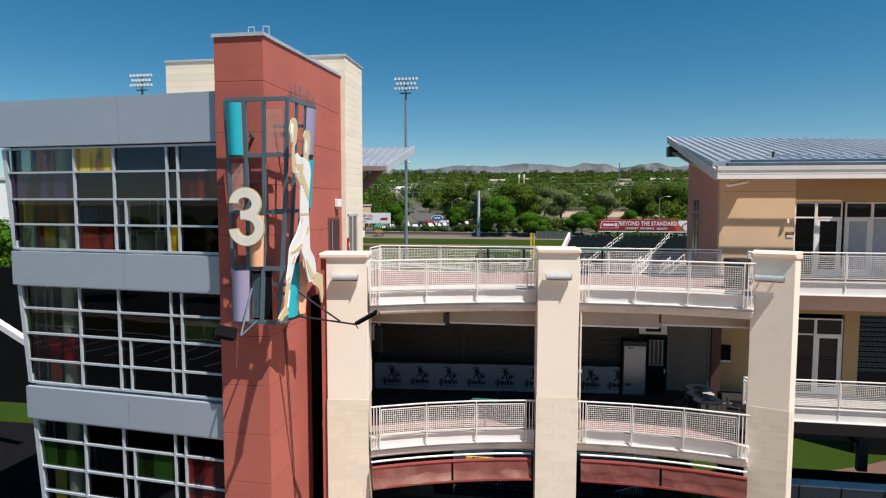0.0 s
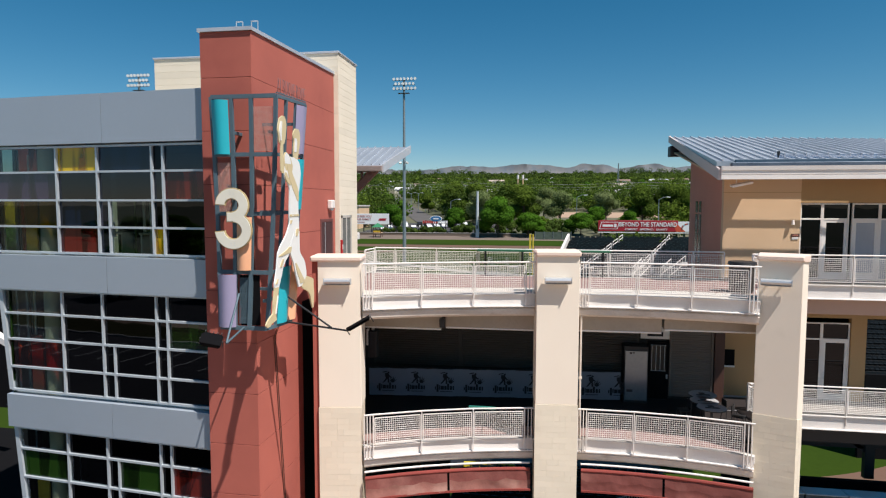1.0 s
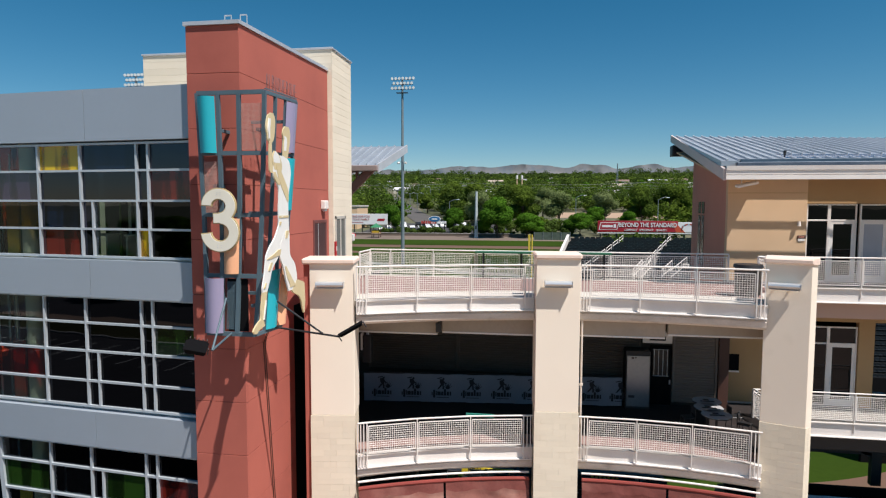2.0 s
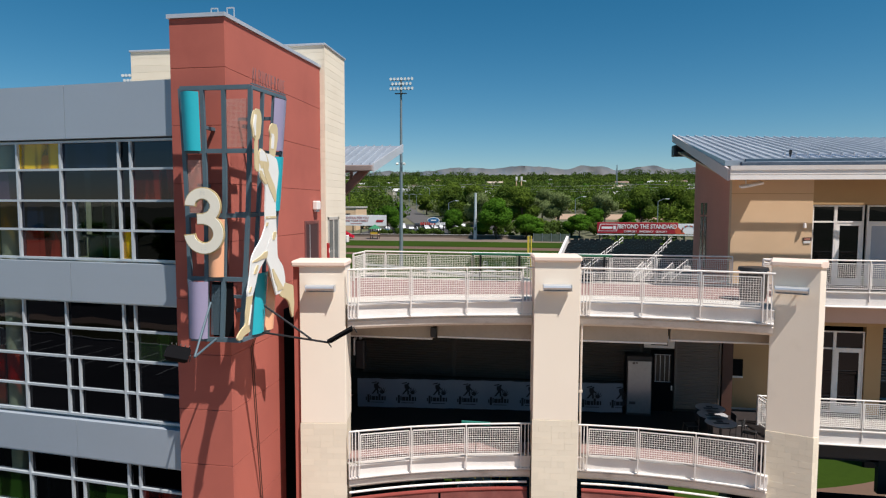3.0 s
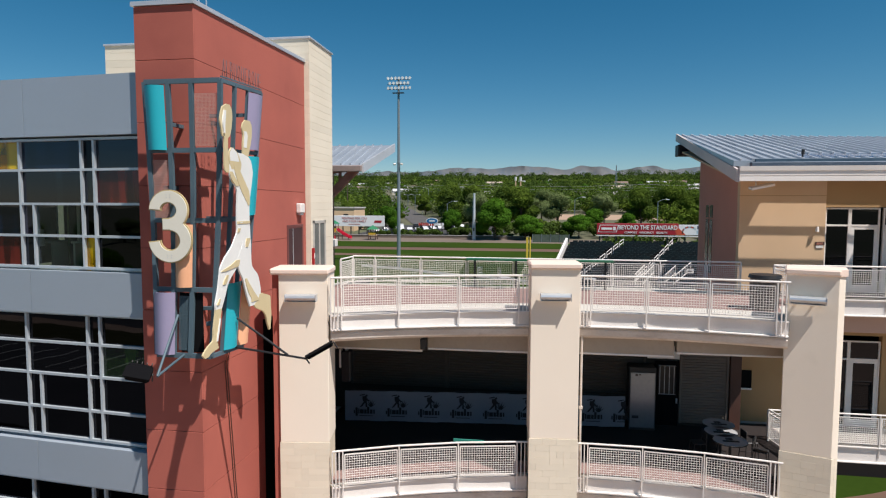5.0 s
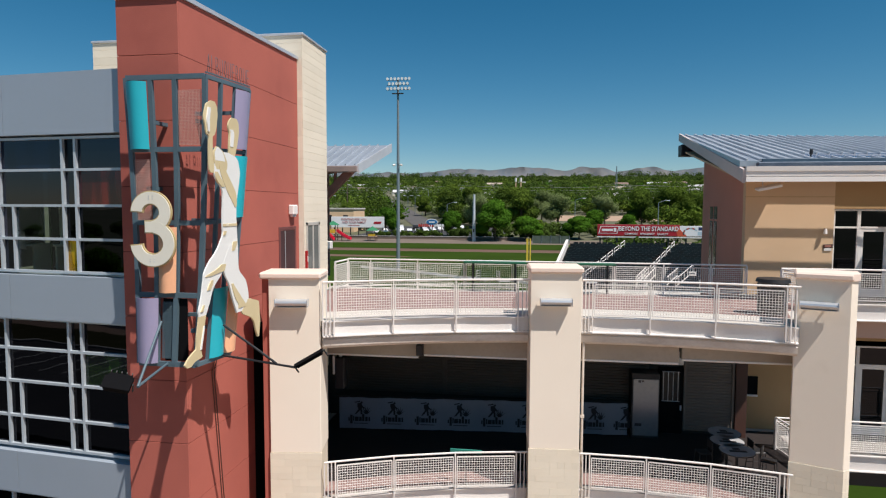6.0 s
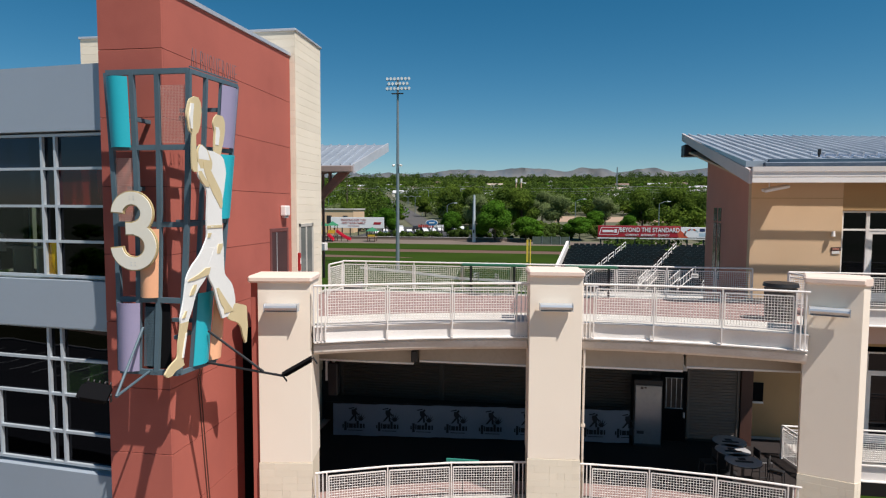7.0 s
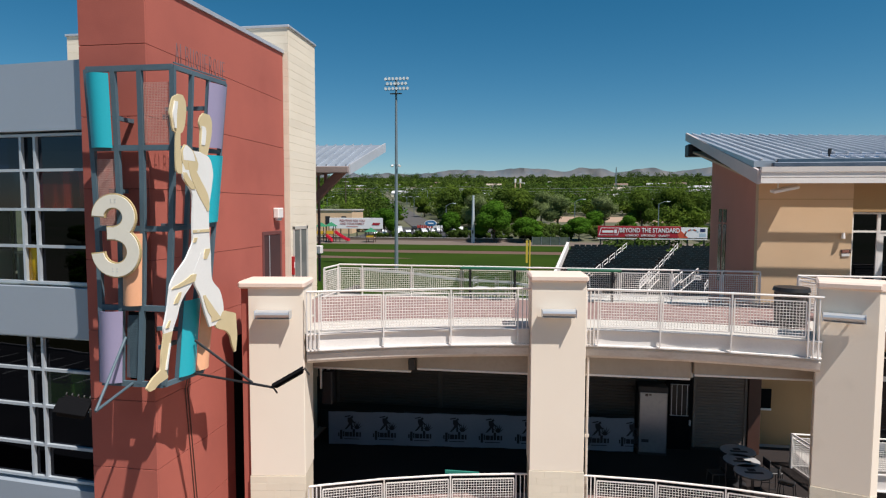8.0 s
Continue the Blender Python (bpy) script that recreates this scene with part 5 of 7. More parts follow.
def emblem(geo, m, s):
    """Plain shapes in an emblem's place: a leaning figure of blocks, a tuft of blades."""
    def flat(pts):
        geo.prism([m @ Vector((a * s, 0.0, b * s)) for a, b in pts], m.to_3x3() @ Vector((0, -0.006, 0)))
    flat([(-0.06, 0.66), (0.02, 0.72), (0.06, 0.64), (-0.02, 0.58)])
    flat([(-0.34, 0.68), (-0.08, 0.74), (-0.06, 0.69), (-0.32, 0.64)])
    flat([(-0.2, 0.62), (-0.03, 0.64), (0.06, 0.48), (0.0, 0.3), (-0.14, 0.34), (-0.2, 0.46)])
    flat([(-0.14, 0.35), (-0.04, 0.32), (-0.24, 0.1), (-0.34, 0.08)])
    flat([(-0.06, 0.33), (0.02, 0.31), (0.04, 0.1), (-0.05, 0.08)])
    flat([(0.02, 0.52), (0.16, 0.4), (0.13, 0.35), (0.0, 0.44)])
    for k in range(6):
        a = radians(160 - k * 28)
        flat([(0.17, 0.1), (0.27, 0.1), (0.23 + 0.27 * math.cos(a), 0.2 + 0.3 * math.sin(a))])


def banner_ob(x0, x1, z0, z1, y0, y1, marks, label):
    """A cloth banner tied to posts; it hangs a little uneven."""
    ob = thing("fence_banner", label, "banner", ((x0 + x1) / 2, (y0 + y1) / 2, z0))
    g = Geo()
    n = 60
    line = lambda x: y0 + (y1 - y0) * (x - x0) / (x1 - x0)
    turn = math.degrees(math.atan2(y1 - y0, x1 - x0))
    pts = []
    for i in range(n + 1):
        x = x0 + (x1 - x0) * i / n
        sag = 0.009 * math.sin(i * 1.05) + 0.006 * math.sin(i * 2.3)
        yy = line(x) + 0.02 * math.sin(i * 0.63)
        pts += [(x, yy, z0 - sag * 0.7), (x, yy, z1 - sag), (x, yy + 0.012, z1 - sag), (x, yy + 0.012, z0 - sag * 0.7)]
    g.add(pts, [(4 * i + a, 4 * i + (a + 1) % 4, 4 * i + 4 + (a + 1) % 4, 4 * i + 4 + a) for i in range(n) for a in range(4)])
    part("cloth", g, CLOTH, ob, smooth=True)
    for x in marks:
        m = pose(x, line(x) - 0.028, z0, 0, 0, turn)
        e = Geo()
        emblem(e, m @ pose(0.05, 0, 0.5), 0.82)
        part("emblem", e, INK, ob, "dark printed emblem of plain shapes", kind="stuff")
        for k, (w, lo, hh) in enumerate(((0.05, 0.3, 0.14), (0.09, 0.2, 0.34), (0.05, 0.3, 0.2), (0.15, 0.3, 0.17), (0.1, 0.3, 0.17), (0.09, 0.3, 0.28), (0.1, 0.3, 0.17), (0.06, 0.3, 0.17))):
            at = (-0.47, -0.4, -0.29, -0.22, -0.05, 0.07, 0.19, 0.32)[k]
            part("text_bar", Geo().box((at, -0.006, lo), (at + w, 0.0, lo + hh), m), INK, ob)
        part("text_bar", Geo().box((-0.25, -0.006, 0.2), (0.3, 0.0, 0.225), m), INK, ob)
    for k in range(9):
        x = x0 + (x1 - x0) * (k + 0.3) / 9
        part("tie_post", Geo().tube((x, line(x) + 0.06, LOW), (x, line(x) + 0.06, z1 + 0.05), 0.025, 6), BLACK, ob)
    part("top_cord", Geo().tube((x0 - 0.3, line(x0) + 0.06, z1 + 0.03), (x1, line(x1) + 0.06, z1 + 0.03), 0.014, 6), BLACK, ob)
    return ob


banner_ob(-7.45, 3.6, 5.14, 6.36, 25.3, 26.33, [-6.62, -5.33, -4.03, -2.75, -1.46, -0.15, 2.35, 3.55], "grey-white cloth banner with dark emblems along the bar")
ob = thing("drinks_cooler", "tall upright cooler with a pale front", "cooler", (4.25, 26.4, LOW))
part("body", Geo().box((3.72, 26.3, LOW), (4.74, 26.98, 7.56), None, 0.02), BLACK, ob)
part("door", Geo().box((3.77, 26.24, LOW + 0.12), (4.7, 26.295, 7.36), None, 0.012), material("cooler_front", (0.30, 0.34, 0.38), 0.22, (0.2, 0.235, 0.27), 0.6, 8, 0.5, 0.02, metal=0.5), ob, "pale reflective cooler door")
part("kick_plate", Geo().box((3.77, 26.27, LOW), (4.7, 26.298, LOW + 0.1)), BLACK, ob)
for x0, x1, z0, z1 in ((3.95, 4.05, 7.22, 7.31), (4.08, 4.16, 7.25, 7.31), (3.85, 4.1, 5.55, 5.66)):
    part("door_mark", Geo().box((x0, 26.234, z0), (x1, 26.239, z1)), INK, ob)
ob = thing("bar_sign", "small white sign board with a dark emblem above the bar door", "sign", (5.1, 26.9, 7.8))
part("board", Geo().box((4.5, 26.9, 7.78), (5.72, 26.95, 8.3), None, 0.01), WHITE, ob)
part("text_bar", Geo().box((4.78, 26.89, 7.9), (5.45, 26.898, 8.1)), INK, ob)


TABLETOP = material("table_laminate", (0.42, 0.42, 0.42), 0.4, (0.32, 0.32, 0.325), 4, 30, 0.5, 0.03)


def high_table(x, y):
    ob = thing("round_table", "round dark-topped bar table with a pale printed mark", "table", (x, y, LOW), "bar tables")
    part("tabletop", Geo().tube((x, y, 6.11), (x, y, 6.15), 0.52, 28), TABLETOP, ob, smooth=True)
    part("edge_band", Geo().tube((x, y, 6.105), (x, y, 6.14), 0.53, 28), BLACK, ob, "black edge band", smooth=True)
    part("top_mark", Geo().box((x - 0.26, y - 0.16, 6.151), (x + 0.26, y - 0.02, 6.154)).box((x - 0.12, y + 0.02, 6.151), (x + 0.1, y + 0.2, 6.154)), BLACK, ob)
    part("pedestal", Geo().tube((x, y, LOW + 0.04), (x, y, 6.105), 0.045, 10), BLACK, ob, smooth=True)
    part("foot", Geo().tube((x, y, LOW + 0.01), (x, y, LOW + 0.05), 0.3, 18, 0.22), BLACK, ob, smooth=True)


for x, y in ((6.45, 22.8), (6.38, 23.6), (6.52, 24.4)):
    high_table(x, y)


def bar_chair(x, y, turn, label):
    m = pose(x, y, LOW + 0.01, 0, 0, turn)
    ob = thing("bar_chair", label, "chair", (x, y, LOW), "black bar chairs")
    part("seat", Geo().box((-0.21, -0.21, 0.72), (0.21, 0.21, 0.76), m, 0.02), BLACK, ob)
    part("backrest", Geo().box((-0.2, 0.19, 0.86), (0.2, 0.225, 1.14), m, 0.015), BLACK, ob)
    for sx in (-1, 1):
        for sy in (-1, 1):
            a, b = m @ Vector((sx * 0.24, sy * 0.24, 0)), m @ Vector((sx * 0.18, sy * 0.19, 0.73))
            part("leg", Geo().tube(a, b, 0.014, 6), BLACK, ob)
        part("back_post", Geo().tube(m @ Vector((sx * 0.18, 0.2, 0.74)), m @ Vector((sx * 0.18, 0.21, 1.1)), 0.014, 6), BLACK, ob)
    for sx in (-1, 1):
        part("stretcher", Geo().tube(m @ Vector((sx * 0.22, -0.22, 0.28)), m @ Vector((sx * 0.22, 0.22, 0.28)), 0.01, 6), BLACK, ob)


bar_chair(7.45, 22.95, 60, "black metal bar chair beside the round tables")
bar_chair(7.35, 23.75, 100, "black metal bar chair beside the round tables")
bar_chair(5.6, 23.4, -80, "black metal bar chair beside the round tables")

SHADEBOX = material("shade_box_paint", (0.40, 0.33, 0.26), 0.6, (0.32, 0.265, 0.205), 0.7, 9, 0.6, 0.05)
# rolled shade boxes under the girder, hanging box
for x0, x1, zb in ((-6.75, -3.62, 8.9), (-3.5, -0.12, 8.95), (1.5, 4.45, 9.0), (4.52, 7.75, 9.12)):
    ob = thing("shade_box", "long cream box of a rolled sun shade under the girder", "shade", ((x0 + x1) / 2, 22.3, 9.1), "rolled shade boxes")
    y = 22.05 if x0 > -4 else 21.9
    part("casing", Geo().box((x0, y, zb + 0.02), (x1, y + 0.3, 9.66), None, 0.03), SHADEBOX, ob)
    part("hem_bar", Geo().box((x0 + 0.02, y - 0.015, zb), (x1 - 0.02, y + 0.05, zb + 0.06), None, 0.01), WHITE, ob)
ob = thing("hanging_box", "small black box that hangs from the girder", "box", (-3.56, 21.7, 9.05))
part("case", Geo().box((-3.66, 21.6, 9.05), (-3.46, 21.8, 9.4), None, 0.02), BLACK, ob)
part("hanger", Geo().tube((-3.56, 21.7, 9.4), (-3.56, 21.7, 9.66), 0.02, 6), BLACK, ob)
ob = thing("downpipe", "rust-streaked downpipe beside the pier", "pipe", (1.62, 21.75, LOW))
part("pipe", Geo().tube((1.56, 21.72, LOW), (1.56, 21.72, 9.65), 0.035, 8), BEAM, ob, smooth=True)
part("clip", Geo().box((1.5, 21.68, 7.3), (1.62, 21.78, 7.38)), BEAM, ob)
ob = thing("teal_sign", "narrow teal sign board behind the lower guardrail", "sign", (-2.3, 21.5, 6.1))
part("board", Geo().box((-2.5, 21.3, 6.1), (-1.5, 21.34, 6.22), None, 0.008), material("teal_board", (0.02, 0.22, 0.17), 0.5), ob)
part("stem", Geo().tube((-2.0, 21.33, LOW), (-2.0, 21.33, 6.14), 0.015, 6), BLACK, ob)

ob = thing("hanging_speaker", "black loudspeaker that hangs beside the pier", "loudspeaker", (-6.55, 22.8, 7.5))
part("case", Geo().box((-6.74, 22.7, 7.5), (-6.4, 23.05, 8.6), None, 0.03), BLACK, ob)
part("bracket", Geo().box((-6.62, 22.8, 8.6), (-6.52, 22.9, 10.1), None, 0.01), ALU, ob)
# white plate that paints the speaker's sunlit edge
part("side_plate", Geo().box((-6.82, 22.72, 8.0), (-6.75, 22.98, 8.66), None, 0.01), WHITE, ob)

# ---- upper deck furniture ----
BX, BY = 7.45, 23.19
ob = thing("litter_bin", "large round dark grey litter bin with a flat lid", "litter bin", (BX, BY, UP))
CHAR = material("charcoal_plastic", (0.075, 0.066, 0.06), 0.6, (0.1, 0.085, 0.075), 3, 30, 0.5, 0.1)
part("drum", Geo().tube((BX, BY, UP), (BX, BY, UP + 1.05), 0.39, 20, 0.43), CHAR, ob, smooth=True)
part("lid", Geo().tube((BX, BY, UP + 1.05), (BX, BY, UP + 1.16), 0.5, 20, 0.47), BLACK, ob, smooth=True)
for k in range(16):
    a = k * math.pi / 8
    part("rib", Geo().bar((BX + 0.405 * math.cos(a), BY + 0.405 * math.sin(a), UP + 0.08), (BX + 0.435 * math.cos(a), BY + 0.435 * math.sin(a), UP + 1.0), 0.03, 0.03, up=(0, 1, 0)), CHAR, ob)
GREEN = material("dark_green_counter", (0.012, 0.11, 0.05), 0.5, (0.01, 0.085, 0.04), 1.5, 15, 0.4, 0.05)
for x0, x1, legs, label in ((-2.78, -0.3, (-2.42, -0.73), "long dark green drink counter on black legs"), (1.2, 3.13, (1.55, 2.83), "short dark green drink counter on black legs")):
    ob = thing("drink_rail", label, "counter", (x0, 27.1, UP), "drink counters")
    part("counter_top", Geo().box((x0, 26.9, 11.545), (x1, 27.28, 11.63), None, 0.015), GREEN, ob)
    for x in legs:
        part("leg", Geo().box((x - 0.045, 27.06, UP + 0.008), (x + 0.045, 27.15, 11.545), None, 0.01), BLACK, ob)


CHAIRGREY = material("chair_grey", (0.42, 0.42, 0.42), 0.5, (0.30, 0.30, 0.30), 2, 20, 0.5, 0.03)


def deck_chair(x, y, turn):
    m = pose(x, y, UP + 0.01, 0, 0, turn)
    ob = thing("deck_chair", "grey metal chair by the drink counter", "chair", (x, y, UP), "metal chairs on the upper deck")
    part("seat", Geo().box((-0.22, -0.22, 0.44), (0.22, 0.22, 0.47), m, 0.01), CHAIRGREY, ob)
    for k in range(3):
        part("back_slat", Geo().box((-0.2, 0.2, 0.6 + k * 0.11), (0.2, 0.222, 0.625 + k * 0.11), m, 0.006), CHAIRGREY, ob)
    for sx in (-1, 1):
        for sy in (-1, 1):
            part("leg", Geo().tube(m @ Vector((sx * 0.21, sy * 0.21, 0)), m @ Vector((sx * 0.2, sy * 0.2, 0.45 if sy < 0 else 0.86)), 0.014, 6), CHAIRGREY, ob)


for x, y, t in ((-2.0, 26.85, 70), (-1.2, 26.8, 110), (2.2, 26.85, 80)):
    deck_chair(x, y, t)

# ---- street level under the lower deck ----
AWN = material("red_awning", (0.19, 0.052, 0.042), 0.85, (0.12, 0.032, 0.026), 0.9, 14, 0.7, 0.25, dirt=(0.30, 0.13, 0.105), dirt_scale=0.7, dirt_cover=0.54)
AWN_FADED = material("faded_awning", (0.26, 0.105, 0.082), 0.85, (0.18, 0.066, 0.052), 0.9, 14, 0.7, 0.25, dirt=(0.40, 0.24, 0.19), dirt_scale=0.8, dirt_cover=0.5)
AWN_EDGE = material("red_canvas_edge", (0.26, 0.045, 0.034), 0.8, (0.2, 0.035, 0.027), 0.9, 14, 0.6, 0.2)
for a0, a1 in ((A_LEFT, A_MID_L - 0.4), (A_MID_R + 0.4, A_RIGHT)):
    ob = thing("awning", "faded red fabric awning below the lower deck", "awning", on_arc((a0 + a1) / 2, 3.2), "red awnings at street level")
    n, rows = 40, 6
    for half, (b0, b1) in enumerate(((a0, (a0 + a1) / 2 - 0.12), ((a0 + a1) / 2 + 0.12, a1))):
        for band, mat in ((0, AWN), (1, AWN_FADED if a0 < -10 else AWN)):
            g = Geo()
            for thick in (0.0, -0.012):
                for i in range(n + 1):
                    a = b0 + (b1 - b0) * i / n
                    edge = 0.42 + 0.12 * abs(math.sin(math.pi * (a - b0) / 3.1)) + 0.06 * noise.noise((a * 0.9, 2.0, 1.0))
                    for j in range(rows + 1):
                        k = edge * j / rows if band == 0 else edge + (1 - edge) * j / rows
                        rip = (0.05 * noise.noise((a * 0.5, k * 1.5, 4.0 + half)) + 0.015 * noise.noise((a * 2.6, k * 3.0, 9.0))) * (0.3 + k)
                        rip -= 0.02 * band * math.sin(math.pi * j / rows)
                        g.v.append(tuple(on_arc(a, 3.95 - 0.68 * k - 0.05 * noise.noise((a * 0.5, 1.0, 8.0)) * k, 0.25 + 0.12 * k + rip + thick)))
            N = (n + 1) * (rows + 1)
            for base in (0, N):
                g.f += [(base + i * (rows + 1) + j, base + (i + 1) * (rows + 1) + j, base + (i + 1) * (rows + 1) + j + 1, base + i * (rows + 1) + j + 1) for i in range(n) for j in range(rows)]
            part("fabric", g, mat, ob, "faded pinkish lower fabric" if mat is not AWN else "", smooth=True, tidy=False)
    part("hem", Geo().sweep(arc_path(a0, a1, 3.27, 0.385), [(0.02, 0.035), (0.02, -0.035), (-0.02, -0.035), (-0.02, 0.035)]), AWN_EDGE, ob, "brighter red hem")
    part("roller", Geo().sweep(arc_path(a0, a1, 3.98, 0.22), [(0.07 * math.cos(k * 0.785), 0.07 * math.sin(k * 0.785)) for k in range(8)]), AWN_EDGE, ob, "red roller tube", smooth=True)
    part("support_pipe", Geo().sweep(arc_path(a0, a1, 4.16, 0.1), [(0.04 * math.cos(k * 0.785), 0.04 * math.sin(k * 0.785)) for k in range(8)]), WHITE, ob, "white steel pipe", smooth=True)
# added wall that blacks out the view below the awning
setting("wall_base", Geo().box((-8.4, 30.2, -7), (-4.5, 30.5, 3.3)), SHADE_DARK, "added near-black wall for the dark at street level", "wall")
for x0, x1 in ((-3.7, -2.1), (4.4, 5.8)):
    ob = thing("stair_rail", "white steel picket rail that leads down to the seats", "handrail", (x0, 33, -4))
    for k in range(11):
        x, z = x0 + (x1 - x0) * k / 10, -2.05 - 0.5 * (1 - k / 10)
        part("picket", Geo().tube((x, 33.0, -3.9), (x, 33.0, z), 0.022, 6), WHITE, ob)
    part("handrail", Geo().tube((x0, 33.0, -2.55), (x1, 33.0, -2.05), 0.035, 8), WHITE, ob)
    part("bottom_rail", Geo().tube((x0, 33.0, -3.55), (x1, 33.0, -3.05), 0.03, 8), WHITE, ob)
ob = thing("bowl_wall", "short white wall at the head of the seats", "wall", (-1.7, 33.2, -4))
part("wall", Geo().box((-2.0, 33.1, -4.2), (-0.9, 33.35, -2.95), None, 0.02), WHITE, ob)
part("coping", Geo().box((-2.04, 33.06, -2.95), (-0.86, 33.39, -2.88), None, 0.01), CONCRETE, ob)



def aisle_foot(xa, za, xb, zb, y):
    """A picket balustrade at the foot of a stand's aisle."""
    ob = thing("stair_balustrade", "white picket balustrade at the foot of a stand's aisle", "handrail", (xa, y, za - 0.8), "aisle balustrades")
    for dz in (0.0, -0.55):
        part("handrail", Geo().tube((xa, y, za + dz), (xb, y + 0.6, zb + dz), 0.038, 6), WHITE, ob)
    for k in range(7):
        x, yy, z = xa + (xb - xa) * k / 6, y + 0.1 * k, za + (zb - za) * k / 6
        part("picket", Geo().tube((x, yy, z - (0.8 if k in (0, 6) else 0.55)), (x, yy, z), 0.022, 6), WHITE, ob)


for xa, za, xb, zb in ((7.2, 8.85, 7.95, 9.5), (7.75, 8.7, 8.6, 9.5), (9.3, 8.85, 10.15, 9.5), (9.9, 8.75, 11.2, 9.75)):
    aisle_foot(xa, za, xb, zb, 48.0)
setting("pavement_stand", Geo().box((0.5, 40.5, 7.45), (18.0, 49.29, 7.7), None, 0.02), CONCRETE, "pale concrete walk at the foot of the far stand", "pavement")
ob = thing("notice_plate", "small white notice on the stair rail", "sign", (11.0, 47.9, 9.02))
part("plate", Geo().box((10.75, 47.9, 9.02), (11.25, 47.93, 9.32), None, 0.006), WHITE, ob)
part("text_bar", Geo().box((10.83, 47.892, 9.14), (11.17, 47.899, 9.2)), INK, ob)

# steelwork and low wall under the wing
ob = thing("steel_truss", "black steel truss beams under the wing balcony", "truss", (16, 32, 0))
part("kneebrace", Geo().bar((15.1, 32, 2.3), (16.4, 32, 1.3), 0.2, 0.2), BLACK, ob)
part("kneebrace", Geo().bar((18.8, 32, 3.4), (16.9, 32, 2.3), 0.2, 0.2), BLACK, ob)
for z, half in ((2.45, 0.15), (1.7, 0.18)):
    part("chord", Geo().box((9.0, 31.9, z - half), (26, 32.1, z + half)), BLACK, ob)
part("post", Geo().box((16.25, 31.85, 0), (16.7, 32.15, 4.6)), BLACK, ob)
for k in range(5):
    x = 10 + k * 3.2
    part("brace", Geo().bar((x, 32, 2.25), (x + 1.6, 32, 1.65), 0.12, 0.12), BLACK, ob)
    part("brace", Geo().bar((x, 32, 3.6), (x + 3.2, 32, 2.25), 0.12, 0.12), BLACK, ob)
COUNTER = material("counter_steel", (0.15, 0.145, 0.14), 0.5, None, 1.2, 9, 0.5, 0.03)
for k in range(5):
    x = 10.0 + k * 1.75
    ob = thing("concession_counter", "grey steel service counter under the wing", "counter", (x, 27.6, 0), "service counters")
    part("body", Geo().box((x, 27.4, 0), (x + 1.68, 28.0, 0.98), None, 0.015), COUNTER, ob)
    part("top", Geo().box((x - 0.02, 27.35, 0.98), (x + 1.7, 28.05, 1.04), None, 0.01), ALU, ob)
    part("panel", Geo().box((x + 0.1, 27.38, 0.15), (x + 0.78, 27.399, 0.86), None, 0.005), COUNTER, ob)
    part("panel", Geo().box((x + 0.9, 27.38, 0.15), (x + 1.58, 27.399, 0.86), None, 0.005), COUNTER, ob)
setting("wall_low", Geo().box((9.0, 30.0, 0), (26, 30.25, 0.62), None, 0.01), FLATBLACK, "black low wall at street level", "wall")

# near-black flank and ceiling for the bar's shade, black stand-ins beyond the glazed building
setting("wall_flank", Geo().box((-8.75, 26.9, 0), (-8.5, 33.0, UP - 0.35)), SHADE_DARK, "added flank wall of the bar, shade put into its near-black", "wall")
setting("ceiling", Geo().box((-8.4, 23.0, UP - 0.42), (8.0, 27.1, UP - 0.31)), SHADE_DARK, "ceiling over the bar, shade put into its near-black colour", "ceiling")
setting("wall_beyond", Geo().box((-70, 32.0, 0.9), (-18.8, 32.4, 9.6)).box((-70, 31.0, -2), (-18.8, 31.3, -0.35)), FLATBLACK, "flat black stand-in for unlit structures beyond the glazed building", "wall")
ob = thing("white_brace", "white steel brace before a dim wall", "brace", (-27, 27, 6))
part("beam", Geo().bar((-30.0, 26.5, 8.1), (-26.0, 26.0, 6.3), 0.35, 0.3), WHITE, ob)
part("post", Geo().bar((-30.0, 26.5, 0), (-30.0, 26.5, 8.1), 0.3, 0.3, up=(0, 1, 0)), WHITE, ob)

# ---- sculpture on the tower ----
TEAL = material("teal_enamel", (0.02, 0.40, 0.48), 0.42, (0.015, 0.33, 0.41), 0.8, 20, 0.4, 0.02)
LILAC = material("lilac_enamel", (0.30, 0.27, 0.40), 0.42, (0.26, 0.235, 0.35), 0.8, 20, 0.4, 0.02)
PEACH = material("peach_enamel", (0.80, 0.42, 0.24), 0.42, (0.72, 0.36, 0.2), 0.8, 20, 0.4, 0.02)
IVORY = material("ivory_enamel", (0.80, 0.77, 0.66), 0.5, (0.74, 0.70, 0.57), 1.2, 20, 0.5, 0.03)
GOLD = material("ochre_edge", (0.52, 0.40, 0.20), 0.5, None, 1.2, 20, 0.3, 0.03)
art = thing("tower_sculpture", "slate-blue steel lattice sculpture with coloured curved sheets", "sculpture", (-8.7, 16.6, 9.8))


def front(u, v):
    """Place on the lattice's front: u across 0 to 1, v up 0 to 1."""
    x0 = -9.46 + (-9.6 + 9.46) * v
    x1 = -7.98 + (-7.58 + 7.98) * v ** 0.9
    return Vector((x0 + (x1 - x0) * u, 16.2 + 0.1 * math.sin(math.pi * v), 9.96 + 6.85 * v))


def side(u, v):
    """Place on the lattice's flank, from the front corner backwards."""
    p = front(1, v)
    q = Vector((-7.62 + 0.15 * v, 17.15 + 1.03 * v, 10.05 + 6.8 * v))
    return p.lerp(q, u)


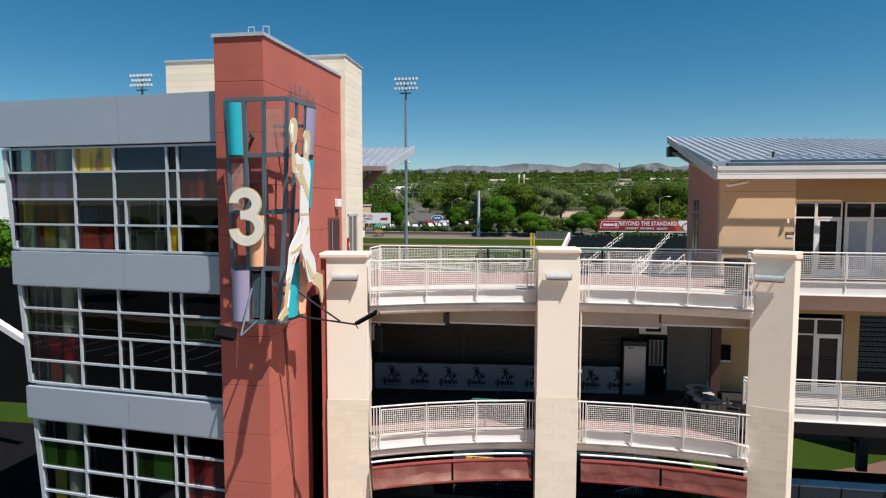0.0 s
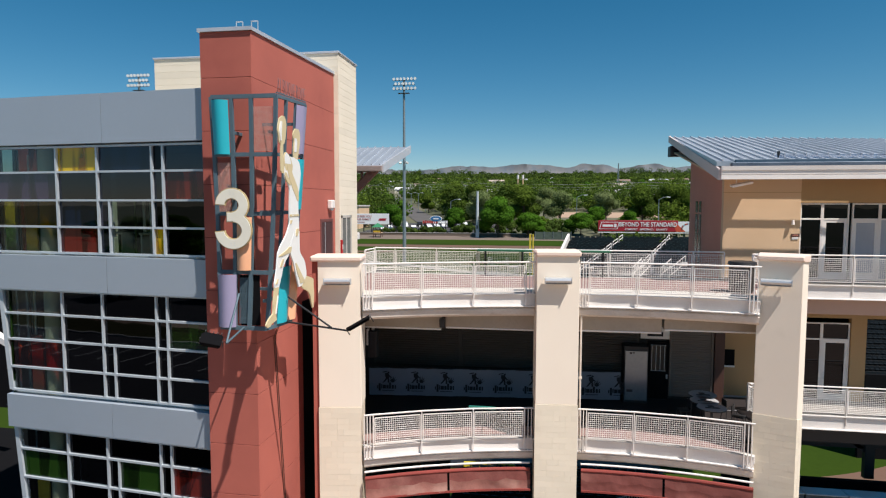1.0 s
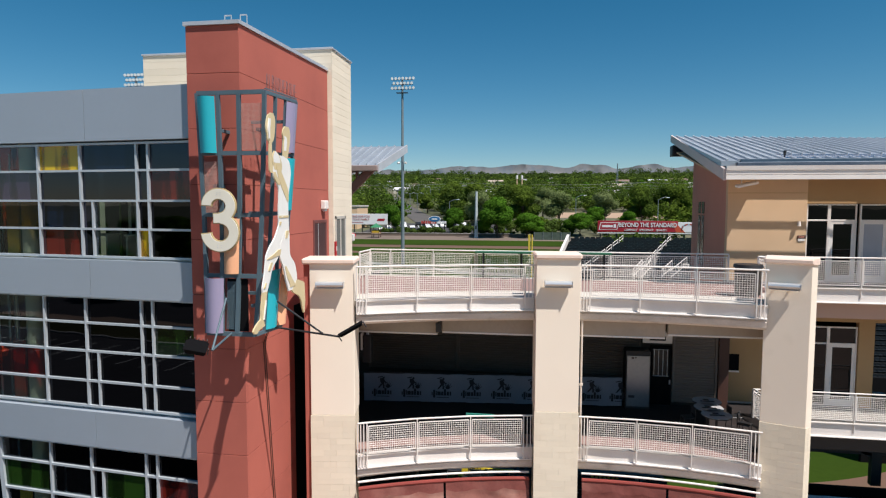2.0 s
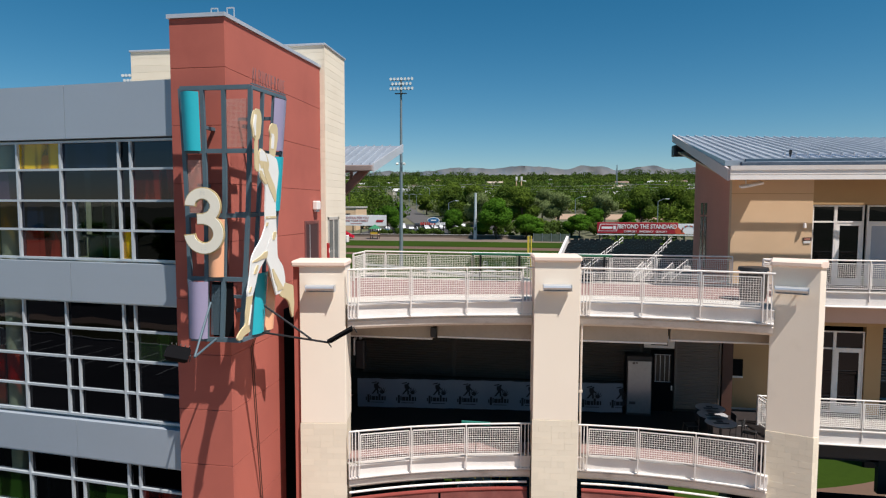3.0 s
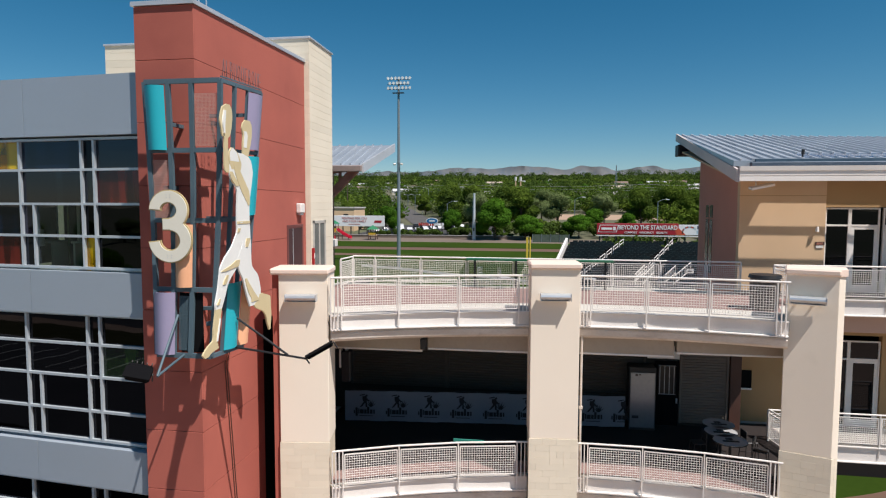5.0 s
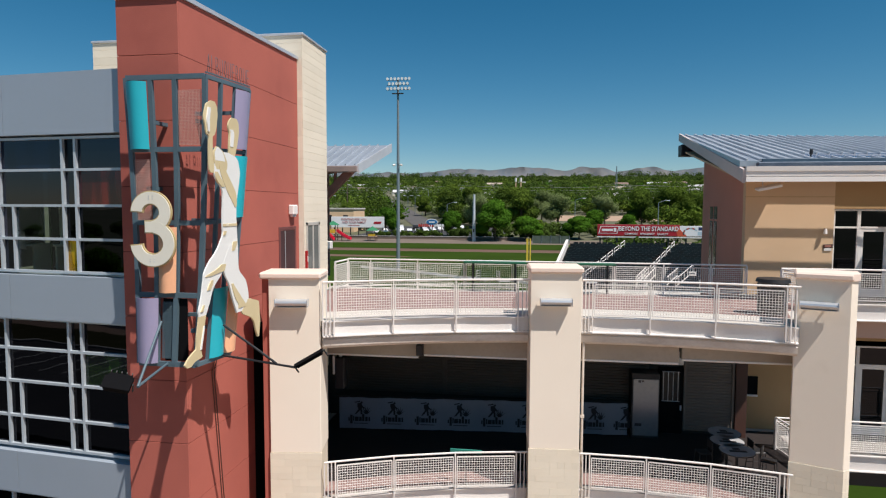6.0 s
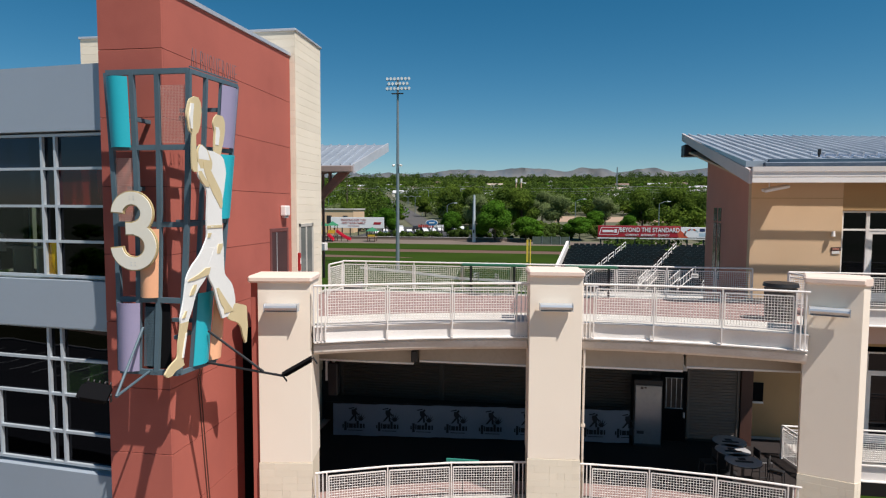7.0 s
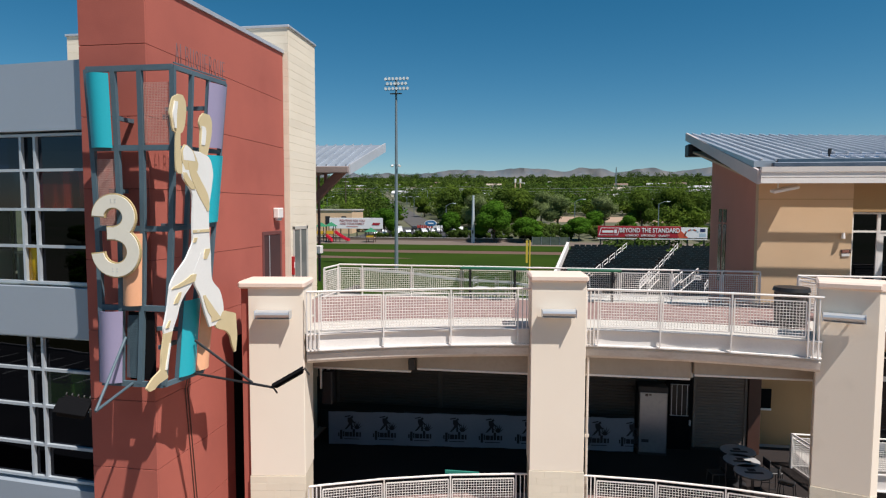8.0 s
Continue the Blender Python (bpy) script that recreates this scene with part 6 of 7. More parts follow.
def rib(place, u, w=0.11):
    g = Geo()
    for k in range(10):
        g.bar(place(u, k / 10), place(u, (k + 1) / 10), w, 0.09, up=(0, 1, 0) if place is front else (1, 0, 0))
    part("rib", g, STEELBLUE, art)


def tie(place, v, w=0.1):
    part("tie_bar", Geo().bar(place(0, v), place(1, v), 0.08, w), STEELBLUE, art)


for u in (0.0, 0.31, 0.62, 1.0):
    rib(front, u)
for u in (0.33, 0.66, 1.0):
    rib(side, u, 0.08)
for v in (0.0, 0.245, 0.5, 0.755, 1.0):
    tie(front, v, 0.12)
    tie(side, v, 0.1)
# braces back to the tower
for v, u in ((0.12, 0.2), (0.12, 0.9), (0.62, 0.2), (0.85, 0.3), (0.85, 0.9)):
    p = front(u, v)
    part("wall_bracket", Geo().bar(p, (p.x, TY0, p.z), 0.09, 0.09), STEELBLUE, art)
for v in (0.15, 0.5, 0.9):
    p = side(0.7, v)
    part("wall_bracket", Geo().bar(p, (TX1, p.y, p.z), 0.09, 0.09), STEELBLUE, art)


def sheet_panel(place, u0, u1, v0, v1, mat, label, bulge=0.16, out=(0, -1, 0)):
    """A curved enamel sheet, bowed outwards between two ribs."""
    g = Geo()
    n = 12
    o = Vector(out)
    for t in (0.0, 0.012):
        for i in range(n + 1):
            k = i / n
            b = o * (bulge * math.sin(math.pi * (0.08 + 0.84 * k)) - t + 0.05)
            for v in (v0, v1):
                g.v.append(tuple(place(u0 + (u1 - u0) * k, v) + b))
    m = 2 * (n + 1)
    for i in range(n):
        a = 2 * i
        g.f += [(a, a + 2, a + 3, a + 1), (m + a, m + a + 1, m + a + 3, m + a + 2), (a, m + a, m + a + 2, a + 2), (a + 1, a + 3, m + a + 3, m + a + 1)]
    g.f += [(0, 1, m + 1, m), (2 * n, m + 2 * n, m + 2 * n + 1, 2 * n + 1)]
    part("curved_sheet", g, mat, art, label, smooth=True)


sheet_panel(front, 0.02, 0.28, 0.755, 0.985, TEAL, "curved teal enamel sheet")
sheet_panel(front, 0.37, 0.64, 0.255, 0.485, PEACH, "curved peach enamel sheet")
sheet_panel(front, 0.0, 0.36, 0.005, 0.235, LILAC, "curved lilac enamel sheet")
sheet_panel(side, 0.62, 0.98, 0.765, 0.985, LILAC, "curved lilac enamel sheet", 0.1, (1, 0, 0))
sheet_panel(side, 0.62, 1.02, 0.51, 0.74, TEAL, "curved teal enamel sheet", 0.1, (1, 0, 0))
sheet_panel(side, 0.30, 0.72, 0.01, 0.26, TEAL, "curved teal enamel sheet", 0.1, (1, 0, 0))
sheet_panel(side, 0.75, 1.08, 0.01, 0.27, PEACH, "curved peach enamel sheet", 0.1, (1, 0, 0))


RUST_WIRE = material("rust_wire", (0.55, 0.33, 0.28), 0.55, (0.42, 0.22, 0.18), 3, 30, 0.5, 0.0)


def wire_sheet(u0, u1, v0, v1, mat=RUST_WIRE):
    """A square of woven wire between ribs."""
    g = Geo()
    a, b, c, d = front(u0, v0), front(u1, v0), front(u1, v1), front(u0, v1)
    n, k = 16, 38
    for i in range(n + 1):
        g.bar(a.lerp(b, i / n), d.lerp(c, i / n), 0.008, 0.008, up=(0, 1, 0))
    for j in range(k + 1):
        g.bar(a.lerp(d, j / k), b.lerp(c, j / k), 0.008, 0.008)
    part("wire_sheet", g, mat, art, "rusty woven wire sheet", tidy=False, kind="stuff")


wire_sheet(0.66, 0.95, 0.77, 0.955)
wire_sheet(0.40, 0.62, 0.02, 0.22, STEELBLUE)
# the tower's shadow behind this cell, painted as an added black board
part("backing_board", Geo().box((-8.86, 16.3, 10.02), (-8.24, 16.33, 11.55), None, 0.005), FLATBLACK, art, "black board that stands in for the shadow behind the wire")
wire_sheet(0.04, 0.28, 0.5, 0.72)


def lettering(body, size, m, depth, bold, mat, name, label, parent, spacing=1.0, narrow=1.0, fit=None):
    """Raised letters from the built-in font, turned into one mesh."""
    cu = bpy.data.curves.new(name, "FONT")
    cu.body, cu.size, cu.extrude, cu.offset = body, size, depth, bold
    cu.align_x, cu.align_y, cu.space_character, cu.resolution_u = "CENTER", "CENTER", spacing, 4
    tmp = bpy.data.objects.new(name, cu)
    me = bpy.data.meshes.new_from_object(tmp)
    bpy.data.objects.remove(tmp)
    me.materials.clear()
    me.materials.append(mat)
    if fit:
        c = np.array([v.co[:2] for v in me.vertices])
        lo, hi = c.min(0), c.max(0)
        sx, sy = fit[0] / (hi[0] - lo[0]), fit[1] / (hi[1] - lo[1])
        me.transform(m @ Matrix.Diagonal((sx, sy, 1, 1)) @ Matrix.Translation((-(lo[0] + hi[0]) / 2, -(lo[1] + hi[1]) / 2, 0)))
    else:
        me.transform(m @ Matrix.Diagonal((narrow, 1, 1, 1)))
    ob = new(name, me)
    if parent:
        ob.parent = parent
        ob.matrix_parent_inverse = world_of(parent).inverted()
    return tagged(ob, label)


# the numeral, an ivory face on an ochre rim
three = thing("numeral_sign", "large ivory number three with an ochre rim on the lattice", "sign", (-8.9, 15.95, 12.4))
def bow(g, cx, cy, rx, ry, a0, a1, half, grow, m, back, front_z, n=26):
    """A flat curved stroke from angle a0 to a1, pushed between two depths."""
    o = len(g.v)
    for i in range(n + 1):
        a = radians(a0 + (a1 - a0) * i / n)
        c = Vector((cx + rx * math.cos(a), cy + ry * math.sin(a), 0))
        d = Vector((-rx * math.sin(a), ry * math.cos(a), 0)).normalized() * (1 if a1 > a0 else -1)
        nrm = Vector((-d.y, d.x, 0)) * (half + grow)
        c += d * (grow if i == n else -grow if i == 0 else 0.0)
        for z in (back, front_z):
            for s in (1, -1):
                p = c + nrm * s
                g.v.append(tuple(m @ Vector((p.x, p.y, z))))
    for i in range(n):
        k = o + 4 * i
        g.f += [(k + 2, k + 3, k + 7, k + 6), (k, k + 4, k + 5, k + 1), (k, k + 2, k + 6, k + 4), (k + 1, k + 5, k + 7, k + 3)]
    g.f += [(o, o + 1, o + 3, o + 2), (o + 4 * n, o + 4 * n + 2, o + 4 * n + 3, o + 4 * n + 1)]


def numeral_three(w, h, grow, depth, m):
    """A 3 of two bows and a short bar between them."""
    s = 0.079 * h
    g = Geo()
    bow(g, -0.025 * w, 0.226 * h, 0.45 * w - s, 0.196 * h, 176, -84, s, grow, m, 0.0, depth)
    bow(g, 0.0, -0.196 * h, 0.5 * w - s, 0.226 * h, 86, -174, s, grow, m, 0.0, depth + 0.0015)
    g.box((-0.16 * w - grow, -0.042 * h - grow, 0.0), (0.06 * w, 0.102 * h + grow, depth - 0.0015), m)
    return g


part("rim", numeral_three(1.12, 1.76, 0.028, 0.045, pose(-8.88, 16.03, 13.24, 90, 0, 0)), GOLD, three, "ochre rim of the numeral", kind="stuff")
part("face", numeral_three(1.12, 1.76, 0.0, 0.02, pose(-8.88, 15.982, 13.24, 90, 0, 0)), IVORY, three, "ivory face of the numeral", kind="stuff")
bolts = [(-8.9 + dx, z) for z in (14.02, 13.96, 12.53, 12.47) for dx in (-0.04, 0.06)]
for x, z in bolts:
    part("bolt", Geo().tube((x, 15.962, z), (x, 15.955, z), 0.012, 6), ALU, three)
for z in (12.6, 13.9):
    part("stand_off", Geo().bar((-8.9, 16.04, z), (-8.9, 16.22, z), 0.06, 0.06), STEELBLUE, three)

# thin letters along the flank's top
letters = thing("letter_sign", "row of thin grey steel letters above the lattice", "sign", (-7.5, 17.1, 16.9))
LETTER_STEEL = material("letter_steel", (0.17, 0.12, 0.125), 0.5, (0.13, 0.09, 0.095), 2, 20, 0.4, 0.02)
word = "ALBUQUERQUE"
for i, ch in enumerate(word):
    k = (i + 0.5) / len(word)
    p = side(0.02 + 0.98 * k, 1.0)
    lettering(ch, 0.58, pose(p.x + 0.02, p.y, 17.13, 90, 0, 88), 0.006, -0.018, LETTER_STEEL, "letter", "", letters, fit=(0.115, 0.42))
part("base_bar", Geo().bar(side(0.0, 1.0) + Vector((0.02, 0, 0.09)), side(1.0, 1.0) + Vector((0.02, 0, 0.09)), 0.03, 0.03), STEELBLUE, letters)

# the cut-out figure: one flat plain shape
FX = -7.22


LAYER = [0.0]


def rounded(rows, steps=5):
    """More slices between the given ones, along a smooth curve."""
    pts = [Vector(r) for r in rows]
    out = []
    for i in range(len(pts) - 1):
        p0, p1, p2, p3 = pts[max(i - 1, 0)], pts[i], pts[i + 1], pts[min(i + 2, len(pts) - 1)]
        for k in range(steps):
            t = k / steps
            z = p1[0] + (p2[0] - p1[0]) * t
            q = 0.5 * (2 * p1 + (p2 - p0) * t + (2 * p0 - 5 * p1 + 4 * p2 - p3) * t * t + (3 * p1 - p0 - 3 * p2 + p3) * t ** 3)
            out.append((z, min(q[1], q[2]), max(q[1], q[2])))
    return out + [tuple(pts[-1])]


def slices(rows, tone):
    """A flat upright shape given as slices (height, near edge, far edge)."""
    LAYER[0] += 0.0014
    rows = rounded(rows)
    x, n, first = FX + LAYER[0], len(rows), len(fig.f)
    front = [(x, a, z) for z, a, b in rows] + [(x, b, z) for z, a, b in rows]
    vs = front + [(FX - 0.03, y, z) for _, y, z in front]
    rim = list(range(n)) + list(range(2 * n - 1, n - 1, -1))
    fs = [(i, i + 1, n + i + 1, n + i) for i in range(n - 1)] + [(2 * n + i, 3 * n + i, 3 * n + i + 1, 2 * n + i + 1) for i in range(n - 1)]
    fs += [(a, b, 2 * n + b, 2 * n + a) for a, b in zip(rim, rim[1:] + rim[:1])]
    fig.add(vs, fs)
    TONE.extend([tone] * (len(fig.f) - first))


fig = Geo()
TONE = []
# glove and raised arm
slices([(16.17, 15.8, 15.97), (16.08, 15.62, 16.05), (15.9, 15.53, 16.08), (15.73, 15.49, 16.05), (15.56, 15.54, 16.01), (15.41, 15.58, 15.93), (15.37, 15.68, 15.85), (15.1, 15.67, 15.84), (14.87, 15.66, 15.85), (14.61, 15.67, 15.92), (14.55, 15.73, 15.94)], 1)
# head, cap and neck
slices([(15.92, 16.73, 17.0), (15.83, 16.62, 17.07), (15.7, 16.56, 17.09), (15.52, 16.61, 17.07), (15.33, 16.59, 17.01), (15.17, 16.58, 16.94), (15.04, 16.58, 16.88), (14.84, 16.59, 16.78)], 1)
# torso
slices([(15.06, 16.27, 16.56), (14.99, 16.04, 16.88), (14.9, 15.93, 17.01), (14.63, 15.88, 17.09), (14.45, 15.91, 17.06), (14.3, 16.09, 17.02), (14.14, 16.23, 16.97), (13.9, 16.24, 16.9), (13.59, 16.21, 16.87), (13.34, 16.2, 16.88), (13.1, 16.19, 16.89), (12.85, 16.01, 16.91)], 0)
# free hand
slices([(15.16, 15.99, 16.09), (15.07, 15.91, 16.28), (14.96, 15.87, 16.38), (14.8, 15.88, 16.48), (14.64, 15.98, 16.45)], 1)
slices([(15.15, 16.01, 16.07), (15.07, 15.94, 16.24), (14.99, 15.91, 16.31), (14.84, 15.93, 16.37)], 0)
# leading leg
slices([(12.87, 16.01, 16.91), (12.69, 15.82, 16.71), (12.53, 15.58, 16.49), (12.31, 15.37, 16.24), (12.15, 15.32, 16.04), (12.0, 15.28, 15.82), (11.84, 15.24, 15.67), (11.62, 15.16, 15.56), (11.47, 15.1, 15.46), (11.31, 15.11, 15.37)], 0)
# leading shin and shoe
slices([(11.35, 15.1, 15.38), (11.2, 15.07, 15.33), (10.93, 15.0, 15.26), (10.66, 14.96, 15.19), (10.58, 14.76, 15.16), (10.51, 14.63, 15.17), (10.44, 14.54, 15.18), (10.4, 14.52, 14.9), (10.33, 14.6, 14.76)], 1)
# trailing leg
slices([(12.85, 16.49, 16.91), (12.47, 16.21, 16.91), (12.19, 16.24, 16.96), (11.94, 16.43, 17.26), (11.66, 16.55, 17.39), (11.46, 16.64, 17.42), (11.29, 16.73, 17.37), (11.16, 16.79, 17.18)], 0)
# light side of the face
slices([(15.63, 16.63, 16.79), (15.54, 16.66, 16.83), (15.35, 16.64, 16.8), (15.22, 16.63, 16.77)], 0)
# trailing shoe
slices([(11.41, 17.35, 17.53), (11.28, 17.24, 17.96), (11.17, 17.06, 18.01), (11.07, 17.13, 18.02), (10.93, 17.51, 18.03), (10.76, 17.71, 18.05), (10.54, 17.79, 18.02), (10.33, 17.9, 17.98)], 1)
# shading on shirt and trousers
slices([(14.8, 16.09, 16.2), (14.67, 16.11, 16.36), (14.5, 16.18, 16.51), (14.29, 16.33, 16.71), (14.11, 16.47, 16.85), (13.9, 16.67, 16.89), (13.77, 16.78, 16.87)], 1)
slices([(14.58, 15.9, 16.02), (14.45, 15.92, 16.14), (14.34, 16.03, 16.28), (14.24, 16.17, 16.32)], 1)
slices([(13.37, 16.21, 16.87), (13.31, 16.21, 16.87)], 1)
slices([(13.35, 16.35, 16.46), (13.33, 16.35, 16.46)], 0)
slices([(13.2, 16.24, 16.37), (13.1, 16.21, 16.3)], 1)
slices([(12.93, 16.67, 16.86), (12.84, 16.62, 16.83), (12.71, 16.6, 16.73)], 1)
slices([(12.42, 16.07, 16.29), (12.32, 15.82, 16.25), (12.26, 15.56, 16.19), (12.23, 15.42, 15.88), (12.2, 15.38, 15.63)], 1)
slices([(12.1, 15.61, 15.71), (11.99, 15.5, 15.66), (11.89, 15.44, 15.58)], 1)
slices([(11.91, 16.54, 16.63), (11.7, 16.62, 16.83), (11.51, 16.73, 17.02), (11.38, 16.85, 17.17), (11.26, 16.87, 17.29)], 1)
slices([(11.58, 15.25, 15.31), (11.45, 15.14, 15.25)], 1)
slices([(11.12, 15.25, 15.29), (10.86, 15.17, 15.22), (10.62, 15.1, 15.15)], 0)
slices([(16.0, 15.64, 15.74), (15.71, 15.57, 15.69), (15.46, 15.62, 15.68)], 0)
FIGURE_WHITE = material("white_enamel", (0.80, 0.80, 0.77), 0.5, (0.72, 0.72, 0.68), 1.2, 20, 0.5, 0.03)
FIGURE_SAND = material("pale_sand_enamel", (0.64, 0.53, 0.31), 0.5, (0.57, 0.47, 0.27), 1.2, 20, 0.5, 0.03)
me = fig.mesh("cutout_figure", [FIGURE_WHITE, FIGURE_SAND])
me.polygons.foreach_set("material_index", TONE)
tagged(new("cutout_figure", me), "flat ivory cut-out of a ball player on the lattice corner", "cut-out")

# struts with floodlights
def flood(arms, steel, head_at, head_turn, size, label):
    """Round arms that meet at a yoke, with a finned floodlight head."""
    ob = thing("floodlight_arm", label, "floodlight", arms[0][0], "sculpture floodlights")
    for a, b in arms:
        part("arm", Geo().tube(a, b, 0.03, 8), steel, ob)
    m = Matrix.Translation(head_at) @ pose(0, 0, 0, *head_turn)
    w, d, h = size
    part("head", Geo().box((-w, -d, -h), (w, d, h), m, 0.05), FLATBLACK, ob)
    part("visor", Geo().box((-w - 0.02, -d - 0.03, h), (w + 0.02, d * 0.4, h + 0.025), m, 0.008), FLATBLACK, ob)
    for s in (-1, 1):
        part("yoke", Geo().box((s * (w + 0.03) - 0.012, -0.03, -h - 0.12), (s * (w + 0.03) + 0.012, 0.03, 0.03), m, 0.006), BLACK, ob)
    for k in range(5):
        part("fin", Geo().box((-w * 0.8 + k * w * 0.4 - 0.008, d, -h * 0.8), (-w * 0.8 + k * w * 0.4 + 0.008, d + 0.05, h * 0.8), m), BLACK, ob)
    return ob


flood([((-8.7, 16.15, 9.98), (-8.5, 14.75, 9.83)), ((-8.83, 16.15, 11.0), (-8.5, 14.75, 9.83))], STEELBLUE, (-8.87, 14.62, 9.93), (40, 14, 22), (0.27, 0.2, 0.11), "black floodlight on two slate-blue arms below the lattice")
flood([((-7.7, 16.9, 10.05), (-5.6, 16.6, 9.9)), ((-7.55, 16.75, 10.85), (-6.15, 16.68, 9.96))], BLACK, (-5.3, 16.7, 10.1), (15, -30, 10), (0.38, 0.09, 0.05), "black floodlight on thin black arms beside the tower")
cable = thing("tower_cable", "two thin dark red cables down the red tower", "cable", (-8.6, 18.0, 4))
for d in (0.0, 0.11):
    g = Geo()
    for a, b in (((-8.1, 17.35 + d, 9.95), (-8.6, 18.0 + d, 9.3)), ((-8.6, 18.0 + d, 9.3), (-8.605, 18.66 + d, 3.0)), ((-8.605, 18.66 + d, 3.0), (-8.605, 18.9 + d, 0.3))):
        g.tube(a, b, 0.014, 6)
    part("cable", g, BROWN, cable)

# ---- seating ----
SEAT = material("green_seat", (0.0022, 0.009, 0.011), 0.5, (0.0035, 0.013, 0.0165), 0.5, 10, 0.4, 0.0, island=0.45)
RISER = material("stand_concrete", (0.002, 0.0027, 0.003), 0.9, None, 0.6, 10, 0.4, 0.1)


def stand(x0, x1, y0, y1, z0, z1, rows, aisles, label, seat_mat=SEAT, skew=0.0, lean=0.0):
    """A raked stand that rises away: steps, rows of seats, stair rails."""
    ob = thing("seating_stand", label, "seating", ((x0 + x1) / 2, y0, z0 - 1))
    seats = Geo()
    for r in range(rows):
        k0, k1 = r / rows, (r + 1) / rows
        ya, yb = y0 + (y1 - y0) * k0, y0 + (y1 - y0) * k1
        z = z0 + (z1 - z0) * k0
        part("step", Geo().box((x0 + skew * k0, ya, z - 3.0), (x1 + skew * k0, yb - 0.002, z)), RISER, ob)
        x = x0 + 0.3 + skew * k0 + 0.26 * (r % 2)
        while x < x1 - 0.4 + skew * k0:
            if all(abs(x + 0.25 - (a + lean * k0)) > 0.5 for a in aisles):
                seats.box((x, yb - 0.42, z + 0.18), (x + 0.44, yb - 0.08, z + 0.24))
                seats.box((x, yb - 0.14, z + 0.22), (x + 0.44, yb - 0.08, z + 0.52))
            x += 0.52
    part("seating", seats, seat_mat, ob, "dark green folding seats", kind="stuff", tidy=False)
    for a in aisles:
        for n in range(0, rows - 1, 3):
            k0, k1 = n / rows, min(1, (n + 2.2) / rows)
            p = Vector((a + lean * k0, y0 + (y1 - y0) * k0, z0 + (z1 - z0) * k0))
            q = Vector((a + lean * k1, y0 + (y1 - y0) * k1, z0 + (z1 - z0) * k1))
            g = Geo()
            for h in (0.28, 0.58):
                g.tube(p + Vector((0, 0, h)), q + Vector((0, 0, h)), 0.028, 6)
            for w in (p, q):
                g.tube(w, w + Vector((0, 0, 0.58)), 0.028, 6)
            part("aisle_rail", g, WHITE, ob, "white steel aisle rail")
    return ob


# shaded copy of the seat colour for the stand beyond the wing
SEAT_SHADE = material("dark_seat", (0.004, 0.008, 0.012), 0.5, (0.003, 0.006, 0.009), 0.5, 10, 0.4, 0.0, island=0.25)
far_stand = stand(1.25, 17.0, 49.5, 61.0, 7.9, 10.2, 20, (3.1, 7.5, 11.9), "dark green stadium seats in rising rows with white aisle rails", SEAT, 1.75, 5.0)
part("end_wall", Geo().prism([(0.98, 49.3, 6.2), (2.8, 61.3, 8.5), (2.8, 61.3, 10.8), (0.98, 49.3, 8.45)], (0.22, 0, 0)), WHITE, far_stand, "white sloping end wall")
stand(29.0, 62.0, 58.0, 84.0, -11.2, 2.3, 32, (30.5, 37.5), "seats beyond the wing, shade put into their near-black colour", SEAT_SHADE, 0.0, 22.0)
# added screen, sized to darken this gap in the camera's view
setting("wall_stand", Geo().box((24.6, 49.8, -7.0), (44.0, 50.1, 0.72), None, 0.02), FLATBLACK, "added black screen that hides grass before the shaded stand", "wall")

stand(-4.8, 8.4, 30.6, 46.0, -2.6, -6.0, 18, (2.0,), "dark teal seats that step down to the field")

# dugout roof with its boards, below the seats
ob = thing("dugout_roof", "black flat dugout roof at the foot of the seats", "roof", (1, 41, -5))
part("slab", Geo().box((-6.0, 39.7, -4.45), (8.4, 42.6, -4.25), None, 0.02), BLACK, ob)
for x in (-5.6, -1.2, 3.4, 8.0):
    part("post", Geo().box((x - 0.12, 42.2, land(x, 42) - 0.2), (x + 0.12, 42.44, -4.45)), BLACK, ob)
SIGN_YELLOW = material("sign_yellow", (0.75, 0.58, 0.03), 0.5, (0.66, 0.5, 0.03), 0.8, 8, 0.4, 0.0)
ob = thing("dugout_sign", "yellow board with black capital letters on the dugout", "sign", (-3.1, 39.6, -4.25))
part("board", Geo().box((-4.9, 39.58, -4.25), (-1.4, 39.66, -3.88), None, 0.01), SIGN_YELLOW, ob)
lettering("REAL RESULT", 0.40, pose(-3.15, 39.57, -4.06, 90, 0, 0), 0.006, 0.006, BLACK, "lettering", "black capital letters", ob, narrow=1.12)
ob = thing("dugout_sign", "black board with yellow bars and white letters on the dugout", "sign", (5.2, 39.6, -4.25))
part("board", Geo().box((2.6, 39.58, -4.25), (8.2, 39.66, -3.85), None, 0.01), BLACK, ob)
for k in range(7):
    part("text_bar", Geo().box((3.6 + k * 0.26, 39.566, -4.15), (3.78 + k * 0.26, 39.578, -3.93)), SIGN_YELLOW, ob)
lettering("INC", 0.36, pose(6.72, 39.57, -4.05, 90, 0, 0), 0.006, 0.006, WHITE, "lettering", "white capital letters", ob, narrow=1.1)

# ---- lights and poles ----
POLE = material("galvanised_pole", (0.24, 0.28, 0.30), 0.5, (0.19, 0.23, 0.25), 0.5, 8, 0.5, 0.02, metal=0.4)
LAMPF = material("flood_lens", (0.85, 0.87, 0.88), 0.2)


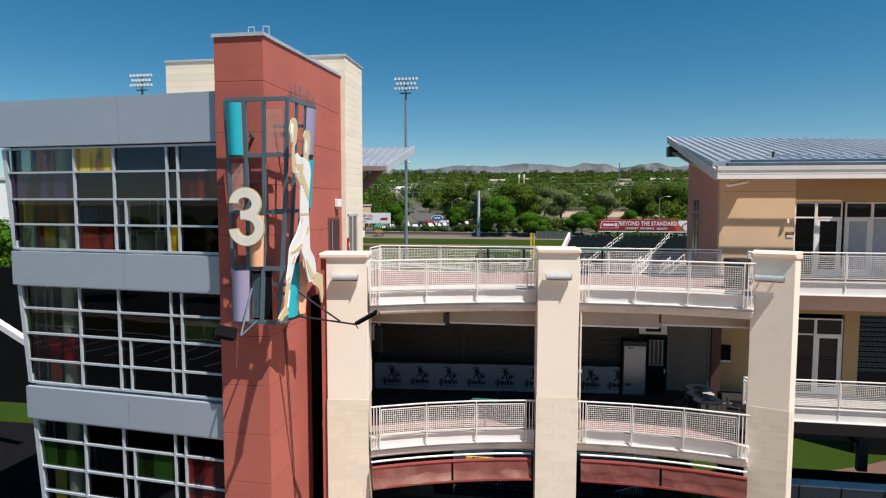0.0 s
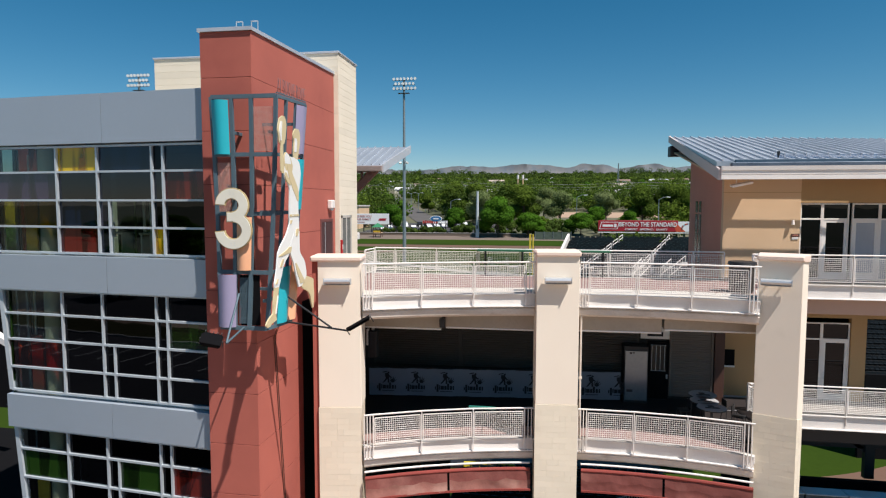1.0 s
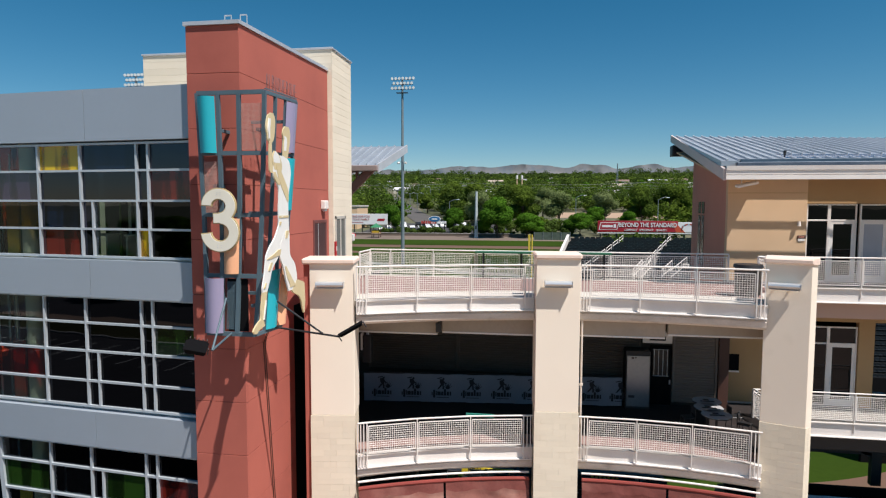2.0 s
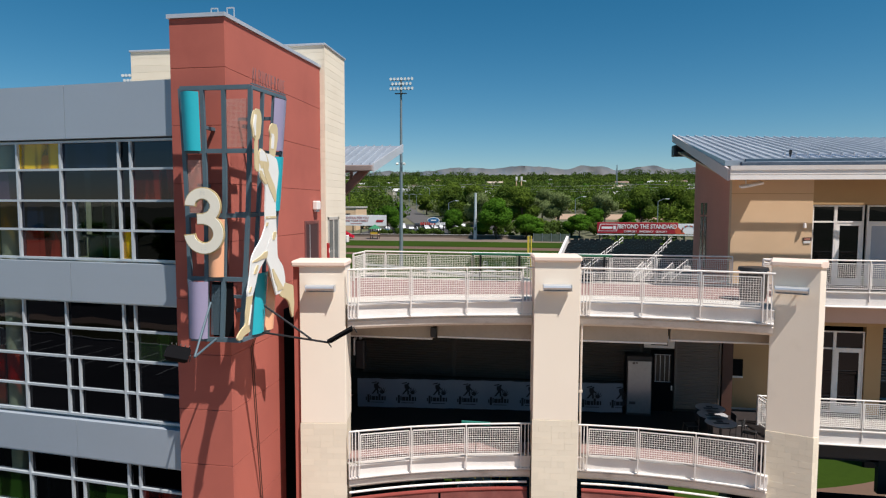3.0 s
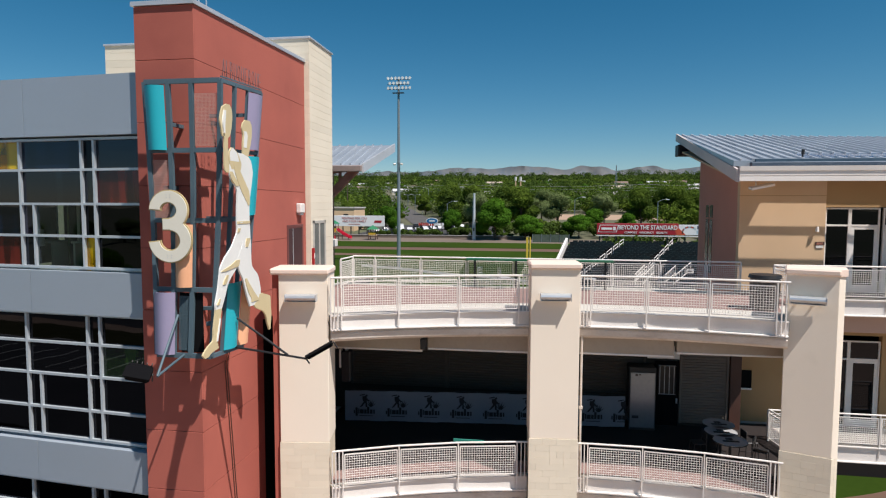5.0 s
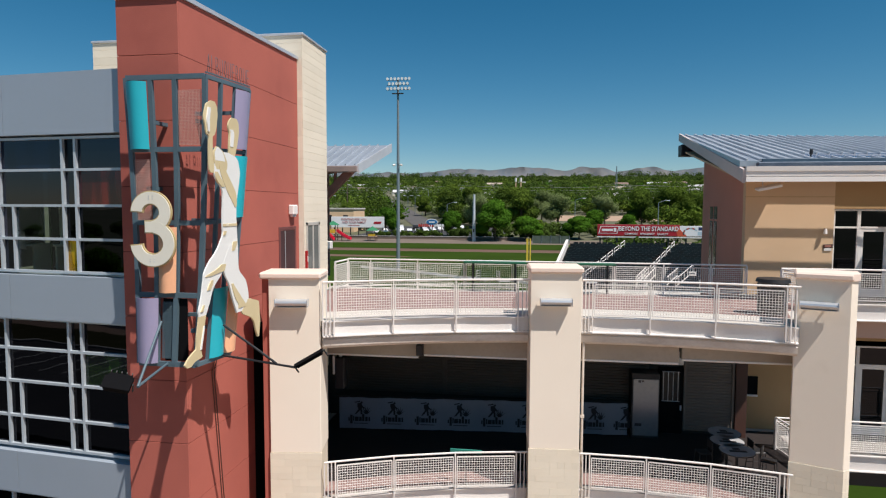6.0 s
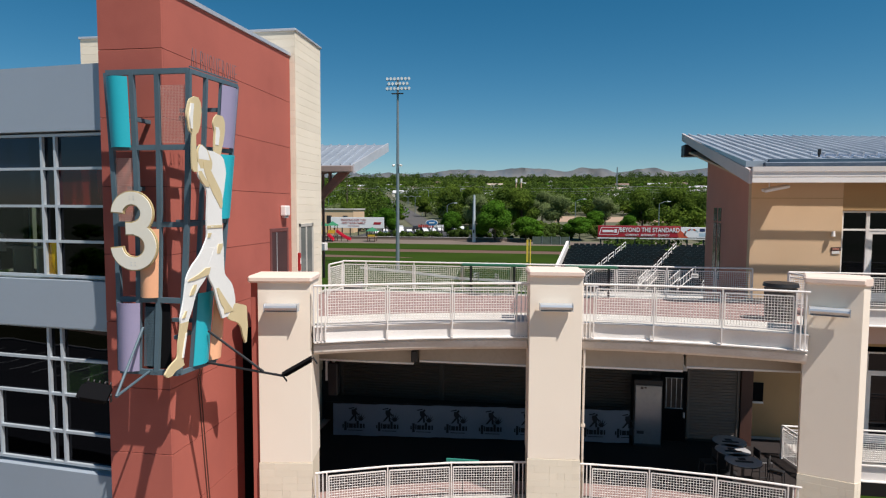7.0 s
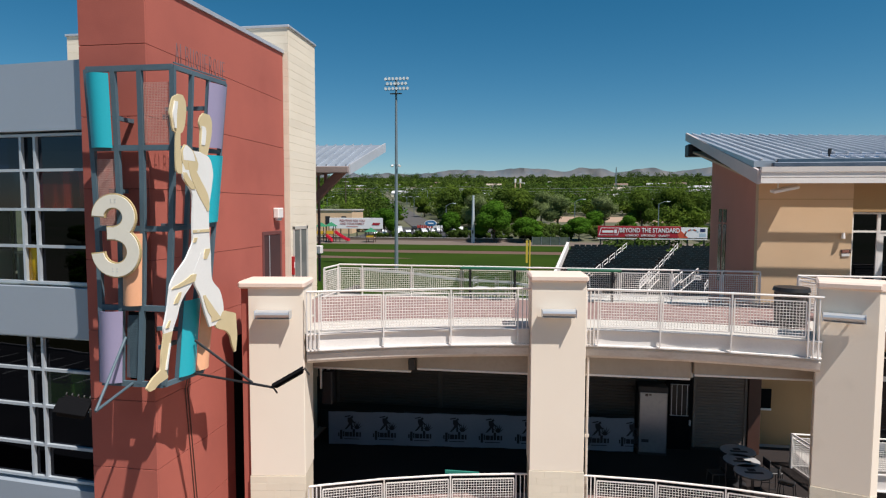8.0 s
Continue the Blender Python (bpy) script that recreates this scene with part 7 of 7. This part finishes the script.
def light_mast(x, y, top, s, label):
    """A tapered mast with three rows of cone-shaped lamps aimed at the infield."""
    ob = thing("light_mast", label, "light mast", (x, y, land(x, y)), "stadium light masts")
    part("mast", Geo().tube((x, y, land(x, y) - 0.5), (x, y, top), 0.55 * s, 12, 0.28 * s), POLE, ob, smooth=True)
    aim = Vector((0.55, -0.8, -0.22)).normalized()
    for k in range(3):
        z = top - (2.7 - k * 1.3) * s
        arm = part("cross_arm", Geo().bar((x - 3.1 * s, y - 0.2, z), (x + 3.1 * s, y - 0.2, z), 0.14 * s, 0.12 * s), BLACK, ob)
        for i in range(7 if k != 1 else 6):
            p = Vector((x + (-3.0 + i * 1.0 + (0.5 if k == 1 else 0.0)) * s, y - 0.35, z + 0.4 * s))
            part("floodlight", Geo().tube(p, p + aim * 0.55 * s, 0.16 * s, 9, 0.4 * s), LAMPF, arm)
            part("yoke", Geo().bar(p - Vector((0, 0, 0.42 * s)), p + aim * 0.1, 0.16 * s, 0.16 * s, up=(0, 1, 0)), BLACK, arm)
    part("catwalk", Geo().box((x - 1.6 * s, y - 0.6, top - 3.75 * s), (x + 1.6 * s, y + 0.2, top - 3.6 * s)), BLACK, ob)
    for w in (-1, 1):
        z = 13.85 + 11.5 * s
        part("camera_arm", Geo().bar((x, y - 0.3, z + 0.25 * s), (x + w * 0.9 * s, y - 0.4, z + 0.25 * s), 0.1 * s, 0.1 * s), POLE, ob)
        part("camera_head", Geo().tube((x + w * 0.75 * s, y - 0.35, z), (x + w * 1.25 * s, y - 0.6, z - 0.15 * s), 0.3 * s, 8), WHITE, ob)
    return ob


light_mast(-28.1, 125.0, 39.4, 0.743, "tall galvanised stadium light mast with rows of floodlights")
light_mast(-108.0, 152.9, 48.2, 1.0, "tall galvanised stadium light mast with rows of floodlights")
ob = thing("foul_pole", "yellow foul pole with a mesh wing", "foul pole", (-1.6, 110, land(0, 110)))
YELLOW = material("foul_yellow", (0.72, 0.52, 0.06), 0.5)
part("pole", Geo().tube((-1.1, 110, land(0, 110)), (-1.1, 110, 8.4), 0.13, 8), YELLOW, ob, smooth=True)
part("wing_mesh", Geo().box((-1.75, 109.97, 4.5), (-1.4, 110.03, 8.4)), YELLOW, ob)
ob = thing("steel_pole", "stout galvanised steel pole behind the outfield", "pole", (-18.7, 185, land(-18.7, 185)))
part("pole", Geo().tube((-18.7, 185, land(-18.7, 185)), (-18.7, 185, 17.7), 0.55, 14, 0.34), material("pale_steel", (0.50, 0.55, 0.58), 0.5), ob, smooth=True)
part("access_door", Geo().box((-18.9, 184.2, 6.4), (-18.5, 184.35, 7.4)), BLACK, ob)


def street_lamp(x, y, h, s):
    ob = thing("street_lamp", "grey street lamp with a curved arm", "street lamp", (x, y, land(x, y)), "street lamps")
    z = land(x, y)
    part("pole", Geo().tube((x, y, z), (x, y, z + h), 0.16, 7, 0.1), POLE, ob)
    g = Geo()
    pts = [(x + s * 3.0 * k, y, z + h + 0.9 * math.sin(k * 1.9)) for k in (0, 0.25, 0.5, 0.75, 1.0)]
    for a, b in zip(pts, pts[1:]):
        g.tube(a, b, 0.08, 6)
    part("arm", g, POLE, ob)
    part("head", Geo().box((pts[-1][0] - 0.5, y - 0.2, pts[-1][2] - 0.15), (pts[-1][0] + 0.5, y + 0.2, pts[-1][2] + 0.05), None, 0.05), LAMPF, ob)


for x, y, h, s in ((-31, 213, 10, 1), (12.5, 212, 11.5, 1), (38, 205, 11, 1), (-70, 300, 12, 1), (-86, 340, 13, 1), (-64, 360, 13, -1), (-108, 420, 13, 1), (-84, 425, 13, -1), (-94, 270, 11, 1), (76, 262, 11, 1), (-106, 500, 13, -1), (-140, 520, 13, 1)):
    street_lamp(x, y, h, s)

# double-armed lamps of the far road, and a timber power pole
for x in (-96, -92, -89, -70, -66, -62):
    z = land(x, 330)
    ob = thing("road_lamp", "slim grey road lamp with two arms", "street lamp", (x, 330, z), "double road lamps")
    part("pole", Geo().tube((x, 330, z), (x, 330, 20), 0.17, 7, 0.11), POLE, ob)
    for s in (-1, 1):
        part("arm", Geo().tube((x, 330, 19.7), (x + s * 1.5, 330, 20.2), 0.08, 6), POLE, ob)
        part("head", Geo().box((x + s * 1.9 - 0.5, 329.8, 20.08), (x + s * 1.9 + 0.5, 330.2, 20.28), None, 0.05), LAMPF, ob)
TIMBER = material("pole_timber", (0.10, 0.07, 0.05), 0.9, (0.07, 0.05, 0.035), 0.5, 6, 0.5, 0.1)
ob = thing("utility_pole", "brown timber utility pole with two cross arms", "utility pole", (-78.8, 250, land(-78.8, 250)))
part("pole", Geo().tube((-78.8, 250, land(-78.8, 250) - 0.3), (-78.8, 250, 27), 0.22, 8, 0.15), TIMBER, ob, smooth=True)
for z in (24.6, 26.2):
    arm = part("cross_arm", Geo().bar((-80.1, 249.8, z), (-77.5, 249.8, z), 0.16, 0.14), TIMBER, ob)
    for s in (-1.1, -0.5, 0.5, 1.1):
        part("insulator", Geo().tube((-78.8 + s, 249.8, z + 0.08), (-78.8 + s, 249.8, z + 0.36), 0.07, 6, 0.04), LAMPF, arm)
x, y, h = 88, 720, 33
ob = thing("lattice_mast", "slim grey lattice radio mast among far trees", "mast", (x, y, land(x, y)))
z = land(x, y)
for a, b in ((-1.2, -1.2), (1.2, -1.2), (0, 1.4)):
    part("leg", Geo().bar((x + a, y + b, z), (x + a * 0.2, y + b * 0.2, z + h), 0.35, 0.35), POLE, ob)
for k in range(12):
    w = 1.3 - k * 0.09
    part("brace", Geo().bar((x - w, y - 1, z + k * h / 12), (x + w, y - 1, z + (k + 1) * h / 12), 0.2, 0.2), POLE, ob)
for dx in (-2.6, 2.6):
    ob = thing("cell_tower", "pale tan cell tower with white antennas", "mast", (-20 + dx, 640, land(-20, 640)))
    part("pole", Geo().tube((-20 + dx, 640, land(-20, 640)), (-20 + dx, 640, land(-20, 640) + 17), 0.8, 8, 0.6), TAN, ob)
    part("antenna", Geo().tube((-20 + dx, 640, land(-20, 640) + 17), (-20 + dx, 640, land(-20, 640) + 21), 1.1, 8), WHITE, ob)

# ---- signs ----
SCARLET = material("scarlet_sign", (0.36, 0.012, 0.024), 0.5, (0.31, 0.01, 0.02), 0.3, 6, 0.5, 0.0)
PAPER = material("white_sign", (0.80, 0.80, 0.80), 0.5, (0.72, 0.72, 0.73), 0.3, 6, 0.5, 0.0)
NAVY = material("navy_sign", (0.02, 0.03, 0.10), 0.5)
ORANGE = material("orange_red_sign", (0.60, 0.09, 0.04), 0.5)
SKYB = material("pale_blue_sign", (0.45, 0.58, 0.66), 0.5)
ob = thing("outfield_sign", "long scarlet advertising board with white words", "sign", (20, 117.3, 5))
Y = 117.2
part("board", Geo().box((10.95, Y, 8.75), (25.3, Y + 0.2, 10.8), None, 0.03), SCARLET, ob)
part("end_board", Geo().box((25.305, Y, 8.75), (29.75, Y + 0.2, 10.6), None, 0.03), PAPER, ob, "white end panel with plain colour shapes")
part("colour_shape", Geo().prism([(25.0, Y - 0.02, 8.75), (26.6, Y - 0.02, 8.75), (24.6, Y - 0.02, 10.7), (24.2, Y - 0.02, 10.7)], (0, 0.015, 0)), ORANGE, ob)
for k in range(7):
    a = radians(180 - k * 22)
    part("colour_shape", Geo().box((-0.3, -0.02, -0.12), (0.3, -0.005, 0.12), pose(27.2 + 1.2 * math.cos(a), Y, 9.3 + 0.9 * math.sin(a), 0, -math.degrees(a) + 90, 0)), ORANGE if k % 2 else SKYB, ob)
part("colour_shape", Geo().box((28.5, Y - 0.02, 9.85), (29.4, Y - 0.005, 10.4)), NAVY, ob)
part("colour_shape", Geo().box((28.4, Y - 0.02, 9.0), (29.5, Y - 0.005, 9.6)), SKYB, ob)
part("logo_frame", Geo().prism([(11.15, Y - 0.02, 9.15), (14.5, Y - 0.02, 9.15), (14.85, Y - 0.02, 10.5), (11.5, Y - 0.02, 10.5)], (0, 0.012, 0)), PAPER, ob, "white slanted outline")
part("logo_field", Geo().prism([(11.3, Y - 0.035, 9.25), (14.4, Y - 0.035, 9.25), (14.7, Y - 0.035, 10.4), (11.6, Y - 0.035, 10.4)], (0, 0.012, 0)), SCARLET, ob)
part("logo_bar", Geo().box((11.75, Y - 0.05, 9.6), (13.7, Y - 0.038, 10.0)), PAPER, ob)
part("logo_bar", Geo().box((13.85, Y - 0.05, 9.5), (14.3, Y - 0.038, 10.15)), PAPER, ob)
lettering("BEYOND THE STANDARD", 1.12, pose(19.95, Y - 0.05, 10.03, 90, 0, 0), 0.02, 0.018, PAPER, "lettering", "white capital letters", ob, narrow=0.79)
lettering("COMFORT   EFFICIENCY   QUALITY", 0.48, pose(19.6, Y - 0.05, 9.12, 90, 0, 0), 0.02, 0.008, PAPER, "lettering", "small white capital letters", ob, narrow=1.0)
for x in (11.5, 14.5, 17.5, 20.5, 23.5, 26.5, 29.3):
    part("post", Geo().box((x - 0.12, Y + 0.25, land(x, Y)), (x + 0.12, Y + 0.45, 10.4)), BLACK, ob)
part("base_strip", Geo().box((10.95, Y + 0.02, 8.45), (29.75, Y + 0.1, 8.62)), PAPER, ob)
ob = thing("billboard", "long white billboard with faded red words behind the playground", "sign", (-59, 200, 4))
part("board", Geo().box((-68.5, 200, 7.0), (-50.2, 200.3, 10.6), None, 0.04), PAPER, ob)
DULLRED = material("faded_red_ink", (0.45, 0.16, 0.15), 0.6)
lettering("FIGHTING FOR YOU\nAND YOUR FAMILY", 1.0, pose(-60.6, 199.95, 9.15, 90, 0, 0), 0.02, 0.01, DULLRED, "lettering", "faded red capital letters", ob, narrow=0.95)
part("text_bar", Geo().box((-62.6, 199.95, 7.6), (-58.6, 199.98, 7.8)), DULLRED, ob)
part("logo_bar", Geo().prism([(-53.9, 199.98, 8.2), (-51.4, 199.98, 8.2), (-51.0, 199.98, 9.0), (-53.5, 199.98, 9.0)], (0, -0.03, 0)), SCARLET, ob)
for k in range(7):
    x = -67.5 + k * 2.8
    part("post", Geo().box((x - 0.15, 200.3, land(x, 200)), (x + 0.15, 200.6, 10.2)), BLACK, ob)
ob = thing("dealer_sign", "blue oval sign over a row of red and white bars", "sign", (-33.6, 197.4, 4.3))
part("oval_rim", Geo().tube((0, 0, 0), (0, 0.3, 0), 1.0, 24), PAPER, ob, smooth=True).matrix_basis = Matrix.LocRotScale((-33.6, 197.0, 9.05), None, (2.0, 1, 1.0))
part("oval", Geo().tube((0, 0, 0), (0, 0.3, 0), 1.0, 24), material("oval_blue", (0.03, 0.16, 0.36), 0.4), ob, smooth=True).matrix_basis = Matrix.LocRotScale((-33.6, 196.95, 9.05), None, (1.8, 1, 0.85))
part("oval_bar", Geo().box((-34.5, 196.9, 8.85), (-32.7, 196.94, 9.25)), PAPER, ob)
RED_BAR = material("sign_red", (0.5, 0.06, 0.05), 0.5)
for k in range(7):
    part("text_bar", Geo().box((-38.0 + k * 0.72, 197, 7.55), (-37.45 + k * 0.72, 197.15, 8.4)), RED_BAR, ob)
for k in range(4):
    part("text_bar", Geo().box((-32.85 + k * 0.82, 197, 7.55), (-32.2 + k * 0.82, 197.15, 8.4)), PAPER, ob)
part("crossbar", Geo().box((-38.1, 197.2, 7.42), (-29.6, 197.35, 7.55)), BLACK, ob)
for x in (-37.0, -33.6, -30.4):
    part("post", Geo().box((x - 0.15, 197.4, land(x, 197)), (x + 0.15, 197.7, 8.6)), BLACK, ob)

# ---- playground ----
ROOFG = material("green_canopy", (0.03, 0.20, 0.09), 0.6)
SLIDE = material("red_slide", (0.60, 0.01, 0.04), 0.35)


def play_tower(x, y, h, label):
    z = land(x, y)
    ob = thing("play_tower", label, "playground", (x, y, z), "playground towers")
    for sx in (-1, 1):
        for sy in (-1, 1):
            part("post", Geo().box((x + sx * 1.1 - 0.1, y + sy * 1.1 - 0.1, z), (x + sx * 1.1 + 0.1, y + sy * 1.1 + 0.1, z + h), None, 0.02), BROWN, ob)
    part("platform", Geo().box((x - 1.2, y - 1.2, z + h * 0.42), (x + 1.2, y + 1.2, z + h * 0.47)), TAN, ob)
    part("side_board", Geo().box((x - 1.1, y - 1.22, z + h * 0.5), (x + 1.1, y - 1.14, z + h * 0.72), None, 0.02), OCHRE, ob)
    o = [(x - 1.6, y - 1.6, z + h), (x + 1.6, y - 1.6, z + h), (x + 1.6, y + 1.6, z + h), (x - 1.6, y + 1.6, z + h), (x, y, z + h + 1.3)]
    part("roof", Geo().add(o, [(0, 1, 4), (1, 2, 4), (2, 3, 4), (3, 0, 4), (3, 2, 1, 0)]), ROOFG, ob, "green pyramid roof")
    return ob


play_tower(-65.5, 184, 4.6, "playground tower with a green pyramid roof")
play_tower(-62.0, 183, 4.8, "playground tower with a green pyramid roof")
play_tower(-49.5, 183, 3.2, "low shelter with a green pyramid roof")


def play_slide(x0, x1, y, top, bend, label):
    """A trough that runs down from x0 to x1, with raised sides and legs."""
    z = land(x0, y)
    ob = thing("play_slide", label, "slide", ((x0 + x1) / 2, y, z), "playground slides")
    run = [(x0 + (x1 - x0) * k / 9, y, z + 0.35 + top * (1 - k / 9) ** bend) for k in range(10)]
    part("chute", Geo().sweep(run, [(-0.75, 0.0), (0.75, 0.0), (0.75, 0.75), (0.6, 0.75), (0.55, 0.18), (-0.55, 0.18), (-0.6, 0.75), (-0.75, 0.75)]), SLIDE, ob, smooth=True)
    for k in (3, 7):
        part("leg", Geo().tube((run[k][0], y, z), (run[k][0], y, run[k][2] + 0.03), 0.1, 6), BROWN, ob)


play_slide(-60.6, -56.2, 182.6, 2.5, 1.3, "bright red plastic playground slide")
play_slide(-62.6, -60.9, 180.6, 1.6, 1.0, "short bright red plastic slide")

# ---- far buildings and cars ----
def far_house(x, y, w, d, h, mat, label, roof=None):
    z = land(x, y)
    ob = thing("far_building", label, "building", (x, y, z), "low buildings among the trees")
    part("wall", Geo().box((x - w / 2, y, z - 1), (x + w / 2, y + d, z + h)), mat, ob)
    part("roof", Geo().box((x - w / 2 - 0.3, y - 0.3, z + h), (x + w / 2 + 0.3, y + d + 0.3, z + h + 0.5)), roof or CONCRETE, ob)
    n = max(1, int(w / 6))
    for i in range(n):
        cx = x - w / 2 + (i + 0.5) * w / n
        part("window", Geo().box((cx - 0.9, y - 0.06, z + h * 0.4), (cx + 0.9, y - 0.01, z + h * 0.75)), BLACK, ob)
    return ob


far_house(-108, 95, 14, 10, 20.0, PAPER, "white building beyond the glazed building")
tree("round", -88, 84, 15, 1.0, 2.0)
far_house(-74, 214, 18, 14, 8.2, TAN, "long tan block wall building beyond the playground")
ROOF_TONES = [material("far_roof_" + nm, c, 0.8, None, 0.2, 2, 0.4, 0.0) for nm, c in (("grey", (0.42, 0.41, 0.40)), ("tan", (0.46, 0.38, 0.30)), ("brown", (0.22, 0.15, 0.12)), ("white", (0.72, 0.72, 0.72)))]
WALL_TONES = (PAPER, CREAM, TAN, CREAM, CONCRETE)


def gabled_house(x, y, w, h, k):
    """A low house with a gabled roof, windows and a door."""
    z = land(x, y)
    d = w * 0.55
    ob = thing("far_house", "low %s house half hidden among far trees" % ("white", "cream", "tan", "cream", "grey")[k % 5], "house", (x, y, z), "low houses among the trees")
    part("wall", Geo().box((x - w / 2, y, z - 2), (x + w / 2, y + d, z + h * 0.62)), WALL_TONES[k % 5], ob)
    o = [(x - w / 2 - 0.6, y - 0.6, z + h * 0.6), (x - w / 2 - 0.6, y + d + 0.6, z + h * 0.6), (x - w / 2 - 0.6, y + d / 2, z + h)]
    part("roof", Geo().prism(o, (w + 1.2, 0, 0)), ROOF_TONES[(k * 7) % 4], ob)
    for i in range(3):
        cx = x - w * 0.33 + i * w * 0.33
        part("window", Geo().box((cx - w * 0.05, y - 0.08, z + h * 0.2), (cx + w * 0.05, y - 0.01, z + h * 0.48)), BLACK, ob)
    return ob


for k, (x, y, w, h) in enumerate(HOUSES):
    gabled_house(x, y, w, h, k)
for x, y, w, h, mt in ((-86, 660, 16, 10, PAPER), (-62, 560, 10, 9, PAPER), (-140, 700, 20, 9, CREAM), (64, 420, 15, 4.5, PAPER)):
    far_house(x, y, w, 12, h, mt, "small pale building half hidden among far trees")
CARS = [material("car_paint_" + n, c, 0.25, None, 2, 20, 0.1, 0.0) for n, c in (("white", (0.75, 0.75, 0.76)), ("silver", (0.45, 0.46, 0.48)), ("black", (0.02, 0.02, 0.022)), ("red", (0.35, 0.02, 0.02)), ("grey", (0.15, 0.16, 0.17)))]
TYRE = material("tyre", (0.02, 0.02, 0.02), 0.8)
CAR_WORDS = ("white", "silver", "black", "red", "grey")


def car_meshes(paint):
    body = Geo()
    prof = [(-2.2, 0.35), (-2.25, 0.8), (-1.35, 0.95), (-0.7, 1.45), (0.9, 1.48), (1.7, 1.0), (2.2, 0.85), (2.25, 0.35)]
    body.prism([(-0.88, y, z) for y, z in prof], (1.76, 0, 0))
    cabin = Geo().prism([(-0.9, -1.2, 0.98), (-0.9, -0.68, 1.38), (-0.9, 0.85, 1.4), (-0.9, 1.45, 1.02)], (1.8, 0, 0))
    return body.mesh("body", paint), cabin.mesh("windows", BLACK)


CAR_MESH = [car_meshes(c) for c in CARS]
WHEEL = Geo().tube((-0.1, 0, 0), (0.1, 0, 0), 0.34, 12).mesh("wheel", TYRE)


def car(x, y, turn, k):
    ob = thing("car", "parked %s car behind the outfield" % CAR_WORDS[k], "car", group="parked cars")
    ob.matrix_basis = pose(x, y, land(x, y) + 0.12, 0, 0, turn)
    for nm, me in zip(("body", "windows"), CAR_MESH[k]):
        o = new(nm, me)
        o.parent = ob
    for sx in (-0.82, 0.82):
        for sy in (-1.4, 1.4):
            o = new("wheel", WHEEL)
            o.parent = ob
            o.location = (sx, sy, 0.34)


rnd = random.Random(5)
for r in range(4):
    for i in range(9):
        if rnd.random() < 0.86:
            car(-54 + i * 2.9 + r * 0.8, 204 + r * 9.0, rnd.choice((0, 180)) + rnd.uniform(-3, 3) + 20, rnd.choice((0, 0, 0, 0, 1, 1, 2, 4)))
for x, y, k in ((60, 300, 0), (66, 301, 0), (86, 305, 1), (30, 296, 2), (44, 298, 0), (98, 300, 0)):
    car(x, y, 90, k)

# outfield fence, hedges
ob = thing("outfield_fence", "grey-green windscreen fence behind the outfield", "fence", (8, 181, land(8, 181)))
part("screen", Geo().box((-1.2, 181, land(0, 181)), (9.2, 181.1, land(0, 181) + 2.3)), material("windscreen_mesh", (0.085, 0.115, 0.09), 0.8, (0.05, 0.075, 0.055), 0.6, 4, 0.9, 0.0), ob)
for k in range(5):
    x = -1.2 + k * 2.6
    part("post", Geo().tube((x, 180.95, land(x, 181)), (x, 180.95, land(x, 181) + 2.45), 0.07, 6), POLE, ob)
ob = thing("walk_wall", "low pale wall along the walk behind the outfield", "wall", (-40, 190, land(-40, 190)))
part("wall", Geo().box((-72, 190.0, land(-40, 190) - 0.5), (-4, 190.4, land(-40, 190) + 0.9), None, 0.03), TANWALK, ob)
part("coping", Geo().box((-72, 189.9, land(-40, 190) + 0.9), (-4, 190.5, land(-40, 190) + 1.0)), CONCRETE, ob)

# overhead lines across the woods
for z, y in ((23.6, 418), (25.2, 420), (27.4, 424)):
    ob = thing("power_line", "thin overhead power line across the far trees", "cable", (20, y, z), "overhead lines")
    g = Geo()
    pts = [(-170 + i * 20, y, z + 1.4 * (((i % 6) - 3) / 3.0) ** 2) for i in range(22)]
    for a, b in zip(pts, pts[1:]):
        g.tube(a, b, 0.075, 4)
    part("wire", g, material("wire_grey", (0.25, 0.26, 0.26), 0.6), ob, tidy=False)

# the car park's far side, seen mirrored in the glass
for k, x, y, h in (("dark", -70, -95, 11), ("round", -48, -102, 9), ("dark", -30, -90, 12), ("pale", -58, -60, 8), ("dark", -40, -30, 7.5), ("round", -27, -33, 7), ("dark", -55, -38, 9), ("round", -70, -33, 8), ("dark", -16, -36, 8), ("round", -92, -70, 10), ("dark", -110, -110, 13), ("round", -12, -105, 10), ("dark", 14, -98, 12)):
    tree(k, x, y, h, 1.1, x)
for i in range(22):
    tree(("dark", "round", "dark", "pale")[i % 4], -210 + i * 11.5, -128 - (i * 37 % 26), 7 + (i * 29 % 7) * 0.6, 1.6, i)
for x, y, k in ((-40, -27, 0), (-34.5, -27, 4), (-29, -27, 1), (-50, -45, 0), (-23.5, -27, 2), (-61, -45, 3), (-18, -27, 0)):
    car(x, y, 0, k)
for x, y in ((-36, -36), (-66, -52)):
    street_lamp(x, y, 9, 1)

# ---- block pieces of the piers ----
for ob, m, w, dep, fl in pylons:
    blockwork(ob, m, w, dep, fl)
